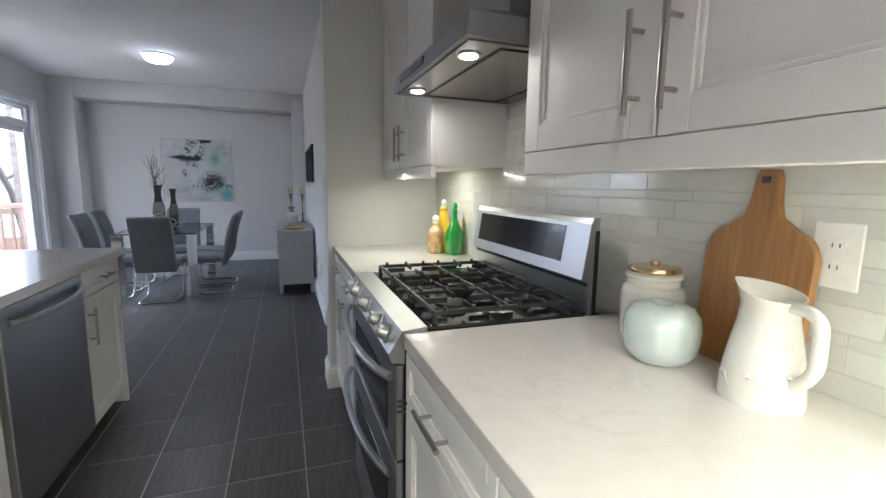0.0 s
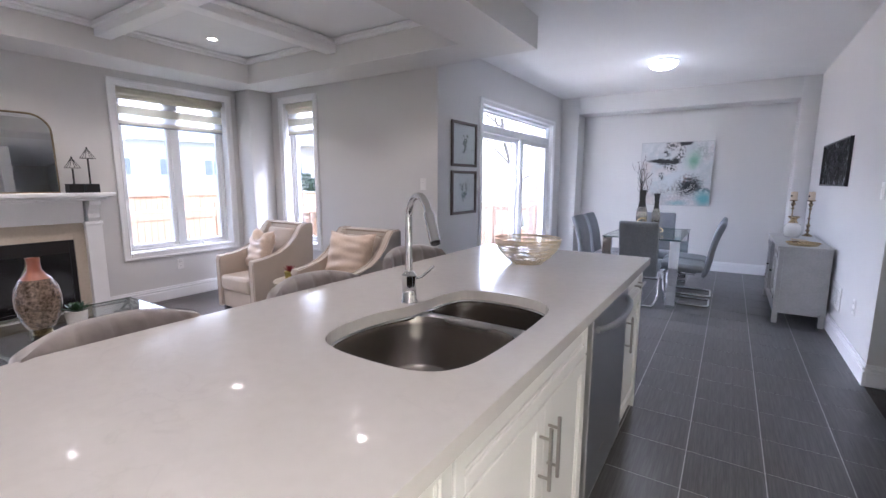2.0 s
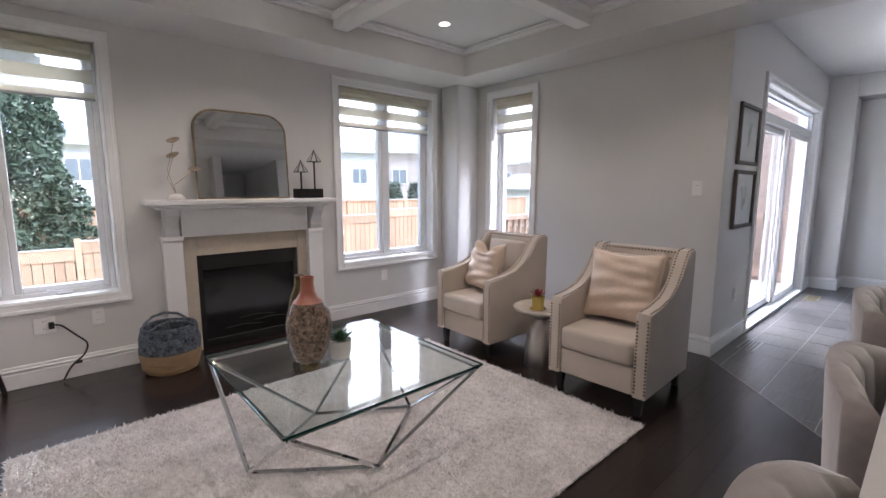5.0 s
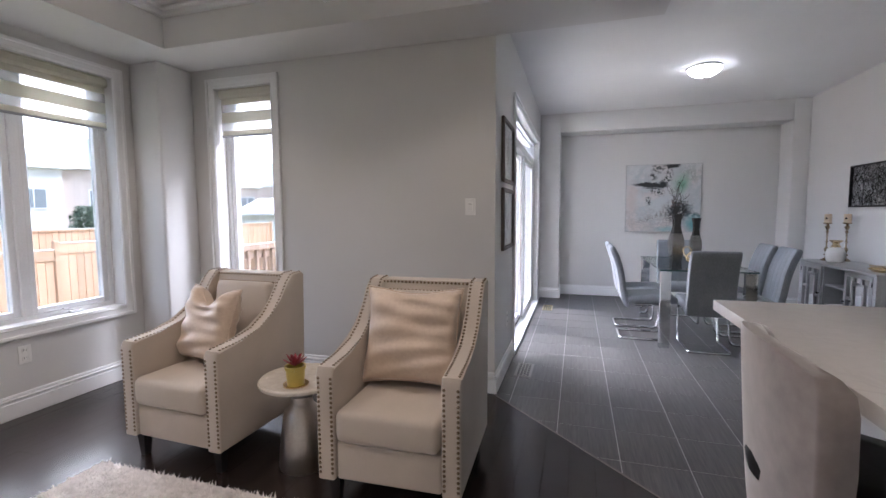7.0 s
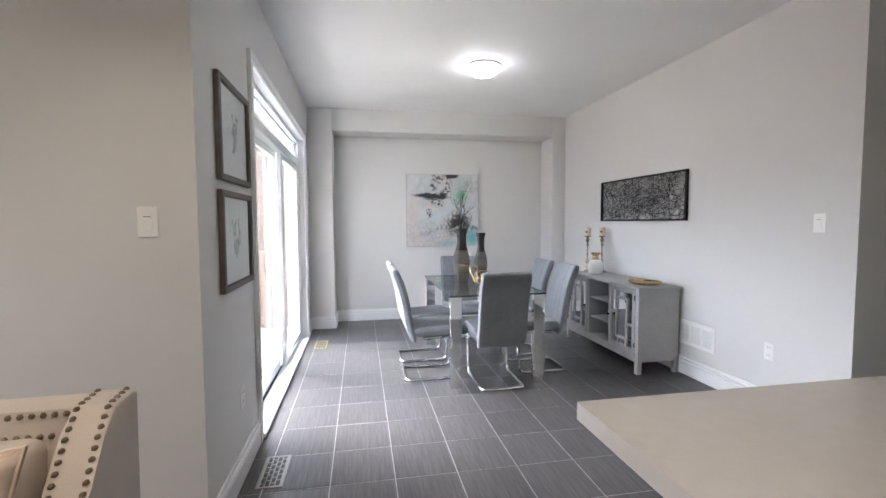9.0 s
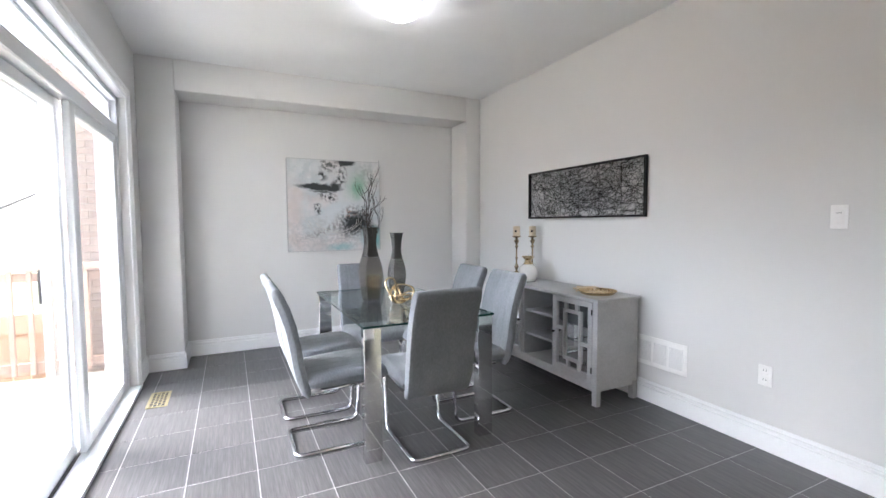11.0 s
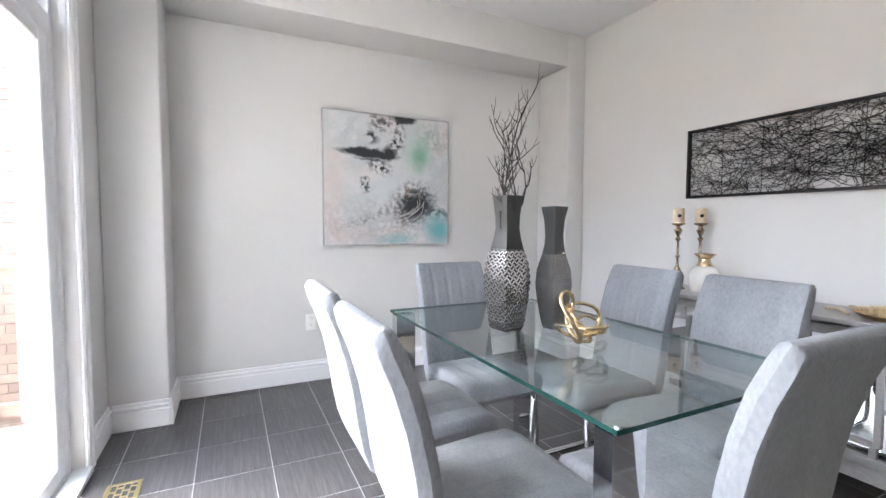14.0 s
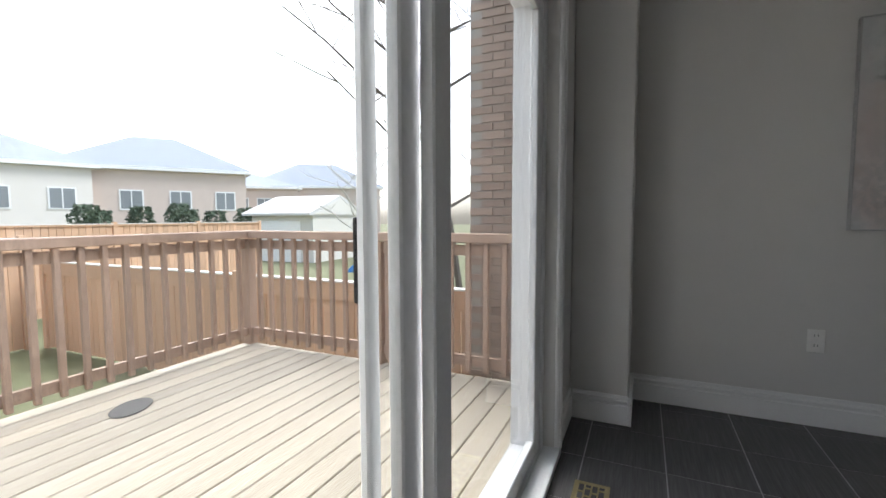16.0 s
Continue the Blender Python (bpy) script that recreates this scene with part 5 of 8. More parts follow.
def bowl(bm, x0, x1, y0, y1, depth, zt, p=0.45, n=40):
    rings = []
    cx_, cy_ = (x0 + x1) / 2, (y0 + y1) / 2
    for k, (g, z) in enumerate(((1.0, zt), (0.97, zt - 0.03), (0.95, zt - depth + 0.03), (0.88, zt - depth + 0.006), (0.2, zt - depth), (0.02, zt - depth - 0.002))):
        ring = []
        for i in range(n):
            a = 2 * math.pi * i / n
            c, s = math.cos(a), math.sin(a)
            ring.append((cx_ + (x1 - x0) / 2 * g * math.copysign(abs(c) ** p, c), cy_ + (y1 - y0) / 2 * g * math.copysign(abs(s) ** p, s), z))
        rings.append(ring)
    ring_surface(bm, rings, caps=False)
    return rings[0]


bm = B()
r1 = bowl(bm, -1.532, -1.030, 1.065, 1.570, 0.20, 0.878, 0.62)
r2 = bowl(bm, -1.480, -1.030, 1.590, 1.862, 0.17, 0.876, 0.5)
part("bowl", bm, SINK, snk, smooth=50)
part("divider", tube(B(), [(-1.475, 1.583, 0.868), (-1.3, 1.580, 0.872), (-1.1, 1.580, 0.872), (-1.042, 1.580, 0.868)], 0.016, 10), STEEL, snk, smooth=60)
bm = B()
tube(bm, [(x, y, 0.876) for x, y in hole], 0.007, 6, closed=True)
part("rim", bm, CHROME, snk, smooth=60)
for x, y, z in ((-1.26, 1.32, 0.679), (-1.25, 1.725, 0.707)):
    part("drain", lathe(B(), [(0.042, 0), (0.042, 0.003), (0.03, 0.003), (0.02, -0.001)], (x, y, z), 20), CHROME, snk)
fau = thing("faucet", "polished chrome gooseneck faucet behind the sink", "faucet", (-1.512, 1.555, 0.92), -30)
bm = lathe(B(), [(0.03, 0), (0.03, 0.006), (0.026, 0.012), (0.026, 0.095), (0.028, 0.1), (0.02, 0.108), (0.014, 0.115)], (0, 0, 0), 20)
part("faucet_base", bm, CHROME, fau, smooth=50)
pts = [(0, 0, 0.11), (0, 0, 0.27)] + [(0.085 - 0.085 * math.cos(a), 0, 0.30 + 0.085 * math.sin(a)) for a in np.linspace(0.1, 2.75, 12)]
part("spout", tube(B(), pts, 0.013, 12), CHROME, fau, smooth=60)
e = Vector(pts[-1])
d = (e - Vector(pts[-2])).normalized()
bm = tube(B(), [e, e + d * 0.02, e + d * 0.10], 0.018, 12)
part("spray_head", bm, CHROME, fau, smooth=60)
bm = tube(B(), [e + d * 0.101, e + d * 0.108], 0.015, 12)
part("spray_nozzle", bm, BLACKM, fau, smooth=60)
part("lever", tube(B(), [(0.0, 0.026, 0.085), (0.01, 0.045, 0.09), (0.03, 0.085, 0.13)], 0.006, 8, taper=0.8), CHROME, fau, smooth=60)
PALEGOLD = shader("pale_gold_wire", (0.74, 0.64, 0.44), 0.3, 1.0, scale=10, grain=90, bump=0.05)
wb = thing("wire_bowl", "round gold wire basket bowl on the quartz island", "bowl", (-1.455, 2.53, 0.92))
rs = random.Random(5)
bm = B()


def bowl_r(z):
    return 0.075 + 0.098 * math.sin(min(1, z / 0.13) * math.pi / 2)


for k in range(34):
    z = 0.13 * (k / 33) ** 0.9 + 0.003
    ph, am = rs.uniform(0, 6.28), rs.uniform(0.002, 0.006)
    r = bowl_r(z)
    tube(bm, [((r + rs.uniform(-0.002, 0.002)) * math.cos(a), (r + rs.uniform(-0.002, 0.002)) * math.sin(a), max(0.002, z + am * math.sin(3 * a + ph))) for a in np.linspace(0, 2 * math.pi, 33)[:-1]], 0.0013, 4, closed=True)
for k in range(40):
    a, tw = rs.uniform(0, 6.28), rs.uniform(-0.9, 0.9)
    tube(bm, [(bowl_r(z) * math.cos(a + tw * z * 6), bowl_r(z) * math.sin(a + tw * z * 6), z + 0.002) for z in np.linspace(0, 0.133, 7)], 0.0012, 4)
for k in range(9):
    r = 0.008 * (k + 1)
    tube(bm, [(r * math.cos(a), r * math.sin(a), 0.002) for a in np.linspace(0, 2 * math.pi, 17)[:-1]], 0.0013, 4, closed=True)
part("basket", bm, PALEGOLD, wb)
tube_ = tube(B(), [(bowl_r(0.132) * math.cos(a), bowl_r(0.132) * math.sin(a), 0.135) for a in np.linspace(0, 2 * math.pi, 41)[:-1]], 0.003, 6, closed=True)
part("basket_rim", tube_, PALEGOLD, wb, smooth=60)


# stools
def stool():
    t = thing("bar_stool", "taupe velvet tufted bar stool pulled up to the island", "stool", group="island stools")
    bm = B()
    rings = []
    n = 30
    zs = [(0.44, 0.14, 0.02), (0.52, 0.20, 0.035), (0.62, 0.23, 0.045), (0.74, 0.24, 0.05), (0.86, 0.243, 0.05), (0.93, 0.24, 0.046), (0.955, 0.228, 0.03), (0.962, 0.205, 0.012)]
    outer, inner = [], []
    for z, hw_, th in zs:
        ro, ri = [], []
        for i in range(n + 1):
            u = i / n * 2 - 1
            y = hw_ * u
            x = -0.045 - 0.06 * (1 - abs(u) ** 2.4) * (0.7 + 0.3 * (z - 0.44) / 0.5) - 0.03 * (z - 0.44)
            puff = 0.008 * abs(math.sin(u * math.pi * 2.5)) ** 0.6 * (1 if 0.6 < z < 0.95 else 0.5)
            top = -0.03 * abs(u) ** 3 if z > 0.9 else 0
            ro.append((x, y, z + top))
            ri.append((x + th + 0.008 + puff, y * 0.97, z + top))
        rings.append(ro + ri[::-1])
    ring_surface(bm, rings)
    bmesh.ops.subdivide_edges(bm, edges=bm.edges[:], cuts=1, smooth=0.3)
    part("backrest", bm, VELVET, t, smooth=70)
    bm = lathe(B(), [(0.0, 0.60), (0.17, 0.60), (0.205, 0.615), (0.21, 0.645), (0.195, 0.672), (0.12, 0.682), (0.0, 0.684)], (0.10, 0, 0), 28, caps=False)
    part("seat", bm, BLACKM, t, "black padded seat", smooth=60)
    for sx, sy in ((-1, -1), (-1, 1), (1, -1), (1, 1)):
        part("leg", tube(B(), [(0.10 + sx * 0.13, sy * 0.13, 0.60), (0.10 + sx * 0.19, sy * 0.19, 0.0)], 0.012, 8), BLACKM, t, smooth=60)
    part("footrest", tube(B(), [(0.10 - 0.175, -0.175, 0.22), (0.10 + 0.175, -0.175, 0.22), (0.10 + 0.175, 0.175, 0.22), (0.10 - 0.175, 0.175, 0.22)], 0.008, 8, closed=True), BLACKM, t, smooth=60)
    return t


s0 = stool()
s0.matrix_basis = pose(-1.955, 0.83, 0, 0, 0, 3)
copy_thing(s0, pose(-1.955, 1.56, 0, 0, 0, -2))
s2 = copy_thing(s0, pose(-1.985, 2.285, 0, 0, 0, -4))
s2.scale = (1, 1, 1.03)
# ---- living room ----
# fireplace
fp = thing("fireplace", "white painted mantel fireplace with limestone surround", "fireplace")
FX = LIV_W + 0.003
for a, b in ((0.875, 1.010), (2.040, 2.175)):
    leg = part("pilaster", box((FX, a, 0.13), (FX + 0.085, b, 0.92), 0.003), TRIM, fp)
    part("plinth", box((FX, a - 0.012, 0.0), (FX + 0.10, b + 0.012, 0.1295), 0.004), TRIM, leg)
    part("capital", box((FX, a - 0.008, 0.9205), (FX + 0.095, b + 0.008, 0.955), 0.005), TRIM, leg)
    bm = prism(B(), [(FX, 0.9555), (FX + 0.095, 0.9555), (FX + 0.11, 0.99), (FX + 0.10, 1.03), (FX + 0.13, 1.08), (FX + 0.165, 1.12), (FX + 0.17, 1.158), (FX, 1.158)], a + 0.02, b - 0.02, 1, 0.003)
    part("corbel", bm, TRIM, leg)
part("frieze", box((FX, 1.0105, 0.945), (FX + 0.07, 2.0395, 1.158), 0.003), TRIM, fp)
part("bed_mould", bx(bx(B(), (FX, 0.86, 1.1585), (FX + 0.155, 2.19, 1.178), 0.006, 2), (FX, 0.83, 1.1785), (FX + 0.18, 2.22, 1.197), 0.008, 2), TRIM, fp)
part("mantel_shelf", box((FX, 0.775, 1.1975), (FX + 0.215, 2.275, 1.236), 0.008, 3), TRIM, fp)
bm = B()
for a, b in (((FX, 1.0105, 0.0), (FX + 0.03, 1.110, 0.944)), ((FX, 1.950, 0.0), (FX + 0.03, 2.0395, 0.944)), ((FX, 1.1105, 0.785), (FX + 0.03, 1.9495, 0.944))):
    bx(bm, a, b, 0.002)
part("surround", bm, MARBLE, fp)
box_ = B()
for a, b in (((FX, 1.111, 0.0), (FX + 0.02, 1.15, 0.784)), ((FX, 1.91, 0.0), (FX + 0.02, 1.949, 0.784)), ((FX, 1.1505, 0.66), (FX + 0.022, 1.9095, 0.784)), ((FX, 1.1505, 0.0), (FX + 0.022, 1.9095, 0.07))):
    bx(box_, a, b, 0.003)
part("firebox_frame", box_, BLACKM, fp)
part("firebox_glass", box((FX + 0.004, 1.1505, 0.0705), (FX + 0.008, 1.9095, 0.6595)), BLACK, fp, "smoked firebox glass")
bm = B()
for k, (a, z, r) in enumerate(((1.3, 0.14, 0.02), (1.55, 0.17, 0.022), (1.42, 0.21, 0.015))):
    tube(bm, [(FX + 0.0105, a, z), (FX + 0.0105, a + 0.14, z + 0.01), (FX + 0.0105, a + 0.3, z - 0.01)], 0.002, 6)
part("log_line", bm, shader("ash_grey", (0.06, 0.055, 0.05), 0.9), fp)

# mirror and ornaments on the mantel
mir = thing("mantel_mirror", "gold framed arched-corner mirror leaning on the mantel", "mirror", (-5.835, 1.51, 1.237))
w, h, r = 0.365, 0.70, 0.16
pts = [(-w, 0.0)] + [(-w + r - r * math.cos(a), h - r + r * math.sin(a)) for a in np.linspace(0, math.pi / 2, 9)] + [(w - r + r * math.sin(a), h - r + r * math.cos(a)) for a in np.linspace(0, math.pi / 2, 9)] + [(w, 0.0)]
lean = Matrix.Rotation(radians(-3.5), 4, "Y")
bm = prism(B(), pts, -0.004, 0.004, 0)
bmesh.ops.transform(bm, matrix=lean, verts=bm.verts)
part("mirror_glass", bm, MIRROR, mir)
bm = tube(B(), [(0.0, y, z + 0.004) for y, z in pts], 0.010, 8, closed=True)
bmesh.ops.transform(bm, matrix=lean, verts=bm.verts)
part("mirror_frame", bm, DIMGOLD, mir, "thin aged gold frame", smooth=60)
for k, (y, hh_, wd) in enumerate(((1.98, 0.335, 0.105), (2.108, 0.43, 0.105))):
    t = thing("tealight_stand", "black wire cone tealight stand on a dark wood block", "candle holder", (-5.80, y, 1.237), 0, "mantel ornaments")
    part("block", box((-0.055, -0.057, 0), (0.055, 0.057, 0.082), 0.003), BLACKM, t)
    part("stem", tube(B(), [(0, 0, 0.082), (0, 0, hh_ - 0.11)], 0.008, 8), BLACKM, t)
    bm = B()
    zb, zt, rr = hh_ - 0.105, hh_ - 0.01, 0.062
    for i in range(6):
        a, b = i * math.pi / 3, (i + 1) * math.pi / 3
        tube(bm, [(rr * math.cos(a), rr * math.sin(a), zb), (0, 0, zt)], 0.0025, 5)
        tube(bm, [(rr * math.cos(a), rr * math.sin(a), zb), (rr * math.cos(b), rr * math.sin(b), zb)], 0.0025, 5)
        tube(bm, [(rr * math.cos(a), rr * math.sin(a), zb), (0, 0, zb)], 0.0025, 5)
    lathe(bm, [(0.006, 0), (0.009, 0.008), (0.003, 0.016)], (0, 0, zt - 0.004), 8)
    part("cage", bm, BLACKM, t)
orn = thing("wire_flower_ornament", "gold wire stems with three capiz petals on a white base", "ornament", (-5.79, 0.985, 1.237))
CAPIZ = shader("bronze_capiz_shell", (0.36, 0.29, 0.20), 0.4, scale=20, grain=60, bump=0.3, second=(0.22, 0.17, 0.12), amount=0.9)
bm = lathe(B(), [(0.06, 0), (0.062, 0.012), (0.045, 0.035), (0.02, 0.045)], (0, 0, 0), 20)
part("base", bm, OFFW, orn, smooth=50)
bm = B()
for (dy, z), c in (((0.01, 0.43), 0.03), ((0.0, 0.32), -0.03), ((0.135, 0.22), -0.04)):
    tube(bm, [(0, 0, 0.04), (0.01, dy * 0.3 - 0.05, z * 0.5), (0, dy, z)], 0.002, 5)
part("stems", bm, DIMGOLD, orn)
for dy, z, tl in ((0.01, 0.43, 20), (0.0, 0.32, 25), (0.135, 0.22, 5)):
    bm = lathe(B(), [(0.0, 0.0), (0.03, 0.004), (0.045, 0.014), (0.047, 0.017), (0.03, 0.010), (0.0, 0.007)], (0, 0, 0), 18, squash=(0.6, 1.0), caps=False)
    bmesh.ops.transform(bm, matrix=Matrix.Translation((0.0, dy, z)) @ Matrix.Rotation(radians(tl), 4, "X") @ Matrix.Rotation(radians(35), 4, "Y"), verts=bm.verts)
    part("petal", bm, CAPIZ, orn, smooth=50)

# basket
bk = thing("basket", "navy and natural woven rope basket on the floor", "basket", (-5.62, 0.84, 0.0))
NAVY = shader("mottled_navy_rope", (0.19, 0.22, 0.26), 0.9, scale=22, grain=60, bump=0.5, depth=0.004, second=(0.018, 0.024, 0.036), amount=0.55)
STRAW = shader("natural_seagrass", (0.42, 0.28, 0.15), 0.85, scale=20, grain=120, bump=0.5, depth=0.004, second=(0.30, 0.19, 0.10), amount=0.9)
for name, k0, k1, m in (("basket_lower", 0, 9, STRAW), ("basket_upper", 9, 20, NAVY)):
    bm = B()
    for k in range(k0, k1):
        z = 0.010 + k * 0.0168
        rr = 0.165 + 0.02 * math.sin(k / 19 * math.pi) - (0.012 if k < 2 else 0)
        tube(bm, [((rr + 0.003 * math.sin(7 * a + k)) * math.cos(a), (rr * 1.03 + 0.003 * math.cos(5 * a + k)) * math.sin(a), z + 0.002 * math.sin(4 * a + k * 2)) for a in np.linspace(0, 2 * math.pi, 37)[:-1]], 0.0098, 6, closed=True)
    if k0 == 0:
        lathe(bm, [(0.16, 0.003), (0.16, 0.012), (0.0, 0.012)], (0, 0, 0), 24, caps=False)
    part(name, bm, m, bk, smooth=60)
for s in (-1, 1):
    part("handle", tube(B(), [(s * 0.12, -0.14, 0.33), (s * 0.14, -0.08, 0.375), (s * 0.15, 0, 0.392), (s * 0.14, 0.08, 0.375), (s * 0.12, 0.14, 0.33)], 0.010, 8), NAVY, bk, smooth=60)

# wall plates and a lamp's cord under the window
lwp = lambda u, d, z: (LIV_W + d, u, z)
wall_plate("wall_outlet", "white double outlet plate with a black plug in it", "outlet", lwp, 0.165, 0.40, gangs=1, w=0.115)
wall_plate("wall_outlet", "blank white cover plate low on the wall", "outlet", lwp, 0.455, 0.41)
wall_plate("wall_outlet", "white outlet plate below the window", "outlet", lwp, 2.93, 0.39)
cord = thing("lamp_cord", "black lamp cord hanging from the outlet plug", "cord")
part("plug", box((LIV_W + 0.010, 0.185, 0.375), (LIV_W + 0.04, 0.215, 0.42), 0.004), BLACKM, cord)
pts = rounded([(LIV_W + 0.038, 0.205, 0.405), (LIV_W + 0.06, 0.25, 0.40), (LIV_W + 0.05, 0.33, 0.30), (LIV_W + 0.06, 0.385, 0.245), (LIV_W + 0.05, 0.36, 0.16), (LIV_W + 0.04, 0.28, 0.10), (LIV_W + 0.07, 0.23, 0.012)], 0.05)
part("cable", tube(B(), pts, 0.006, 6), BLACKM, cord, smooth=60)
part("cord_switch", box((LIV_W + 0.035, 0.30, 0.105), (LIV_W + 0.055, 0.34, 0.125), 0.004), BLACKM, cord)
lnp = lambda u, d, z: (u, LIV_N - d, z)
wall_plate("light_switch", "white rocker switch plate on the beige wall", "switch", lnp, -3.235, 1.325, kind="switch")

# rug: a backing and a pile of tufts
rug = thing("shag_rug", "cream shag area rug under the glass coffee table", "rug", (-3.88, 1.31, 0.0))
RW, RL = 0.955, 1.315
part("rug_backing", box((-RW, -RL, 0.001), (RW, RL, 0.014)), RUGPILE, rug)
rs = np.random.RandomState(11)
nx, ny = 210, 290
gx, gy_ = np.meshgrid(np.linspace(-RW, RW, nx), np.linspace(-RL, RL, ny))
c = np.stack([gx.ravel(), gy_.ravel()], 1) + rs.normal(0, 0.004, (nx * ny, 2))
n = len(c)
clump = np.zeros(n)
for k in range(14):
    q_, f_ = rs.rand() * 6.28, 60 + 130 * rs.rand()
    f_ *= 0.35 if k % 4 == 0 else 1
    clump += np.sin((c[:, 0] * math.cos(q_) + c[:, 1] * math.sin(q_)) * f_ + rs.rand() * 6.28) * 0.38
ang = rs.rand(n) * 6.28
lean_ = 0.010 + 0.012 * rs.rand(n)
dirn = np.stack([np.cos(ang + clump), np.sin(ang + clump)], 1) * lean_[:, None]
hgt = 0.022 + 0.007 * rs.rand(n) + 0.0042 * clump
w_ = 0.0055
a0 = np.stack([np.cos(ang), np.sin(ang)], 1) * w_
a1 = np.stack([np.cos(ang + 2.1), np.sin(ang + 2.1)], 1) * w_
a2 = np.stack([np.cos(ang + 4.2), np.sin(ang + 4.2)], 1) * w_
z0 = np.full((n, 1), 0.010)
V = np.stack([np.hstack([c + a0, z0]), np.hstack([c + a1, z0]), np.hstack([c + a2, z0]), np.hstack([c + dirn, hgt[:, None]])], 1).reshape(-1, 3)
F = []
for k in range(n):
    i = 4 * k
    F += [(i, i + 1, i + 3), (i + 1, i + 2, i + 3), (i + 2, i, i + 3)]
me = bpy.data.meshes.new("pile")
me.from_pydata(V.tolist(), [], F)
me.materials.append(RUGPILE)
me.shade_smooth()
o = tagged(new("pile", me), kind="stuff")
o.parent = rug


# armchairs
NAILM = shader("antique_brass_nail", (0.20, 0.15, 0.10), 0.35, 0.8, scale=10, grain=50, bump=0)
def armchair():
    """Faces -y; its front stands at y = 0."""
    t = thing("armchair", "beige linen armchair with nailhead trim and sloped arms", "armchair", group="living room armchairs")
    W, D = 0.64, 0.68
    part("base", box((-W / 2 + 0.085, 0.012, 0.13), (W / 2 - 0.085, D - 0.02, 0.30), 0.012, 3), LEATHER, t, smooth=40)
    bm = box((-W / 2 + 0.088, -0.016, 0.302), (W / 2 - 0.088, D - 0.13, 0.448), 0.035, 4)
    for v in bm.verts:
        if v.co.z > 0.42:
            v.co.z += 0.018 * max(0, 1 - (v.co.x / 0.22) ** 2) * max(0, 1 - ((v.co.y - 0.27) / 0.28) ** 2)
    part("seat_cushion", bm, LEATHER, t, smooth=50)
    side = [(0.0, 0.13), (0.0, 0.60), (0.012, 0.628), (0.16, 0.640), (0.30, 0.668), (0.40, 0.725), (0.47, 0.80), (0.53, 0.885), (0.575, 0.930), (0.66, 0.935), (0.685, 0.92), (0.665, 0.13)]
    for s in (-1, 1):
        x0, x1 = sorted((s * (W / 2 - 0.082), s * W / 2))
        a = part("arm", prism(B(), side, x0, x1, 0, 0.010, 3), LEATHER, t, smooth=35)
    bm = prism(B(), [(0.565, 0.30), (0.50, 0.45), (0.555, 0.75), (0.585, 0.925), (0.66, 0.93), (0.665, 0.13), (0.58, 0.13)], -W / 2 + 0.083, W / 2 - 0.083, 0, 0.008, 2)
    part("backrest", bm, LEATHER, t, smooth=35)
    bm = bx(B(), (-W / 2 + 0.125, -0.06, 0.0), (W / 2 - 0.125, 0.03, 0.41), 0.03, 3)
    bmesh.ops.transform(bm, matrix=Matrix.Translation((0, 0.50, 0.47)) @ Matrix.Rotation(radians(-10), 4, "X"), verts=bm.verts)
    part("back_cushion", bm, LEATHER, t, smooth=50)
    for sx, y, rake in ((-1, 0.06, 0), (1, 0.06, 0), (-1, D - 0.07, 0.04), (1, D - 0.07, 0.04)):
        x = sx * (W / 2 - 0.06)
        rings = [[(x + i * r_, y + j * r_ + rake * (1 - z / 0.13), z) for i, j in ((-1, -1), (1, -1), (1, 1), (-1, 1))] for z, r_ in ((0.0, 0.016), (0.1295, 0.026))]
        part("leg", ring_surface(B(), rings) and None or _rings(rings), BLACKM, t, "black tapered wooden leg")
    # nailheads: along the arm fronts and slopes and round the back
    bm = B()

    def nails(path, step=0.021, n=(0, -1, 0)):
        acc = 0.0
        nv = Vector(n)
        for p, q in zip(path, path[1:]):
            p, q = Vector(p), Vector(q)
            L = (q - p).length
            d_ = step - acc
            while d_ < L:
                c_ = p.lerp(q, d_ / L)
                tz = nv.to_track_quat("Z", "Y").to_matrix().to_4x4()
                prof = ((0.0075, -0.001), (0.006, 0.003), (0.002, 0.005))
                rings_ = [[Matrix.Translation(c_) @ tz @ Vector((r_ * math.cos(k * 1.0472), r_ * math.sin(k * 1.0472), z_)) for k in range(6)] for r_, z_ in prof]
                ring_surface(bm, rings_)
                d_ += step
            acc = (acc + L) % step
    for s in (-1, 1):
        for off in (0.012, 0.070):
            x = s * (W / 2 - off)
            nails([(x, 0.0, 0.14), (x, 0.0, 0.60)])
            nails([(x, y_, z_) for y_, z_ in side[2:10]], n=(0, -0.4, 1))
    yb_ = 0.5855
    nails([(-W / 2 + 0.02, yb_ - 0.002, 0.915), (W / 2 - 0.02, yb_ - 0.002, 0.915)], n=(0, -1, 0.15))
    nails([(-W / 2 + 0.10, yb_ - 0.010, 0.872), (W / 2 - 0.10, yb_ - 0.010, 0.872)], n=(0, -1, 0.15))
    o = part("nailhead_trim", bm, NAILM, t, "small brass nailheads", smooth=60)
    o["kind"] = "stuff"
    return t


def _rings(rings):
    bm = B()
    ring_surface(bm, rings)
    return bm


a2 = armchair()
a2.matrix_basis = pose(-3.262, 2.665, 0, 0, 0, 2)
copy_thing(a2, pose(-4.46, 2.70, 0, 0, 0, -2))
a3 = copy_thing(a2, pose(-4.80, -0.46, 0, 0, 0, 90))
tagged(a3, "beige linen armchair with nailhead trim beside the window")


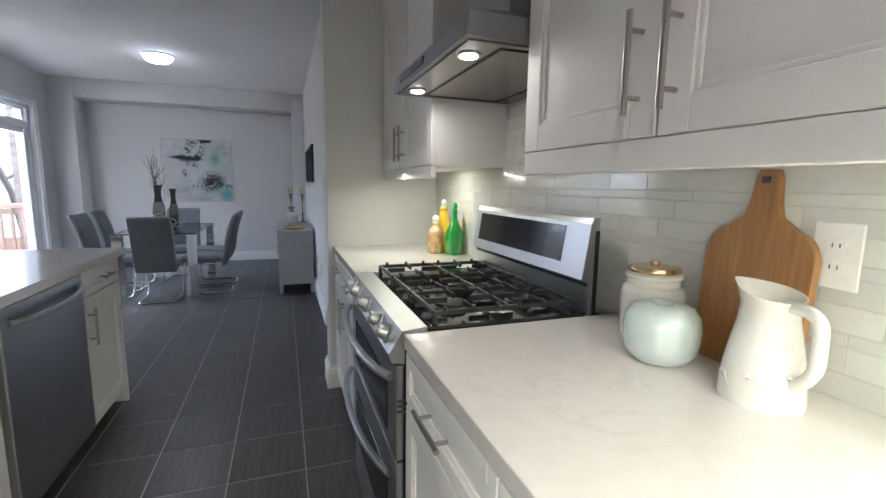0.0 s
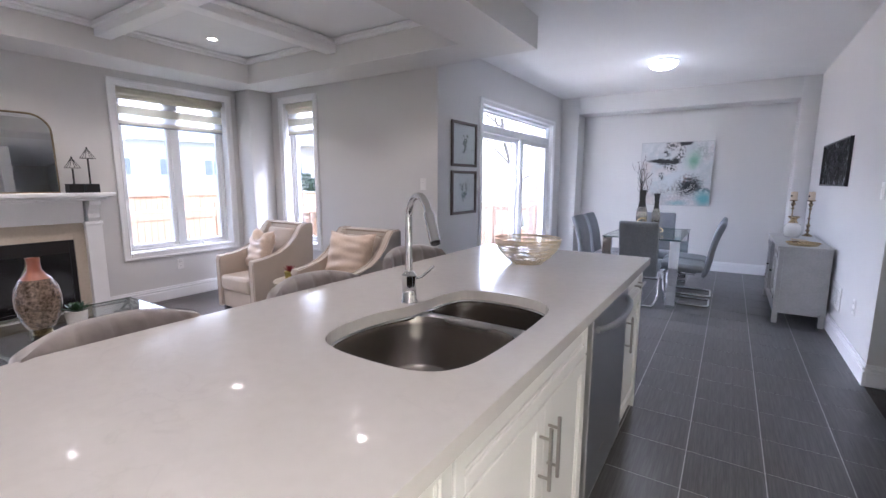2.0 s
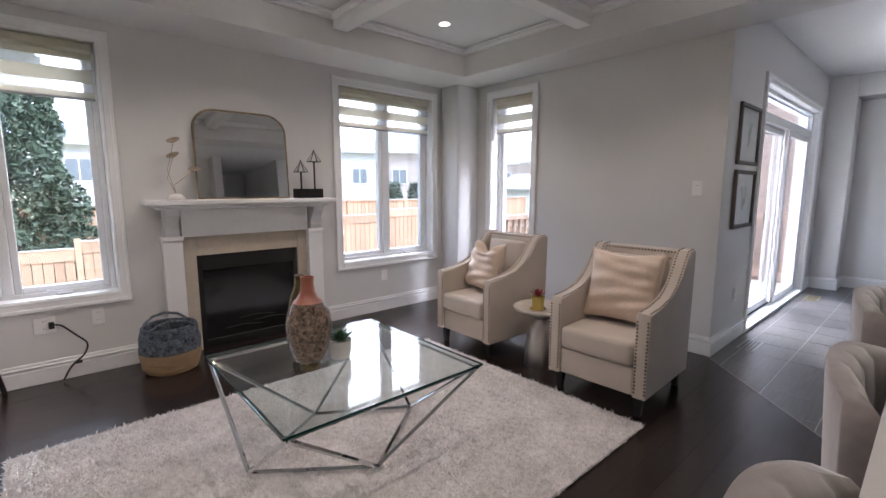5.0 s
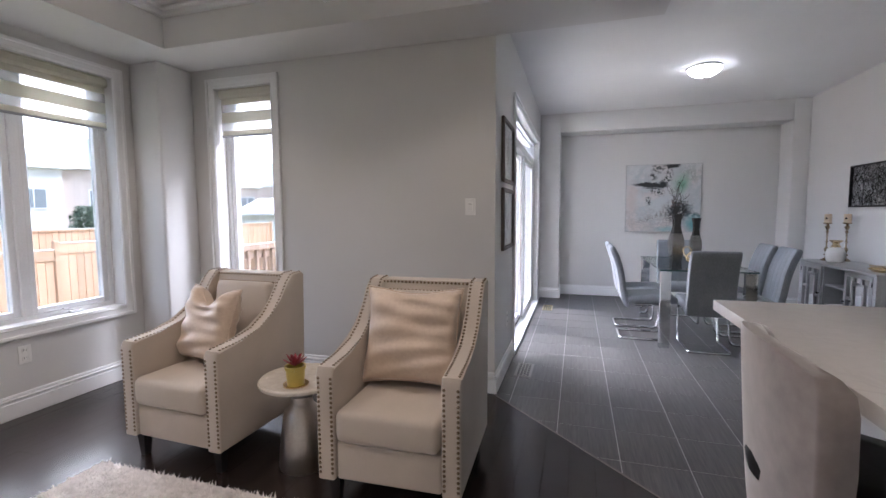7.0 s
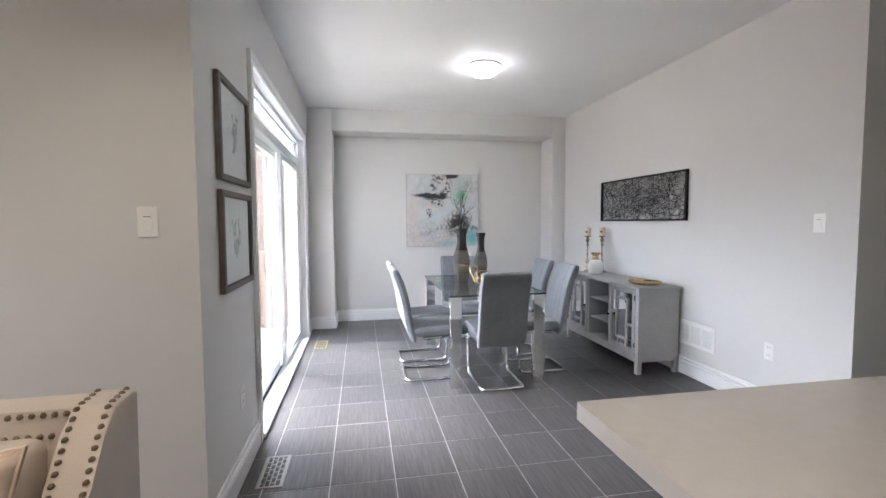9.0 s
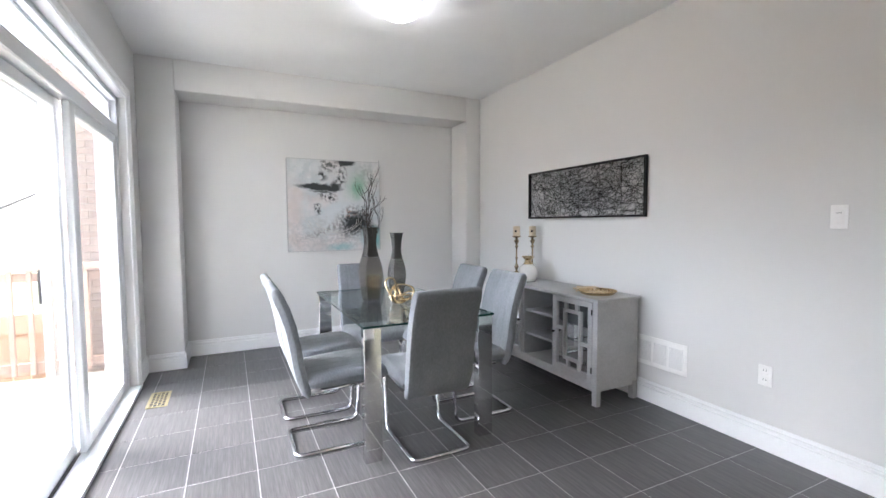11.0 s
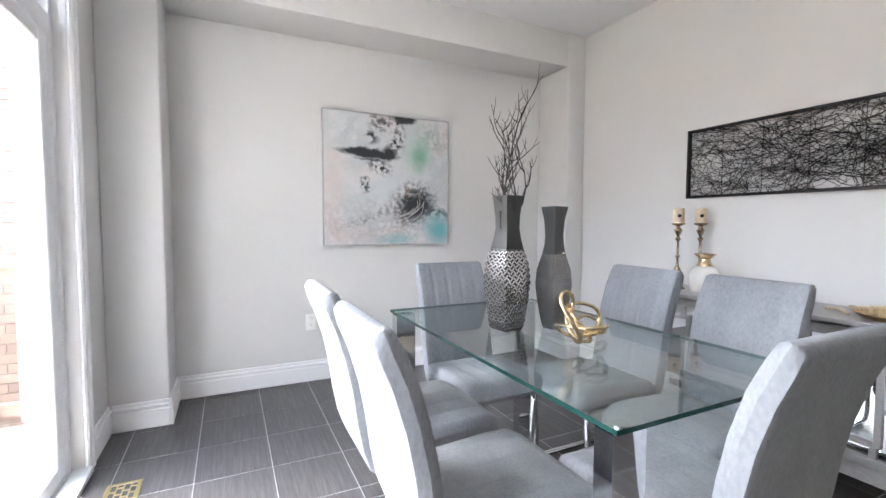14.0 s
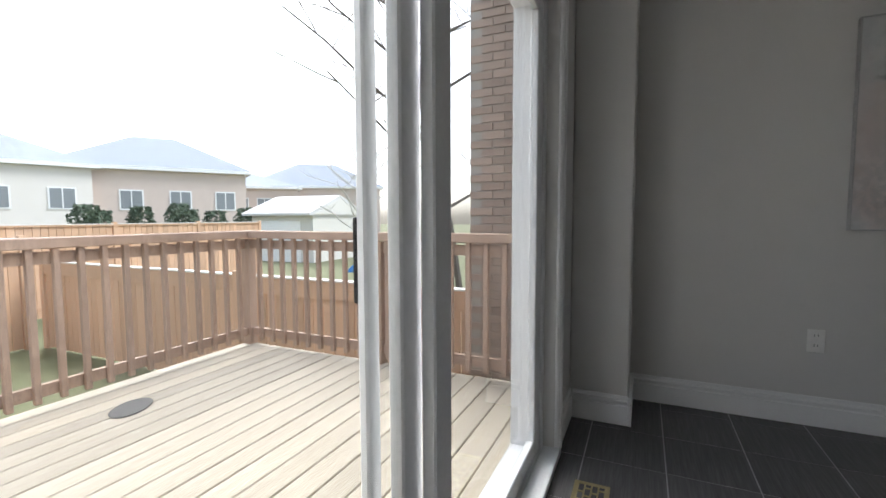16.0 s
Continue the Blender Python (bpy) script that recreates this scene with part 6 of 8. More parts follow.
def throw_pillow(label, loc, rz, rx, sag, seed, w=0.46):
    t = thing("throw_pillow", label, "pillow", loc, rz, "satin throw pillows")
    bm = pillow_mesh(w, w * 0.96, 0.15, 30, 0.10, sag, seed)
    bmesh.ops.transform(bm, matrix=Matrix.Rotation(radians(rx), 4, "X"), verts=bm.verts)
    part("cover", bm, SATIN, t, smooth=80)
    e_ = []
    n = 24
    for k in range(4 * n):
        s_, f = divmod(k, n)
        u = f / n * 2 - 1
        u, v = ((u, -1), (1, u), (-u, 1), (-1, -u))[s_]
        x = u * w / 2 * (1 - 0.10 * (1 - abs(v) ** 2) * abs(u) ** 3)
        z = v * w * 0.48 * (1 - 0.10 * (1 - abs(u) ** 2) * abs(v) ** 3)
        if v > 0:
            z -= sag * w * 0.96 * max(0, 1 - (u * 1.6) ** 2) * v ** 2
        e_.append((x, 0, z + w * 0.48))
    bm = tube(B(), e_, 0.005, 6, closed=True)
    bmesh.ops.transform(bm, matrix=Matrix.Rotation(radians(rx), 4, "X"), verts=bm.verts)
    part("piping", bm, SATIN, t, smooth=60)
    return t


throw_pillow("champagne satin throw pillow with piped edge on an armchair", (-3.275, 2.965, 0.462), 4, -16, 0.02, 1, 0.49)
throw_pillow("champagne satin throw pillow with a karate-chop dent", (-4.52, 2.96, 0.462), -14, -17, 0.24, 2, 0.44)

# drum side table with a small plant
st = thing("side_table", "hammered metal drum side table with a round stone top", "side table", (-3.845, 2.93, 0.0))
TRAV = shader("cream_travertine_top", (0.60, 0.55, 0.48), 0.25, scale=6, grain=40, bump=0.05, second=(0.52, 0.47, 0.40))
part("base", lathe(B(), [(0.118, 0.0), (0.12, 0.008), (0.112, 0.12), (0.098, 0.24), (0.086, 0.29), (0.058, 0.315), (0.052, 0.335), (0.052, 0.36), (0.10, 0.395), (0.165, 0.42), (0.185, 0.432)], (0, 0, 0), 36),
     shader("pewter_metal", (0.52, 0.49, 0.46), 0.33, 1.0, scale=8, grain=70, bump=0.04, second=(0.46, 0.43, 0.40)), st, smooth=40)
part("tabletop", lathe(B(), [(0.188, 0.4325), (0.206, 0.438), (0.208, 0.452), (0.200, 0.460)], (0, 0, 0), 48), TRAV, st, smooth=40)
pp = thing("potted_plant", "small red succulent in a yellow-gold pot on the side table", "plant", (-3.80, 2.82, 0.4602))
part("pot", lathe(B(), [(0.038, 0), (0.040, 0.004), (0.045, 0.082), (0.050, 0.084), (0.050, 0.098), (0.042, 0.098), (0.04, 0.07)], (0, 0, 0), 28), shader("yellow_gold_pot", (0.55, 0.45, 0.12), 0.3, 0.6, scale=9, grain=60, bump=0.05), pp, smooth=40)
part("saucer", lathe(B(), [(0.046, 0.0), (0.058, 0.003), (0.060, 0.010), (0.050, 0.006)], (0, 0, 0), 28), GOLD, pp, smooth=40)


def leaf_rosette(seed, count, length, width, material, z0, spread, name="leaves"):
    rs_ = random.Random(seed)
    bm = B()
    for k in range(count):
        a = k * 2.399
        el = radians(85 - spread * (k / count))
        L = length * (0.55 + 0.45 * k / count) * rs_.uniform(0.85, 1.1)
        d = Vector((math.cos(a) * math.cos(el), math.sin(a) * math.cos(el), math.sin(el)))
        s_ = Vector((-math.sin(a), math.cos(a), 0))
        n_ = d.cross(s_)
        rings_ = []
        for f, wd in ((0, 0.35), (0.35, 1.0), (0.7, 0.75), (0.97, 0.12)):
            c_ = Vector((0, 0, z0)) + d * L * f + Vector((0, 0, 0.01 * f))
            rings_.append([c_ + s_ * width * wd + n_ * 0.001, c_ + n_ * width * 0.35 * wd, c_ - s_ * width * wd + n_ * 0.001, c_ - n_ * width * 0.35 * wd])
        ring_surface(bm, rings_)
    return bm


part("leaves", leaf_rosette(3, 26, 0.075, 0.010, None, 0.095, 70), shader("deep_red_leaf", (0.34, 0.03, 0.045), 0.5, scale=20, grain=60, bump=0.1, second=(0.20, 0.02, 0.03)), pp, smooth=50)

# glass coffee table
ct = thing("coffee_table", "square glass coffee table on a faceted chrome frame", "coffee table", (-3.895, 1.295, 0.0))
hx, hy, zt = 0.515, 0.505, 0.449
part("tabletop", box((-hx, -hy, zt), (hx, hy, zt + 0.012), 0.002), TABLEGLASS, ct).visible_shadow = False
bm = B()
for a, b in (((-hx - 0.001, -hy - 0.001), (hx + 0.001, -hy)), ((-hx - 0.001, hy), (hx + 0.001, hy + 0.001)), ((-hx - 0.001, -hy), (-hx, hy)), ((hx, -hy), (hx + 0.001, hy))):
    bx(bm, (a[0], a[1], zt + 0.0005), (b[0], b[1], zt + 0.0115))
part("glass_edge", bm, GLASSEDGE, ct, "green polished glass edge")
c4 = [(-hx + 0.02, -hy + 0.02, zt - 0.012), (hx - 0.02, -hy + 0.02, zt - 0.012), (hx - 0.02, hy - 0.02, zt - 0.012), (-hx + 0.02, hy - 0.02, zt - 0.012)]
n4 = [(-0.03, -hy + 0.04, 0.036), (hx - 0.19, 0.0, 0.036), (-0.03, hy - 0.04, 0.036), (-hx + 0.19, 0.0, 0.036)]


def bar(bm, p, q, s=0.0085):
    return tube(bm, [p, q], s * 1.25, 4)


for k in range(4):
    bm = bar(bar(B(), c4[k], n4[k]), c4[(k + 1) % 4], n4[k])
    part("leg_frame", bm, CHROME, ct)
bm = B()
for k in range(4):
    bar(bm, n4[k], n4[(k + 1) % 4])
part("floor_frame", bm, CHROME, ct)
bm = B()
for k in range(4):
    bar(bm, c4[k], c4[(k + 1) % 4], 0.007)
part("top_frame", bm, CHROME, ct)
for p in c4:
    part("glass_pad", lathe(B(), [(0.012, 0), (0.012, 0.012)], p, 12), CHROME, ct)
TERRA = shader("terracotta_neck_glaze", (0.30, 0.10, 0.055), 0.35, scale=8, grain=60, bump=0.1, coat=0.5)
PEARL = shader("bronze_mosaic_vase", (0.34, 0.24, 0.17), 0.16, 0.35, scale=38, grain=75, bump=0.9, depth=0.005, second=(0.07, 0.045, 0.03), amount=0.55, coat=0.8)
BRASSV = shader("dark_brass_vase", (0.22, 0.17, 0.09), 0.25, 1.0, scale=12, grain=50, bump=0.1)
cv = thing("vase", "tall bronze mosaic vase with a terracotta neck on glass", "vase", (-3.895, 1.135, 0.4612), group="coffee table vases")
part("vase_body", lathe(B(), [(0.046, 0.0305), (0.070, 0.05), (0.092, 0.10), (0.106, 0.17), (0.108, 0.22), (0.098, 0.28), (0.072, 0.33)], (0, 0, 0), 40), PEARL, cv, smooth=60)
part("vase_neck", lathe(B(), [(0.072, 0.3302), (0.050, 0.352), (0.034, 0.38), (0.029, 0.42), (0.032, 0.45), (0.026, 0.45), (0.02, 0.38)], (0, 0, 0), 32), TERRA, cv, smooth=60)
part("vase_foot", lathe(B(), [(0.046, 0), (0.048, 0.004), (0.046, 0.03)], (0, 0, 0), 32), BRASSV, cv, "dark brass foot", smooth=60)
cv2 = thing("vase", "slim dark brass vase with looping relief on glass", "vase", (-4.035, 1.155, 0.4612), group="coffee table vases")
part("vase_body", lathe(B(), [(0.045, 0), (0.048, 0.03), (0.05, 0.045), (0.035, 0.06), (0.058, 0.14), (0.062, 0.24), (0.045, 0.33), (0.024, 0.38), (0.020, 0.425), (0.024, 0.435), (0.018, 0.435)], (0, 0, 0), 32), BRASSV, cv2, smooth=60)
cp = thing("potted_plant", "green succulent in a ribbed white pot on the coffee table", "plant", (-3.93, 1.315, 0.4612), 0)
bm = B()
ring_surface(bm, [[((r_ + (0.0015 if k % 2 else 0)) * math.cos(k * math.pi / 20), (r_ + (0.0015 if k % 2 else 0)) * math.sin(k * math.pi / 20), z_) for k in range(40)] for r_, z_ in ((0.045, 0), (0.05, 0.004), (0.058, 0.09), (0.054, 0.092), (0.05, 0.08))])
part("pot", bm, OFFW, cp, smooth=40)
GREENL = shader("dark_green_leaf", (0.045, 0.11, 0.04), 0.45, scale=12, grain=40, bump=0.15, second=(0.02, 0.06, 0.025))
part("leaves", leaf_rosette(8, 44, 0.085, 0.013, GREENL, 0.082, 80), GREENL, cp, smooth=50)

# tripod lamp whose leg shows
tl = thing("tripod_stand", "black metal tripod stand on the dark floor", "tripod", (-5.63, -0.20, 0.0))
for a in (28, 148, 268):
    c_, s_ = math.cos(radians(a)), math.sin(radians(a))
    part("leg", tube(B(), [(0.04 * c_, 0.04 * s_, 0.86), (0.26 * c_, 0.26 * s_, 0.0)], 0.014, 8), BLACKM, tl, smooth=60)
part("hub", lathe(B(), [(0.05, 0.84), (0.055, 0.86), (0.05, 0.885)], (0, 0, 0), 16), BLACKM, tl)


# recessed lamps
def pot_light(x, y, z, power=3.2, tint=(1, 0.82, 0.62)):
    t = thing("recessed_light", "small white recessed ceiling light switched on", "ceiling light", (x, y, z), 0, "recessed ceiling lights")
    part("trim_ring", lathe(B(), [(0.055, -0.001), (0.052, -0.006), (0.040, -0.007), (0.038, -0.001)], (0, 0, 0), 28), TRIM, t, smooth=40)
    part("lens", lathe(B(), [(0.038, -0.002), (0.038, -0.004)], (0, 0, 0), 24), LENS, t)
    lamp("recessed_lamp", "SPOT", (x, y, z - 0.012), power, tint, 0.03, (x, y, 0), spot=125)


LENS = glow("warm_lamp_lens", (1.0, 0.86, 0.66), 4)
for x in (-4.93, -3.08):
    for y in (2.93, 1.47, 0.05):
        pot_light(x, y, H - 0.0005)
# an assumed pair over the kitchen aisle, never in view, added to brighten the kitchen
for y in (-0.35, -1.05):
    pot_light(-0.25, y, H - 0.0005, 5, (1, 0.84, 0.66))
# ---- dining room ----
DT = 0.745
TXA, TXB, TYA, TYB = -1.765, -0.965, 5.560, 6.920
tb = thing("dining_table", "rectangular clear glass dining table with chrome slab legs", "table")
part("tabletop", box((TXA, TYA, DT - 0.012), (TXB, TYB, DT), 0.002), TABLEGLASS, tb).visible_shadow = False
bm = B()
bx(bm, (TXA - 0.001, TYA - 0.001, DT - 0.0115), (TXB + 0.001, TYA, DT - 0.0005))
bx(bm, (TXA - 0.001, TYB, DT - 0.0115), (TXB + 0.001, TYB + 0.001, DT - 0.0005))
bx(bm, (TXA - 0.001, TYA, DT - 0.0115), (TXA, TYB, DT - 0.0005))
bx(bm, (TXB, TYA, DT - 0.0115), (TXB + 0.001, TYB, DT - 0.0005))
part("glass_edge", bm, GLASSEDGE, tb, "dark green polished glass edge")
for x, sx in ((TXA + 0.005, 1), (TXB - 0.005, -1)):
    for y, sy in ((TYA + 0.012, 1), (TYB - 0.012, -1)):
        x0, x1 = sorted((x, x + sx * 0.095))
        ya_, yb_ = sorted((y, y + sy * 0.055))
        leg = part("leg", box((x0, ya_, 0.0), (x1, yb_, DT - 0.0165), 0.002), CHROME, tb, "mirror chrome slab leg")
        part("glass_pad", lathe(B(), [(0.016, 0), (0.016, 0.004)], ((x0 + x1) / 2, (ya_ + yb_) / 2, DT - 0.0165), 16), CHROME, leg)
bm = B()
bx(bm, (TXA + 0.03, TYA + 0.068, DT - 0.06), (TXA + 0.05, TYB - 0.068, DT - 0.035))
bx(bm, (TXB - 0.05, TYA + 0.068, DT - 0.06), (TXB - 0.03, TYB - 0.068, DT - 0.035))


def slab_sweep(path, width, thick, round_=0.018, seg=4, channels=0, depth=0.006, shrink=None):
    """An upholstered slab: the path (y, z) is its middle line; it is wide along x and thick across the path. channels: sewn grooves on its face."""
    bm = B()
    P = [Vector((0, y, z)) for y, z in path]
    rings = []
    for i, p in enumerate(P):
        d = (P[min(i + 1, len(P) - 1)] - P[max(i - 1, 0)]).normalized()
        nrm = Vector((0, -d.z, d.y))
        f = shrink[i] if shrink else 1.0
        th, w = thick * f, width / 2 - (1 - f) * 0.02
        ring = []
        m = 40
        for k in range(m + 1):
            u = k / m * 2 - 1
            e = max(0, (abs(u) - (1 - round_ / w)) / (round_ / w))
            off = math.sqrt(max(0, 1 - e * e))
            g = 0
            if channels:
                g = -depth if min(abs((u * 0.5 + 0.5) - j / (channels + 1)) for j in range(1, channels + 1)) < 0.012 else 0
            ring.append(p + Vector((u * w, 0, 0)) + nrm * (th / 2 * off + g))
        for k in range(m, -1, -1):
            u = k / m * 2 - 1
            e = max(0, (abs(u) - (1 - round_ / w)) / (round_ / w))
            off = math.sqrt(max(0, 1 - e * e))
            ring.append(p + Vector((u * w * 0.9995, 0, 0)) - nrm * (th / 2 * off + 0.0005))
        rings.append(ring)
    ring_surface(bm, rings)
    return bm


def dining_chair():
    """Faces +y; the bar under its back lies at y = 0."""
    t = thing("dining_chair", "grey chenille cantilever dining chair with chrome tube base", "chair", group="dining chairs")
    ctrl = [(0.075, 0.335), (0.060, 0.36), (0.040, 0.43), (0.022, 0.52), (0.008, 0.62), (-0.012, 0.72), (-0.042, 0.82), (-0.072, 0.89), (-0.086, 0.925), (-0.090, 0.938)]
    bm = slab_sweep(ctrl[::-1], 0.405, 0.062, channels=4, shrink=[0.35, 0.8, 0.95, 1, 1, 1, 1, 1, 0.8, 0.4], depth=0.0035)
    part("backrest", bm, CHAIRFAB, t, smooth=50)
    ctrl = [(0.075, 0.405), (0.10, 0.415), (0.18, 0.418), (0.28, 0.424), (0.38, 0.430), (0.455, 0.428), (0.495, 0.412), (0.512, 0.395)]
    bm = slab_sweep(ctrl, 0.42, 0.085, 0.03, channels=4, shrink=[0.6, 0.9, 1, 1, 1, 1, 0.85, 0.5], depth=0.004)
    part("seat", bm, CHAIRFAB, t, smooth=50)
    for s in (-1, 1):
        x = s * 0.175
        pts = rounded([(s * 0.02, 0.0, 0.0135), (x, 0.0, 0.0135), (x, 0.43, 0.0135), (x, 0.455, 0.375), (x, 0.14, 0.36)], 0.05, 5)
        part("base_tube", tube(B(), pts, 0.0125, 8), CHROME, t, smooth=60)
    part("rear_bar", tube(B(), [(-0.0205, 0, 0.0135), (0.0205, 0, 0.0135)], 0.0124, 8), CHROME, t, smooth=60)
    part("cross_bar", tube(B(), [(-0.162, 0.16, 0.360), (0.162, 0.16, 0.360)], 0.008, 8), CHROME, t, smooth=60)
    return t


c0 = dining_chair()
c0.matrix_basis = pose(-1.358, 5.462, 0, 0, 0, 0)
for x, y, a in ((-1.36, 7.03, 180), (-2.085, 5.965, -90), (-2.085, 6.478, -90), (-0.672, 5.965, 90), (-0.672, 6.475, 90)):
    copy_thing(c0, pose(x, y, 0, 0, 0, a))


# vases on the table
def square_vase(label, loc, turn, prof, upper_from, low_mat, top_mat, seed):
    t = thing("vase", label, "vase", loc, turn, "table vases")

    def block(pr):
        rings = [[(i * r, j * r, z) for i, j in ((-1, -1), (0, -1.02), (1, -1), (1.02, 0), (1, 1), (0, 1.02), (-1, 1), (-1.02, 0))] for r, z in pr]
        return _rings(rings)
    part("vase_body", block([p for p in prof if p[1] <= upper_from + 1e-6]), low_mat, t, smooth=30)
    part("vase_neck", block([(r, z + 0.0004) for r, z in prof if z >= upper_from - 1e-6]), top_mat, t, smooth=30)
    return t


CHIP = shader("bright_silver_chip", (0.62, 0.61, 0.60), 0.2, 1.0, scale=30, grain=80, bump=0.15)
SILVERED = shader("dark_mosaic_bed", (0.07, 0.068, 0.065), 0.4, 0.5, scale=20, grain=60, bump=0.3, second=(0.03, 0.03, 0.03), amount=0.9)
GUN = shader("gunmetal_lacquer", (0.10, 0.10, 0.095), 0.27, 0.5, scale=8, grain=60, bump=0.0, rough_vary=0.01)
GREYV = shader("grey_beaded_glaze", (0.38, 0.37, 0.35), 0.24, 0.8, scale=12, grain=90, bump=0.2, second=(0.2, 0.195, 0.185))
prof = [(0.046, 0.0), (0.052, 0.03), (0.063, 0.13), (0.067, 0.19), (0.062, 0.25), (0.048, 0.31), (0.040, 0.35), (0.035, 0.39), (0.037, 0.44), (0.043, 0.50), (0.044, 0.512)]
v1 = square_vase("tall square vase with silver mosaic body and dark neck", (-1.485, 6.365, DT + 0.0005), 9, prof, 0.31, SILVERED, GUN, 1)
bm = B()


def face_width(z, pr):
    for (r0, z0), (r1, z1) in zip(pr, pr[1:]):
        if z0 <= z <= z1:
            return r0 + (r1 - r0) * (z - z0) / (z1 - z0)
    return pr[-1][0]


for side in range(4):
    m = Matrix.Rotation(side * math.pi / 2, 4, "Z")
    for r_ in range(24):
        z = 0.008 + r_ * 0.0124
        wdt = face_width(z + 0.006, prof)
        for k in range(8):
            u = (k - 3.5 + (0.25 if r_ % 2 else -0.25)) * wdt * 0.25
            slope = (face_width(min(z + 0.02, 0.5), prof) - face_width(z, prof)) / 0.02
            tw = Matrix.Translation((u, -wdt * (1.0 + 0.02 * (1 - (u / wdt) ** 2)) - 0.001, z + 0.006)) @ Matrix.Rotation(math.atan(slope), 4, "X") @ Matrix.Rotation(radians(42 if (k + r_) % 2 else -42), 4, "Y")
            bx(bm, (-wdt * 0.135, -0.0012, -0.0034), (wdt * 0.135, 0.0018, 0.0034), m=m @ tw)
o = part("mosaic", bm, CHIP, v1, "small raised silver chips")
o["kind"] = "stuff"
prof2 = [(0.034, 0.0), (0.042, 0.03), (0.056, 0.11), (0.063, 0.17), (0.058, 0.23), (0.040, 0.29), (0.033, 0.325), (0.031, 0.36), (0.035, 0.42), (0.044, 0.462), (0.046, 0.472)]
v2 = square_vase("slender square grey vase with a dark flared neck", (-1.312, 6.30, DT + 0.0005), 6, prof2, 0.29, GREYV, GUN, 2)
bm = B()
for side in range(4):
    m = Matrix.Rotation(side * math.pi / 2, 4, "Z")
    for r_ in range(26):
        z = 0.01 + r_ * 0.0108
        wdt = face_width(z, prof2)
        bx(bm, (-wdt * 0.96, -wdt - 0.0010, z), (wdt * 0.96, -wdt + 0.002, z + 0.005), 0.001, m=m)
o = part("ribbing", bm, GREYV, v2, "fine horizontal ribs")
o["kind"] = "stuff"
br = thing("twig_arrangement", "dark curly bare twigs standing in the silver vase", "branches", (-1.485, 6.365, DT + 0.42))
rs = random.Random(21)
bm = B()
TWIG = shader("dark_twig_bark", (0.035, 0.028, 0.025), 0.8, scale=30, grain=150, bump=0.4)


def twig(p, d, L, r, depth):
    pts = [p]
    n_ = 8 if depth == 0 else 5
    for i in range(n_):
        d = (d + Vector((rs.uniform(-.42, .42), rs.uniform(-.42, .42), rs.uniform(-.02, .40)))).normalized()
        pts.append(pts[-1] + d * L / n_)
    tube(bm, pts, r, 5, taper=0.35)
    if depth < 2:
        for i in range(2, len(pts) - 1):
            if rs.random() < (0.95 if depth == 0 else 0.55):
                a = rs.uniform(0, 6.28)
                s_ = Vector((math.cos(a), math.sin(a), rs.uniform(0.4, 1.1))).normalized()
                twig(pts[i], s_, L * rs.uniform(0.22, 0.42), r * 0.6, depth + 1)


for dx, dy, L in ((0.03, 0.02, 0.58), (0.09, 0.04, 0.50), (0.0, -0.04, 0.50), (0.08, -0.02, 0.42), (-0.22, -0.06, 0.32), (-0.26, -0.02, 0.26), (0.03, 0.0, 0.56)):
    twig(Vector((dx * 0.06, dy * 0.06, -0.1)), Vector((dx, dy, 0.75)).normalized(), L * 0.80 + 0.1, 0.0052, 0)
part("branch", bm, TWIG, br)
br.scale = (0.68, 0.68, 0.98)
kn = thing("knot_sculpture", "polished gold ribbon knot sculpture on the glass table", "sculpture", (-1.375, 6.09, DT + 0.0005), 20)
for rx, ry, rz, sx_, sy_, off in ((78, 0, 25, 0.034, 0.068, (-0.035, 0.0, 0.078)), (62, 25, -20, 0.048, 0.040, (0.028, 0.0, 0.066)), (14, -8, 10, 0.058, 0.036, (0.060, 0.005, 0.030)),
                                  (22, 20, 75, 0.062, 0.044, (-0.008, -0.01, 0.036)), (50, -35, 50, 0.060, 0.040, (0.0, 0.01, 0.052))):
    M = Matrix.Translation(off) @ Euler((radians(rx), radians(ry), radians(rz))).to_matrix().to_4x4()
    pts = [M @ Vector((sx_ * math.cos(a), sy_ * math.sin(a), 0.010 * math.sin(2 * a))) for a in np.linspace(0, 2 * math.pi, 29)[:-1]]
    lo = min(p.z for p in pts)
    if lo < 0.006:
        pts = [p + Vector((0, 0, 0.006 - lo)) for p in pts]
    part("loop", tube(B(), pts, 0.0048, 7, closed=True), GOLD, kn, smooth=60)

kn.scale = (1.55, 1.55, 1.25)
v1.scale = (0.92, 0.92, 1.0)
v2.scale = (0.78, 0.78, 1.0)

# buffet
BX0, BX1, BY0, BY1, BZ = -0.125, 0.278, 5.575, 6.90, 0.755
bf = thing("sideboard", "grey painted sideboard with fretwork mirror doors and open shelves", "sideboard")
part("top", box((BX0 - 0.015, BY0 - 0.018, BZ - 0.022), (BX1, BY1 + 0.018, BZ), 0.004, 2), BUFFETGREY, bf)
zb = 0.135
part("side", box((BX0 + 0.012, BY0, zb), (BX1 - 0.005, BY0 + 0.02, BZ - 0.0225)), BUFFETGREY, bf)
part("side", box((BX0 + 0.012, BY1 - 0.02, zb), (BX1 - 0.005, BY1, BZ - 0.0225)), BUFFETGREY, bf)
part("back", box((BX1 - 0.015, BY0 + 0.021, zb), (BX1 - 0.006, BY1 - 0.021, BZ - 0.0225)), BUFFETGREY, bf)
part("bottom", box((BX0 + 0.012, BY0 + 0.0205, zb), (BX1 - 0.016, BY1 - 0.0205, zb + 0.02)), BUFFETGREY, bf)
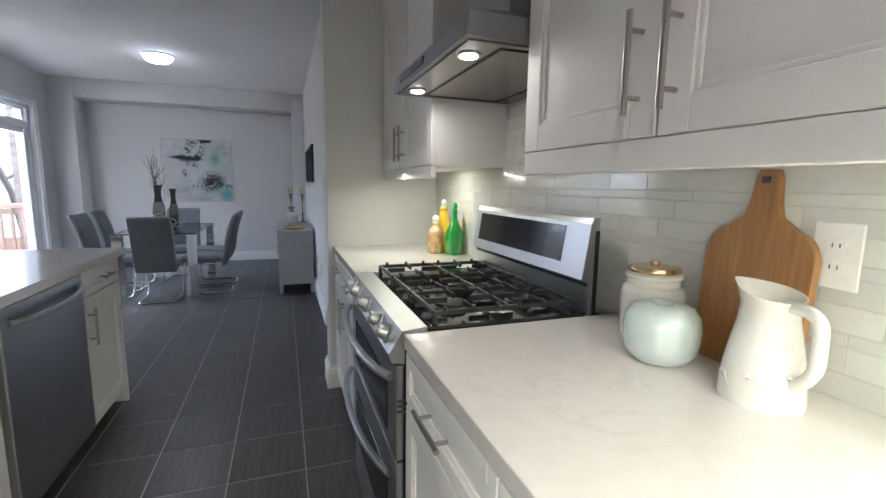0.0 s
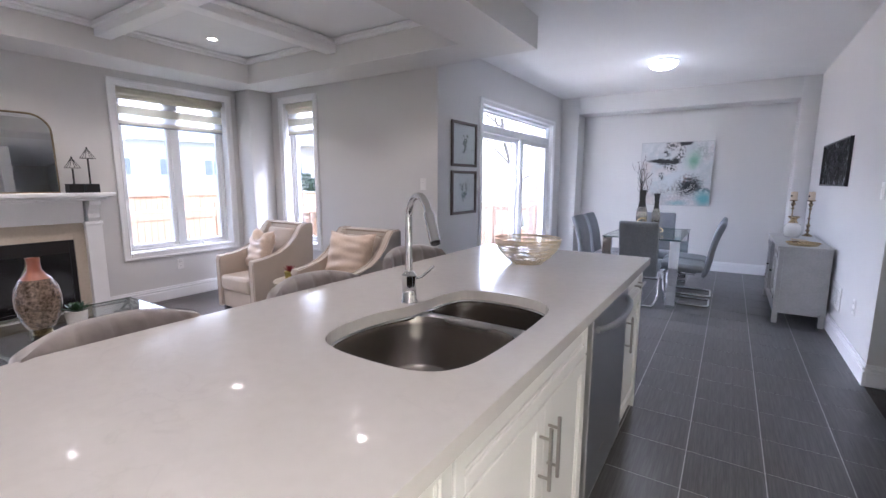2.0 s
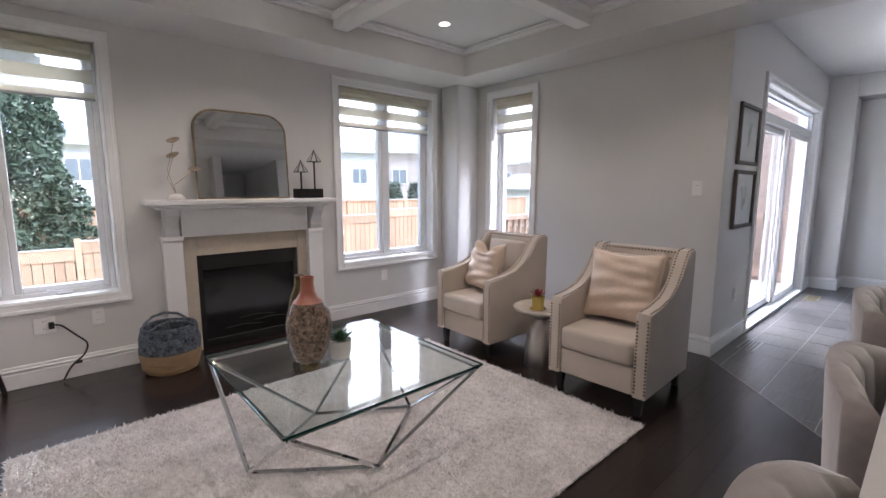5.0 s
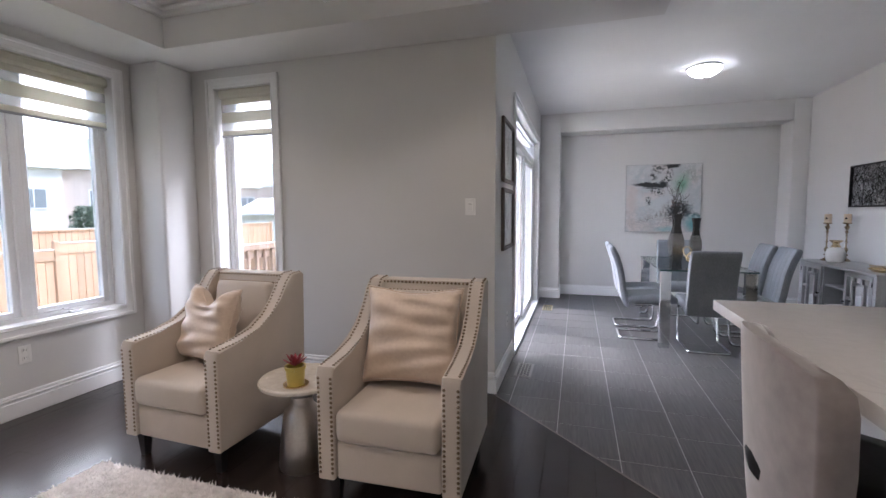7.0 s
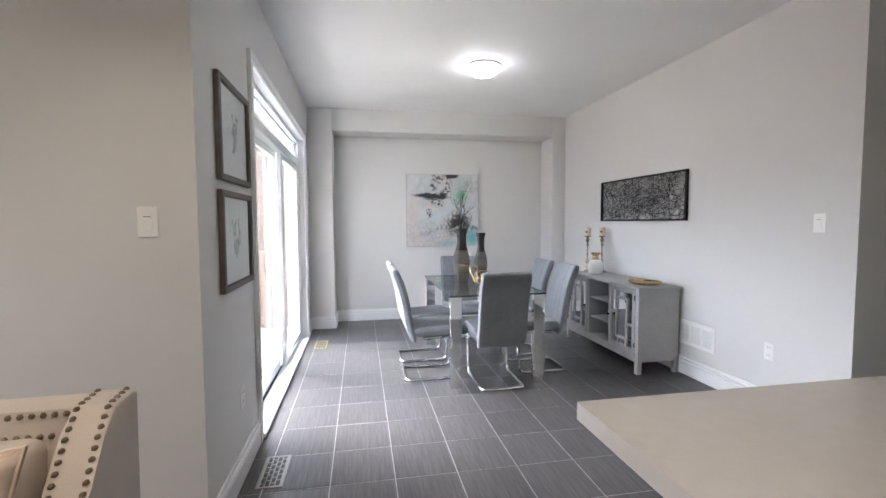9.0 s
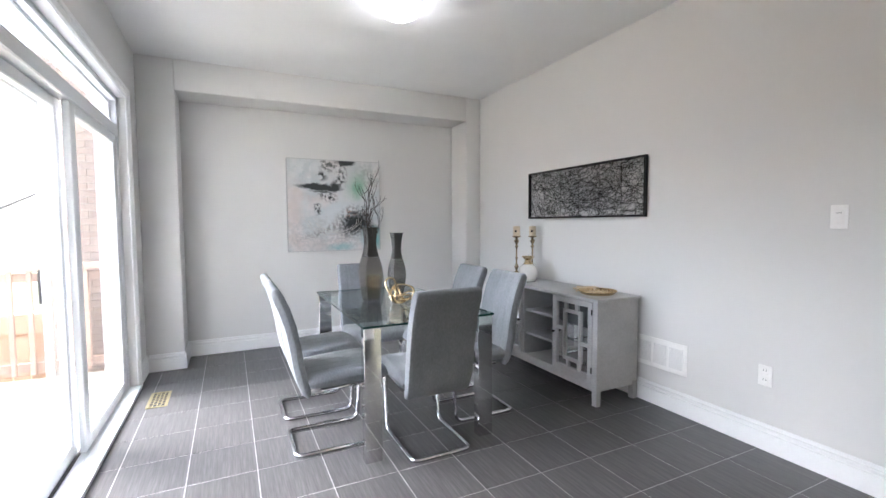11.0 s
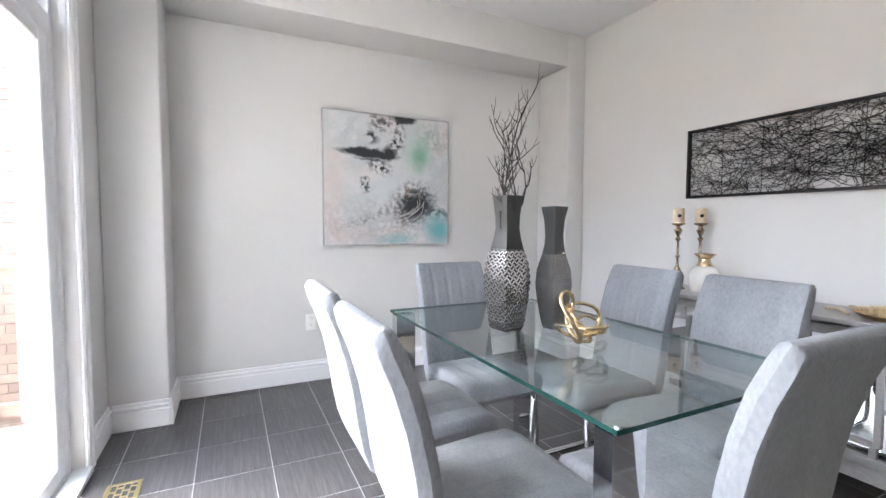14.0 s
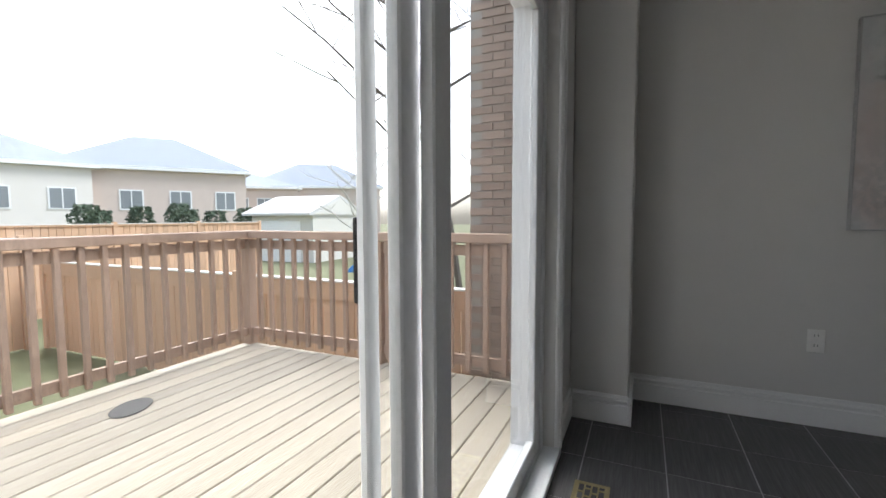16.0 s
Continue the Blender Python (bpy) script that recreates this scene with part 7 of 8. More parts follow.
part("apron", box((BX0 + 0.002, BY0 + 0.045, zb - 0.035), (BX0 + 0.02, BY1 - 0.045, zb + 0.03)), BUFFETGREY, bf)
part("side_apron", box((BX0 + 0.045, BY0 + 0.004, zb - 0.03), (BX1 - 0.05, BY0 + 0.019, zb - 0.0005)), BUFFETGREY, bf)
for x in (BX0, BX1 - 0.048):
    for y in (BY0 - 0.002, BY1 - 0.042):
        part("leg", box((x, y, 0.0), (x + 0.043, y + 0.044, BZ - 0.023 if x == BX0 else zb - 0.0005), 0.003), BUFFETGREY, bf)
DA, DB = BY0 + 0.045, BY0 + 0.455
EA, EB = BY1 - 0.455, BY1 - 0.045
for y in (DB + 0.003, EA - 0.021):
    part("partition", box((BX0 + 0.012, y, zb + 0.0205), (BX1 - 0.016, y + 0.018, BZ - 0.023)), BUFFETGREY, bf)
for z in (0.33, 0.53):
    part("shelf", box((BX0 + 0.03, DB + 0.0215, z), (BX1 - 0.016, EA - 0.0215, z + 0.016)), BUFFETGREY, bf)
for a, b, kx in ((DA, DB, 1), (EA, EB, -1)):
    bm = B()
    x0, x1 = BX0 - 0.004, BX0 + 0.016
    z0, z1 = zb + 0.032, BZ - 0.028
    s = 0.040
    for p, q in (((x0, a, z0), (x1, a + s, z1)), ((x0, b - s, z0), (x1, b, z1)), ((x0, a + s, z0), (x1, b - s, z0 + s)), ((x0, a + s, z1 - s), (x1, b - s, z1))):
        bx(bm, p, q, 0.002)
    dr = part("door", bm, BUFFETGREY, bf)
    m_, w4, h4 = (a + b) / 2, (b - a) * 0.17, (z1 - z0) * 0.30
    zc = (z0 + z1) / 2
    k = 0.024
    bm = B()
    xf = x0 + 0.002
    for p, q in (((m_ - w4 - k, zc - h4 - k), (m_ - w4, zc + h4 + k)), ((m_ + w4, zc - h4 - k), (m_ + w4 + k, zc + h4 + k)), ((m_ - w4, zc + h4), (m_ + w4, zc + h4 + k)), ((m_ - w4, zc - h4 - k), (m_ + w4, zc - h4)),
                 ((a + s, zc - 0.05), (m_ - w4 - k, zc - 0.026)), ((m_ + w4 + k, zc + 0.026), (b - s, zc + 0.05)),
                 ((m_ - w4 + 0.012, zc + h4 + k), (m_ - w4 + 0.036, z1 - s)), ((m_ + w4 - 0.036, z0 + s), (m_ + w4 - 0.012, zc - h4 - k)),
                 ((m_ + w4 - 0.012, zc + h4 + k), (m_ + w4 + 0.012, z1 - s)), ((m_ - w4 - 0.012, z0 + s), (m_ - w4 + 0.012, zc - h4 - k))):
        bx(bm, (xf, p[0], p[1]), (x1 - 0.006, q[0], q[1]), 0.0015)
    part("fretwork", bm, BUFFETGREY, dr)
    part("mirror_pane", box((x1 - 0.005, a + s, z0 + s), (x1 - 0.001, b - s, z1 - s)), MIRROR, dr, "mirrored door panel")
    ky = b - 0.02 if kx > 0 else a + 0.02
    part("knob", lathe(B(), [(0.006, 0), (0.005, 0.008), (0.011, 0.014), (0.011, 0.020), (0.005, 0.024)], (0, 0, 0), 12), BLACKM, dr, smooth=50).matrix_basis = pose(x0, ky, zc, 0, -90, 0)
    for z in (z0 + 0.06, z1 - 0.09):
        yy = a + 0.0 if kx > 0 else b
        part("hinge", box((x0 - 0.003, yy - 0.006, z), (x0 - 0.0005, yy + 0.006, z + 0.04)), BLACKM, dr)

# things on the sideboard
CANDLE = shader("cream_pillar_candle", (0.66, 0.55, 0.40), 0.5, scale=15, grain=70, bump=0.1, second=(0.58, 0.46, 0.32))
for x, y in ((0.052, 6.775), (0.205, 6.735)):
    t = thing("candlestick", "tall turned gold candlestick with a cream pillar candle", "candlestick", (x, y, BZ + 0.0003), 0, "sideboard candlesticks")
    pr = [(0.048, 0), (0.048, 0.006), (0.030, 0.018), (0.012, 0.032), (0.009, 0.05), (0.021, 0.058), (0.021, 0.068), (0.008, 0.080), (0.013, 0.10), (0.022, 0.118), (0.013, 0.135), (0.007, 0.15), (0.007, 0.19), (0.016, 0.20), (0.007, 0.21), (0.007, 0.29),
          (0.018, 0.308), (0.007, 0.322), (0.018, 0.345), (0.024, 0.36), (0.013, 0.375), (0.010, 0.385), (0.036, 0.395), (0.040, 0.40), (0.040, 0.405), (0.034, 0.405)]
    part("stick", lathe(B(), pr, (0, 0, 0), 20), DIMGOLD, t, smooth=50)
    part("candle", lathe(B(), [(0.031, 0.4055), (0.032, 0.41), (0.032, 0.49), (0.028, 0.497), (0.01, 0.49)], (0, 0, 0), 24), CANDLE, t, smooth=50)
    part("medallion", lathe(B(), [(0.011, 0), (0.011, 0.003), (0.004, 0.005)], (0, 0, 0), 14), BLACKM, t).matrix_basis = pose(-0.024, -0.022, 0.45, 90, 0, -48)
    part("wick", tube(B(), [(0, 0, 0.49), (0.001, 0, 0.505)], 0.001, 5), BLACKM, t)
wv = thing("vase", "round cream vase with a flared gold rim on the sideboard", "vase", (0.055, 6.60, BZ + 0.0003))
part("vase_body", lathe(B(), [(0.065, 0), (0.072, 0.006), (0.084, 0.05), (0.084, 0.10), (0.070, 0.135), (0.045, 0.155)], (0, 0, 0), 36), OFFW, wv, smooth=50)
part("vase_collar", lathe(B(), [(0.044, 0.1553), (0.030, 0.18), (0.028, 0.195), (0.058, 0.222), (0.060, 0.226), (0.054, 0.226), (0.024, 0.20)], (0, 0, 0), 32), GOLD, wv, "polished gold flared rim", smooth=50)
part("foot", lathe(B(), [(0.066, -0.0001), (0.067, 0.004)], (0, 0, 0), 30), BLACKM, wv)
tr_ = thing("tray", "round gold filigree tray lying on the sideboard", "tray", (0.068, 5.77, BZ + 0.0003))
part("dish", lathe(B(), [(0.115, 0), (0.118, 0.003), (0.135, 0.020), (0.140, 0.022), (0.138, 0.026), (0.130, 0.022), (0.112, 0.007), (0.0, 0.006)], (0, 0, 0), 40, caps=False), GOLD, tr_, smooth=50)
bm = B()
rs = random.Random(2)
for k in range(26):
    a = k * 2 * math.pi / 26
    tube(bm, [((0.125 + 0.012 * math.cos(b)) * math.cos(a + 0.09 * math.sin(b)), (0.125 + 0.012 * math.cos(b)) * math.sin(a + 0.09 * math.sin(b)), 0.0265) for b in np.linspace(0, 2 * math.pi, 11)[:-1]], 0.0015, 4, closed=True)
part("filigree", bm, GOLD, tr_)
bd = thing("bead_garland", "string of cream and wood beads draped over the tray", "beads", (0.02, 5.90, BZ + 0.0003))
bm = B()
for k in range(30):
    f = k / 29
    x = 0.05 * math.sin(f * 9) + 0.02
    y = -0.13 + 0.24 * f
    onz = 0.031 if y < 0.0 else 0.0
    bmesh.ops.create_icosphere(bm, subdivisions=1, radius=0.0095, matrix=Matrix.Translation((x, y, 0.0095 + onz)))
part("beads", bm, CANDLE, bd, smooth=60)

# the big painting: canvas with procedural paint
PAINTMAT = bpy.data.materials.new("abstract_painting")
PAINTMAT.use_nodes = True
pt = PAINTMAT.node_tree
pb = pt.nodes["Principled BSDF"]
pb.inputs["Roughness"].default_value = 0.6
N_ = pt.nodes.new
Lk = pt.links.new
tc, mpn, dis = N_("ShaderNodeTexCoord"), N_("ShaderNodeMapping"), N_("ShaderNodeTexNoise")
Lk(tc.outputs["Object"], mpn.inputs["Vector"])
dis.inputs["Scale"].default_value, dis.inputs["Detail"].default_value, dis.inputs["Roughness"].default_value = 9, 7, 0.7
Lk(mpn.outputs[0], dis.inputs["Vector"])
vm = N_("ShaderNodeVectorMath")
vm.operation = "MULTIPLY_ADD"
vm.inputs[1].default_value, vm.inputs[2].default_value = (0.10, 0.10, 0.10), (-0.05, -0.05, -0.05)
Lk(dis.outputs["Color"], vm.inputs[0])
va = N_("ShaderNodeVectorMath")
va.operation = "ADD"
Lk(mpn.outputs[0], va.inputs[0])
Lk(vm.outputs[0], va.inputs[1])
n2 = N_("ShaderNodeTexNoise")
n2.inputs["Scale"].default_value, n2.inputs["Detail"].default_value = 3.0, 5
Lk(mpn.outputs[0], n2.inputs["Vector"])
rp = N_("ShaderNodeValToRGB")
els = rp.color_ramp.elements
els[0].position, els[0].color = 0.3, (0.52, 0.46, 0.44, 1)
els[1].position, els[1].color = 0.72, (0.58, 0.58, 0.58, 1)
els.new(0.45).color = (0.64, 0.62, 0.62, 1)
els.new(0.58).color = (0.52, 0.55, 0.56, 1)
Lk(n2.outputs[0], rp.inputs[0])
colour_out = rp.outputs[0]


def blob(cx, cz, rx, rz, turn, colour, edge=0.35, strength=1.0, speckle=0.0):
    global colour_out
    m = N_("ShaderNodeMapping")
    m.vector_type = "TEXTURE"
    m.inputs["Location"].default_value = (cx, 0, cz)
    m.inputs["Rotation"].default_value = (0, radians(turn), 0)
    m.inputs["Scale"].default_value = (rx, 1e3, rz)
    Lk(va.outputs[0], m.inputs["Vector"])
    ln = N_("ShaderNodeVectorMath")
    ln.operation = "LENGTH"
    Lk(m.outputs[0], ln.inputs[0])
    r = N_("ShaderNodeMapRange")
    r.inputs["From Min"].default_value, r.inputs["From Max"].default_value = 1 + edge, 1 - edge
    r.inputs["To Max"].default_value = strength
    Lk(ln.outputs["Value"], r.inputs["Value"])
    fac = r.outputs[0]
    if speckle:
        sn = N_("ShaderNodeTexNoise")
        sn.inputs["Scale"].default_value, sn.inputs["Detail"].default_value = speckle, 5
        Lk(mpn.outputs[0], sn.inputs["Vector"])
        s2 = N_("ShaderNodeMapRange")
        s2.inputs["From Min"].default_value, s2.inputs["From Max"].default_value = 0.44, 0.56
        Lk(sn.outputs[0], s2.inputs["Value"])
        mu = N_("ShaderNodeMath")
        mu.operation = "MULTIPLY"
        Lk(fac, mu.inputs[0])
        Lk(s2.outputs[0], mu.inputs[1])
        fac = mu.outputs[0]
    mx = N_("ShaderNodeMix")
    mx.data_type = "RGBA"
    Lk(fac, mx.inputs[0])
    Lk(colour_out, mx.inputs[6])
    mx.inputs[7].default_value = (*colour, 1)
    colour_out = mx.outputs[2]


INK, TEAL, MINT, PINK, RUST = (0.025, 0.028, 0.03), (0.16, 0.40, 0.44), (0.36, 0.52, 0.43), (0.62, 0.50, 0.46), (0.34, 0.16, 0.09)
blob(-0.43, -0.05, 0.07, 0.26, 0, PINK, 0.6, 0.5)
blob(-0.25, -0.42, 0.28, 0.07, 5, PINK, 0.7, 0.4)
blob(-0.30, 0.33, 0.16, 0.12, 20, (0.70, 0.70, 0.70), 0.7, 0.8, 16)
blob(-0.20, -0.30, 0.28, 0.16, -10, (0.36, 0.37, 0.38), 0.8, 0.5, 28)
blob(0.30, 0.02, 0.20, 0.26, 10, (0.42, 0.46, 0.48), 0.8, 0.5, 18)
blob(0.10, -0.36, 0.26, 0.10, 5, (0.30, 0.31, 0.32), 0.8, 0.5, 34)
blob(-0.24, 0.25, 0.18, 0.12, 0, (0.40, 0.47, 0.50), 0.7, 0.6, 9)
blob(-0.22, 0.0, 0.09, 0.16, 0, (0.47, 0.56, 0.59), 0.7, 0.6, 7)
blob(0.02, -0.10, 0.24, 0.20, 0, (0.60, 0.64, 0.66), 0.7, 0.7, 6)
blob(0.36, 0.33, 0.11, 0.10, 0, (0.33, 0.36, 0.34), 0.7, 0.8, 24)
blob(0.24, 0.21, 0.085, 0.12, 20, MINT, 0.7, 0.95)
blob(0.25, 0.19, 0.045, 0.07, 10, (0.13, 0.34, 0.22), 0.9, 0.75)
blob(0.12, 0.475, 0.10, 0.04, 0, INK, 0.25, 1)
blob(0.02, 0.42, 0.09, 0.055, 10, INK, 0.4, 1, 22)
blob(-0.08, 0.43, 0.07, 0.06, 20, (0.12, 0.12, 0.12), 0.4, 1, 26)
blob(-0.14, 0.315, 0.050, 0.045, 30, INK, 0.5, 1, 14)
blob(0.06, 0.30, 0.055, 0.10, 10, INK, 0.5, 1, 26)
blob(-0.17, 0.195, 0.22, 0.032, 4, INK, 0.25, 1)
blob(-0.14, 0.15, 0.12, 0.010, 3, INK, 0.4, 0.8)
blob(0.0, 0.20, 0.05, 0.045, 20, INK, 0.35, 1)
blob(-0.08, 0.095, 0.085, 0.050, 25, INK, 0.5, 1, 30)
blob(-0.19, -0.04, 0.040, 0.055, -20, (0.06, 0.065, 0.07), 0.4, 1, 30)
blob(-0.12, -0.27, 0.22, 0.03, -20, (0.25, 0.24, 0.23), 0.7, 0.8, 30)
blob(0.14, -0.29, 0.16, 0.035, 15, (0.25, 0.24, 0.23), 0.7, 0.8, 30)
blob(0.17, -0.09, 0.055, 0.05, 0, RUST, 0.6, 1, 20)
blob(0.22, -0.19, 0.13, 0.10, -20, INK, 0.45, 1)
blob(0.20, -0.17, 0.16, 0.13, -20, INK, 0.5, 1, 34)
blob(0.40, -0.25, 0.13, 0.045, 8, (0.05, 0.06, 0.07), 0.6, 0.95, 22)
blob(0.42, -0.38, 0.10, 0.11, 0, TEAL, 0.6, 1)
blob(0.05, -0.45, 0.12, 0.035, 0, TEAL, 0.7, 0.6)
Lk(colour_out, pb.inputs["Base Color"])
bpn = N_("ShaderNodeBump")
bpn.inputs["Strength"].default_value, bpn.inputs["Distance"].default_value = 0.5, 0.003
fn = N_("ShaderNodeTexNoise")
fn.inputs["Scale"].default_value, fn.inputs["Detail"].default_value = 45, 6
Lk(fn.outputs[0], bpn.inputs["Height"])
Lk(bpn.outputs[0], pb.inputs["Normal"])
pc = thing("painting", "large square abstract canvas in grey, ink, teal and mint", "painting", (-1.325, N_WALL - 0.001, 1.482))
part("canvas", box((-0.497, -0.034, -0.487), (0.497, 0.0, 0.487), 0.002), PAINTMAT, pc)
bm = B()
for a, b in (((-0.503, -0.036, -0.493), (-0.4975, 0, 0.493)), ((0.4975, -0.036, -0.493), (0.503, 0, 0.493)), ((-0.4975, -0.036, 0.4875), (0.4975, 0, 0.493)), ((-0.4975, -0.036, -0.493), (0.4975, 0, -0.4875))):
    bx(bm, a, b)
part("float_frame", bm, BUFFETGREY, pc)
bm = B()
for R, a0, a1, cx, cz, sq in ((0.33, 195, 340, -0.02, -0.06, 0.8), (0.29, 200, 335, -0.02, -0.08, 0.75), (0.10, 285, 375, 0.13, -0.16, 1.1), (0.24, 205, 330, 0.0, -0.10, 0.75), (0.09, 280, 380, 0.16, -0.16, 1.1), (0.12, 285, 375, 0.16, -0.18, 1.1)):
    tube(bm, [(cx + R * math.cos(radians(a)), -0.0345, cz + R * sq * math.sin(radians(a)) + 0.006 * math.sin(a)) for a in np.arange(a0, a1, 6)], 0.0022, 4)
part("scratch", bm, shader("pale_paint_line", (0.55, 0.53, 0.5), 0.7), pc)

# metal wall panel of tangled wires
mp_ = thing("wall_sculpture", "black framed wall panel of tangled metal wires", "wall art", (E_WALL - 0.002, 6.215, 1.541))
hw_, hh_ = 0.678, 0.219
bm = B()
for a, b in (((-0.026, -hw_, -hh_), (0, -hw_ + 0.016, hh_)), ((-0.026, hw_ - 0.016, -hh_), (0, hw_, hh_)), ((-0.026, -hw_ + 0.016, hh_ - 0.016), (0, hw_ - 0.016, hh_)), ((-0.026, -hw_ + 0.016, -hh_), (0, hw_ - 0.016, -hh_ + 0.016))):
    bx(bm, a, b, 0.001)
part("frame", bm, BLACKM, mp_)
rs = random.Random(17)
bm = B()
lim = lambda v, m: max(-m, min(m, v))
for k in range(800):
    y, z = rs.uniform(-hw_, hw_), rs.uniform(-hh_, hh_)
    a = rs.gauss(0, 0.95) + (math.pi if rs.random() < 0.5 else 0)
    pts = []
    for i in range(9):
        pts.append((-0.013 + rs.uniform(-0.006, 0.006), lim(y, hw_ - 0.014), lim(z, hh_ - 0.014)))
        a += rs.uniform(-0.6, 0.6)
        y += math.cos(a) * 0.032
        z += math.sin(a) * 0.024
    pts = [p for i, p in enumerate(pts) if i == 0 or (Vector(p) - Vector(pts[i - 1])).length > 0.004]
    if len(pts) > 2:
        tube(bm, pts, rs.uniform(0.0010, 0.0018), 4)
o = part("wire_mesh", bm, BLACKM, mp_)
o["kind"] = "stuff"
for k in range(1, 6):
    y = -hw_ + 2 * hw_ * k / 6
    part("rod", box((-0.012, y - 0.0012, -hh_ + 0.0165), (-0.009, y + 0.0012, hh_ - 0.0165)), BLACKM, mp_)

# two framed botanical prints
PAPER = shader("white_print_paper", (0.72, 0.72, 0.72), 0.7, scale=3, grain=60, bump=0)
FRAMEW = shader("grey_brown_wood_frame", (0.13, 0.105, 0.09), 0.5, scale=6, grain=70, bump=0.2, second=(0.09, 0.07, 0.06), stretch=(1, 1, 0.3))
SPRIG = shader("grey_green_ink", (0.28, 0.31, 0.26), 0.8, scale=20, grain=40, bump=0, second=(0.16, 0.17, 0.17), amount=0.9)
for n_, (zc, hz, sd) in enumerate(((1.752, 0.238, 3), (1.234, 0.236, 8))):
    f = thing("framed_print", "grey sprig print in a brown wooden frame" if n_ else "green sprig print in a brown wooden frame", "picture", (W_WALL + 0.001, 4.592, zc), 0, "botanical prints")
    hy_ = 0.270
    bm = B()
    s = 0.030
    for a, b in (((0, -hy_, -hz), (0.024, -hy_ + s, hz)), ((0, hy_ - s, -hz), (0.024, hy_, hz)), ((0, -hy_ + s, hz - s), (0.024, hy_ - s, hz)), ((0, -hy_ + s, -hz), (0.024, hy_ - s, -hz + s))):
        bx(bm, a, b, 0.003)
    part("frame", bm, FRAMEW, f)
    part("print", box((0.0, -hy_ + s, -hz + s), (0.006, hy_ - s, hz - s)), PAPER, f, "white paper with a printed sprig")
    rs = random.Random(sd)
    bm = B()
    for k in range(5):
        y0_, z0_ = rs.uniform(-0.02, 0.02), -0.09
        y1_, z1_ = rs.uniform(-0.08, 0.08), rs.uniform(0.0, 0.11)
        bx(bm, (-0.0004, -0.0008, 0), (0.0004, 0.0008, math.hypot(y1_ - y0_, z1_ - z0_)), m=Matrix.Translation((0.0066, y0_, z0_)) @ Matrix.Rotation(-math.atan2(y1_ - y0_, z1_ - z0_), 4, "X"))
        for j in range(7):
            q = (j + 1) / 7
            yy, zz = y0_ + (y1_ - y0_) * q, z0_ + (z1_ - z0_) * q
            ang_ = rs.uniform(0, 6.28)
            L = rs.uniform(0.010, 0.02)
            pts = [(L * math.cos(a_), L * 0.5 * math.sin(a_)) for a_ in np.linspace(0, 2 * math.pi, 9)[:-1]]
            c_, s_ = math.cos(ang_), math.sin(ang_)
            prism(bm, [(yy + (p[0] + L) * c_ - p[1] * s_, zz + (p[0] + L) * s_ + p[1] * c_) for p in pts], 0.0062, 0.007, 0)
    part("sprig", bm, SPRIG, f)
    g = part("glazing", box((0.0125, -hy_ + s, -hz + s), (0.0145, hy_ - s, hz - s)), GLASS, f)
    g.visible_shadow = False

# plates, grilles and the ceiling light
ep = lambda u, d, z: (E_WALL - d, u, z)
wp = lambda u, d, z: (W_WALL + d, u, z)
np_ = lambda u, d, z: (u, N_WALL - d, z)
wall_plate("light_switch", "white rocker switch plate on the dining wall", "switch", ep, 4.434, 1.302, kind="switch")
wall_plate("wall_outlet", "white outlet plate low on the dining wall", "outlet", ep, 4.737, 0.422)
wall_plate("light_switch", "white rocker switch plate beside the patio door", "switch", wp, 4.905, 1.32, w=0.055, kind="switch")
wall_plate("wall_outlet", "white outlet plate below the framed prints", "outlet", wp, 4.62, 0.415)
wall_plate("wall_outlet", "white outlet plate under the painting", "outlet", np_, -1.92, 0.435)
GRILLESLOT = shader("shaded_grille_slot", (0.55, 0.55, 0.55), 0.6)
gr = thing("return_grille", "white slotted return air grille above the baseboard", "vent grille")
ya, yb, za, zb_ = 5.205, 5.605, 0.262, 0.472
part("grille_plate", box((E_WALL - 0.006, ya, za), (E_WALL - 0.0005, yb, zb_), 0.002), PLASTIC, gr)
for k in range(3):
    a = ya + 0.022 + k * 0.122
    part("panel", box((E_WALL - 0.0085, a, za + 0.03), (E_WALL - 0.0065, a + 0.112, zb_ - 0.03)), PLASTIC, gr)
    # raised grey strips; their colour carries the shade of the slots
    bm = B()
    for j in range(17):
        z = za + 0.036 + j * 0.0083
        bx(bm, (E_WALL - 0.0095, a + 0.005, z), (E_WALL - 0.0088, a + 0.107, z + 0.0028))
    part("slots", bm, GRILLESLOT, gr)


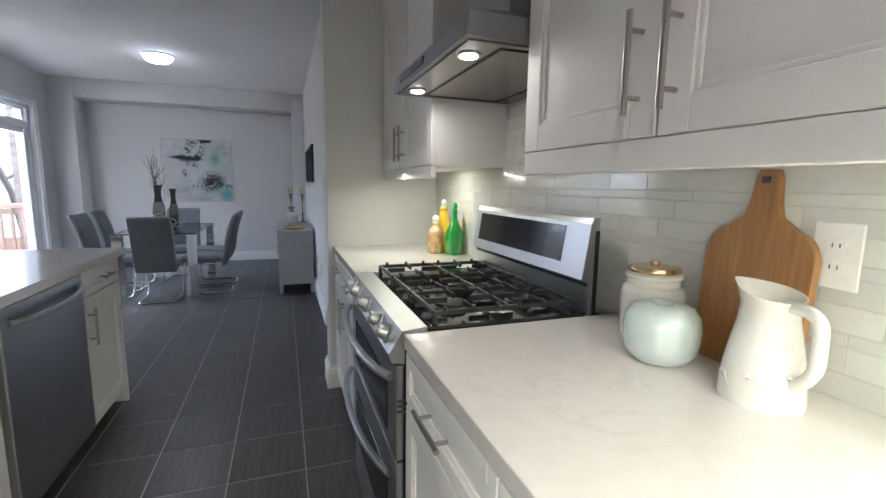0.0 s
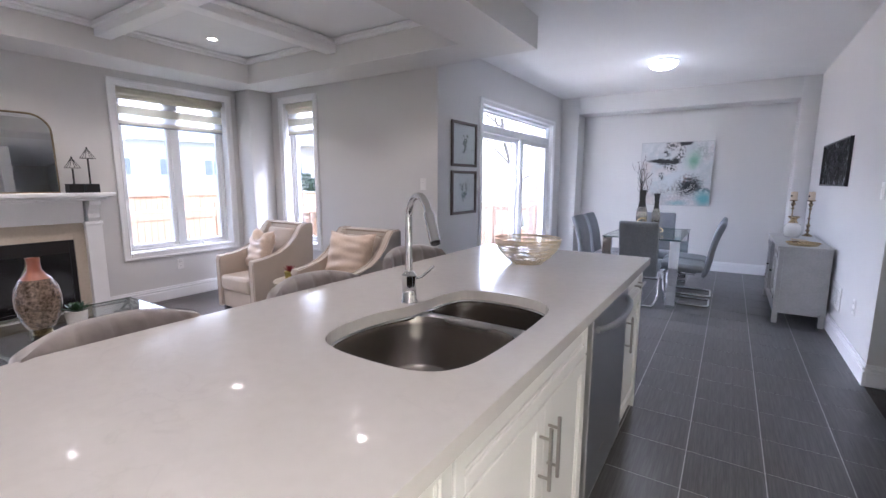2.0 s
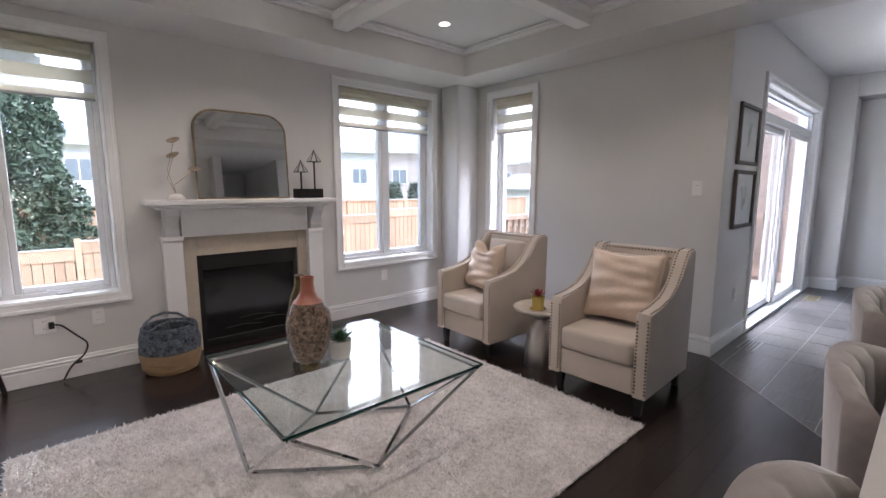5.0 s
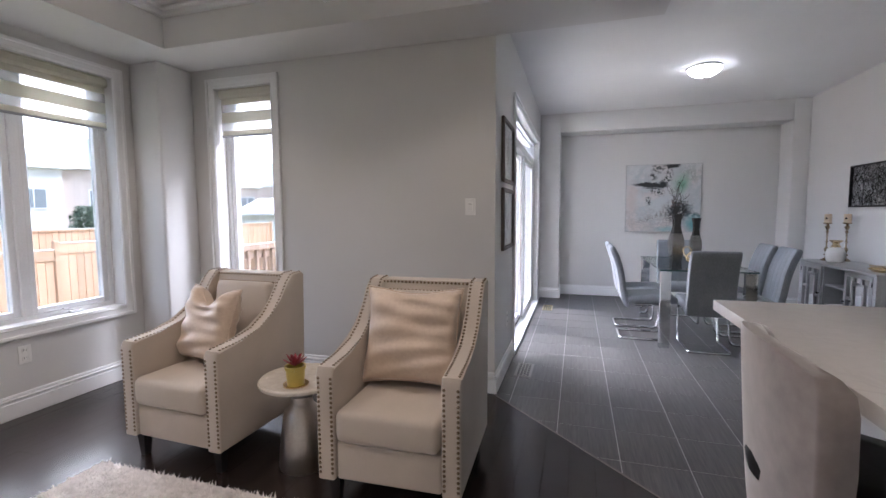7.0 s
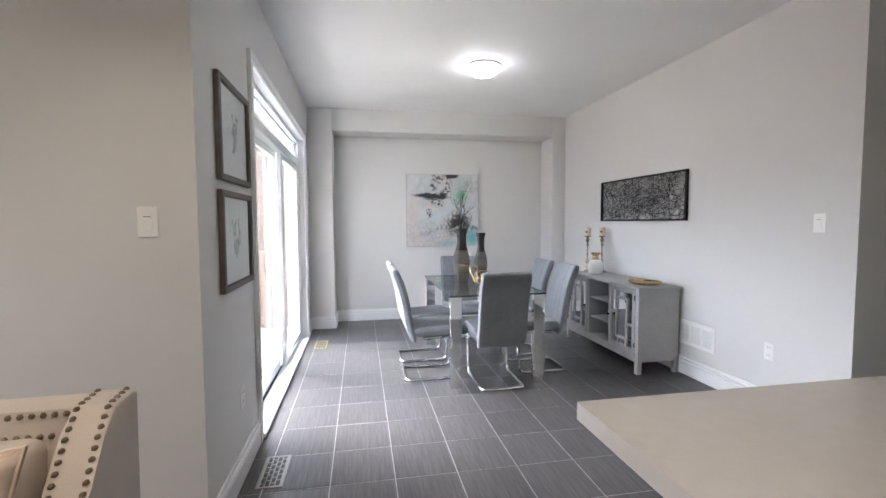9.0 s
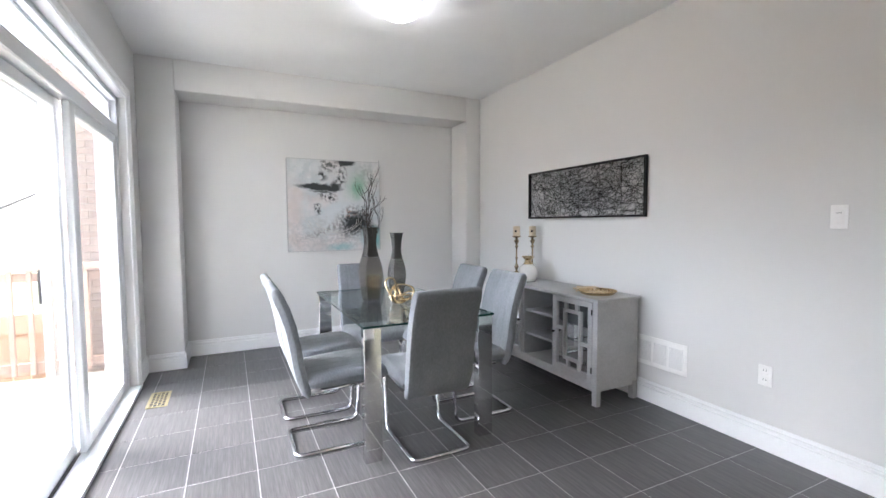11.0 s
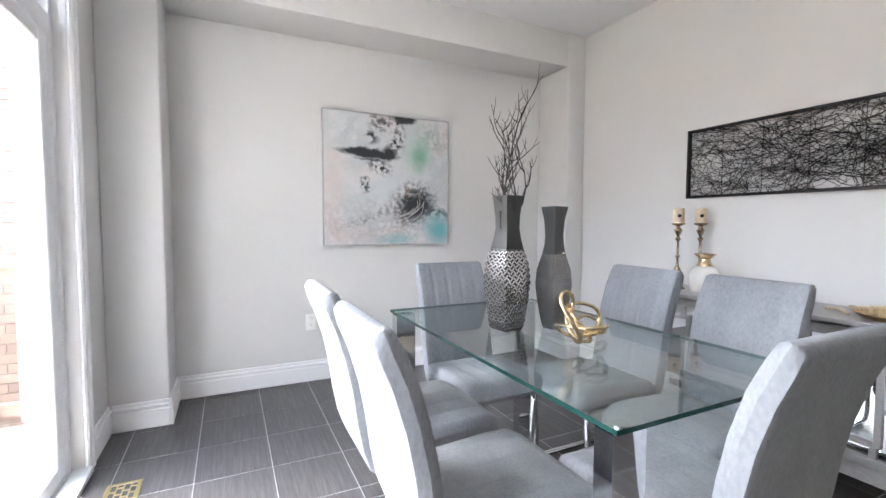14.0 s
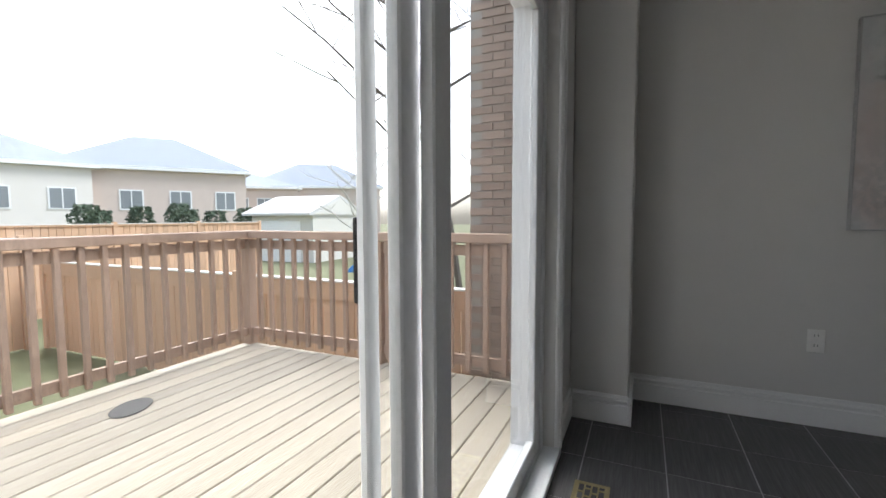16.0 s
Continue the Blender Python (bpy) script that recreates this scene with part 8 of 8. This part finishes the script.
def register(x0, x1, y0_, y1_, metal, label, z=0.001):
    t = thing("floor_register", label, "floor vent", ((x0 + x1) / 2, (y0_ + y1_) / 2, z), 0, "floor registers")
    w_, l_ = (x1 - x0) / 2, (y1_ - y0_) / 2
    part("grate_back", box((-w_ + 0.008, -l_ + 0.008, 0), (w_ - 0.008, l_ - 0.008, 0.001)), SLOT, t)
    bm = B()
    for a, b in (((-w_, -l_), (-w_ + 0.016, l_)), ((w_ - 0.016, -l_), (w_, l_)), ((-w_ + 0.016, -l_), (w_ - 0.016, -l_ + 0.016)), ((-w_ + 0.016, l_ - 0.016), (w_ - 0.016, l_))):
        bx(bm, (a[0], a[1], 0.0), (b[0], b[1], 0.005), 0.0015)
    nx_, ny_ = 4, 11
    for i in range(nx_ + 1):
        x = -w_ + 0.016 + (2 * w_ - 0.032) * i / nx_
        bx(bm, (x - 0.003, -l_ + 0.016, 0.0012), (x + 0.003, l_ - 0.016, 0.0042))
    for j in range(1, ny_):
        y = -l_ + 0.016 + (2 * l_ - 0.032) * j / ny_
        for i in range(nx_):
            if (i + j) % 2:
                x = -w_ + 0.016 + (2 * w_ - 0.032) * i / nx_
                bx(bm, (x + 0.003, y - 0.004, 0.0012), (x + (2 * w_ - 0.032) / nx_ - 0.003, y + 0.004, 0.0041))
    part("grate", bm, metal, t)


register(-2.975, -2.842, 4.455, 4.765, shader("pewter_register", (0.30, 0.29, 0.27), 0.4, 0.8, scale=10, grain=60, bump=0.05), "pewter floor register set in the tiles")
register(-2.945, -2.812, 6.945, 7.262, shader("brass_register", (0.50, 0.42, 0.22), 0.35, 0.8, scale=10, grain=60, bump=0.05), "brass floor register set in the tiles")
cl = thing("ceiling_light", "frosted glass dome ceiling light switched on", "ceiling light", (-1.332, 6.13, H))
part("pan", lathe(B(), [(0.150, -0.001), (0.155, -0.012), (0.150, -0.022)], (0, 0, 0), 40), TRIM, cl, smooth=50)
part("dome", lathe(B(), [(0.150, -0.0225), (0.146, -0.040), (0.125, -0.065), (0.09, -0.085), (0.04, -0.096), (0.012, -0.098)], (0, 0, 0), 40), glow("lit_frosted_glass", (1.0, 0.98, 0.95), 1.8), cl, "glowing frosted dome", smooth=60)
part("finial", lathe(B(), [(0.010, -0.0985), (0.012, -0.106), (0.006, -0.116)], (0, 0, 0), 14), NICKEL, cl, smooth=50)
# ---- pieces of floors and walls ----
GAP = 0.005


def tile_piece(poly, parent, name, material, z1):
    bm = prism(B(), poly, -0.003, z1, 2)
    o = new(name, mesh_of(name, bm, material))
    o.parent = parent
    return o


full = None
for i in range(-10, 5):
    for j in range(-12, 20):
        x0, y0_ = TX0 + i * TDX, TY0 + j * TDY
        g_ = GAP / 2
        cell = [(x0 + g_, y0_ + g_), (x0 + TDX - g_, y0_ + g_), (x0 + TDX - g_, y0_ + TDY - g_), (x0 + g_, y0_ + TDY - g_)]
        cy_ = y0_ + TDY / 2
        poly = clip(cell, -1, 0, 3.058)                         # not past the west wall
        poly = clip(poly, 0, 1, N_WALL) if poly else poly
        poly = clip(poly, 1, 0, E_WALL if cy_ > 2.95 else K_WALL) if poly else poly
        poly = clip(poly, 0, -1, -K_S) if poly else poly
        if poly and y0_ < 4.06:
            poly = clip(poly, -1, -1, -1.00 - 0.004) if y0_ + TDY > 2.80 else poly
            poly = clip(poly, -1, 0, 1.796) if (poly and y0_ + TDY <= 2.80 + TDY and cy_ < 2.80) else poly
        if not poly or len(poly) < 3:
            continue
        area = abs(sum(p[0] * q[1] - q[0] * p[1] for p, q in zip(poly, poly[1:] + poly[:1]))) / 2
        if area < 0.0008:
            continue
        if area > 0.999 * (TDX - GAP) * (TDY - GAP):
            if full is None:
                s_ = [(-TDX / 2 + g_, -TDY / 2 + g_), (TDX / 2 - g_, -TDY / 2 + g_), (TDX / 2 - g_, TDY / 2 - g_), (-TDX / 2 + g_, TDY / 2 - g_)]
                full = mesh_of("floor_tile", prism(B(), s_, -0.003, 0.0, 2), TILE)
            o = new("floor_tile", full)
            o.parent, o.location = floor_tiled, (x0 + TDX / 2, cy_, random.uniform(-0.0003, 0.0003))
        else:
            tile_piece(poly, floor_tiled, "floor_tile", TILE, 0.0)

# threshold strip between tile and wood
struct("trim_threshold", prism(B(), [(-3.06, 4.052), (-3.06, 4.068), (-1.796, 2.804), (-1.804, 2.796)], -0.003, 0.0015, 2), shader("threshold_strip", (0.20, 0.18, 0.165), 0.4))

# hardwood planks, along y
PW = 0.125
k = 0
x = LIV_W
rs = random.Random(30)
while x < -1.80:
    y = LIV_S - rs.uniform(0, 1.0)
    while y < LIV_N:
        L = rs.uniform(0.7, 1.6)
        cell = [(x + 0.0006, y + 0.0006), (x + PW - 0.0006, y + 0.0006), (x + PW - 0.0006, y + L - 0.0006), (x + 0.0006, y + L - 0.0006)]
        poly = clip(cell, 0, -1, -LIV_S)
        poly = clip(poly, 0, 1, LIV_N) if poly else poly
        poly = clip(poly, 1, 0, -1.801) if poly else poly
        poly = clip(poly, 1, 1, 0.996) if poly else poly
        if poly and len(poly) > 2:
            tile_piece(poly, floor_wood, "floor_plank", WOOD, rs.uniform(-0.0005, 0.0002))
        y += L
    x += PW
y = 2.95
while y < HALL_N:
    y2 = min(y + PW, HALL_N)
    tile_piece([(0.3006, y + 0.0006), (HALL_E, y + 0.0006), (HALL_E, y2 - 0.0006), (0.3006, y2 - 0.0006)], floor_hall, "floor_plank", WOOD, 0.0)
    y += PW

# splashback tiles: long strips in uneven courses
SPLASH = shader("white_glass_wall_tile", (0.66, 0.66, 0.63), 0.14, scale=3, grain=40, bump=0.05, second=(0.62, 0.62, 0.59), vary=0.05, coat=0.4)
bed = [o for o in bpy.data.objects if o.name.startswith("wall_splash_bed")][0]
heights = [0.048, 0.048, 0.023, 0.048, 0.048, 0.023]
z = 0.9215
rs = random.Random(12)
cache = {}
row = 0
while z < 1.655:
    hgt_ = heights[row % len(heights)]
    top_z = 1.33 if z < 1.33 else 1.655
    ya_, yb_ = (-1.54, 2.866) if z < 1.33 else (1.13, 1.91)
    y = ya_ - rs.choice((0, 0.1, 0.2))
    while y < yb_:
        L = rs.choice((0.30, 0.30, 0.15, 0.20))
        a, b = max(y + 0.001, ya_), min(y + L - 0.001, yb_)
        if b - a > 0.012:
            key = (round(b - a, 3), round(hgt_, 3))
            if key not in cache:
                cache[key] = mesh_of("wall_tile", box((-0.008, -key[0] / 2, -key[1] / 2), (0, key[0] / 2, key[1] / 2), 0.0008), SPLASH)
            o = new("wall_tile", cache[key])
            o.parent, o.location = bed, (K_WALL - 0.0042 - rs.uniform(0, 0.0006), (a + b) / 2, z + hgt_ / 2)
        y += L
    z += hgt_ + 0.002
    row += 1

# bricks of the outer wall beside the deck
outer = [o for o in bpy.data.objects if o.name.startswith("wall_outer_brick_bed")][0]
bme = mesh_of("brick", box((-0.104, -0.012, -0.032), (0.104, 0.012, 0.032), 0.003), BRICKM)
for r_ in range(62):
    z = -0.7 + r_ * 0.074
    for c_ in range(5):
        xx = -4.15 + 0.105 + c_ * 0.216 + (0.108 if r_ % 2 else 0)
        if xx + 0.104 > W_WALL - 0.2:
            continue
        o = new("brick", bme)
        o.parent, o.location = outer, (xx, 9.249 + random.uniform(-0.002, 0.001), z + 0.032)
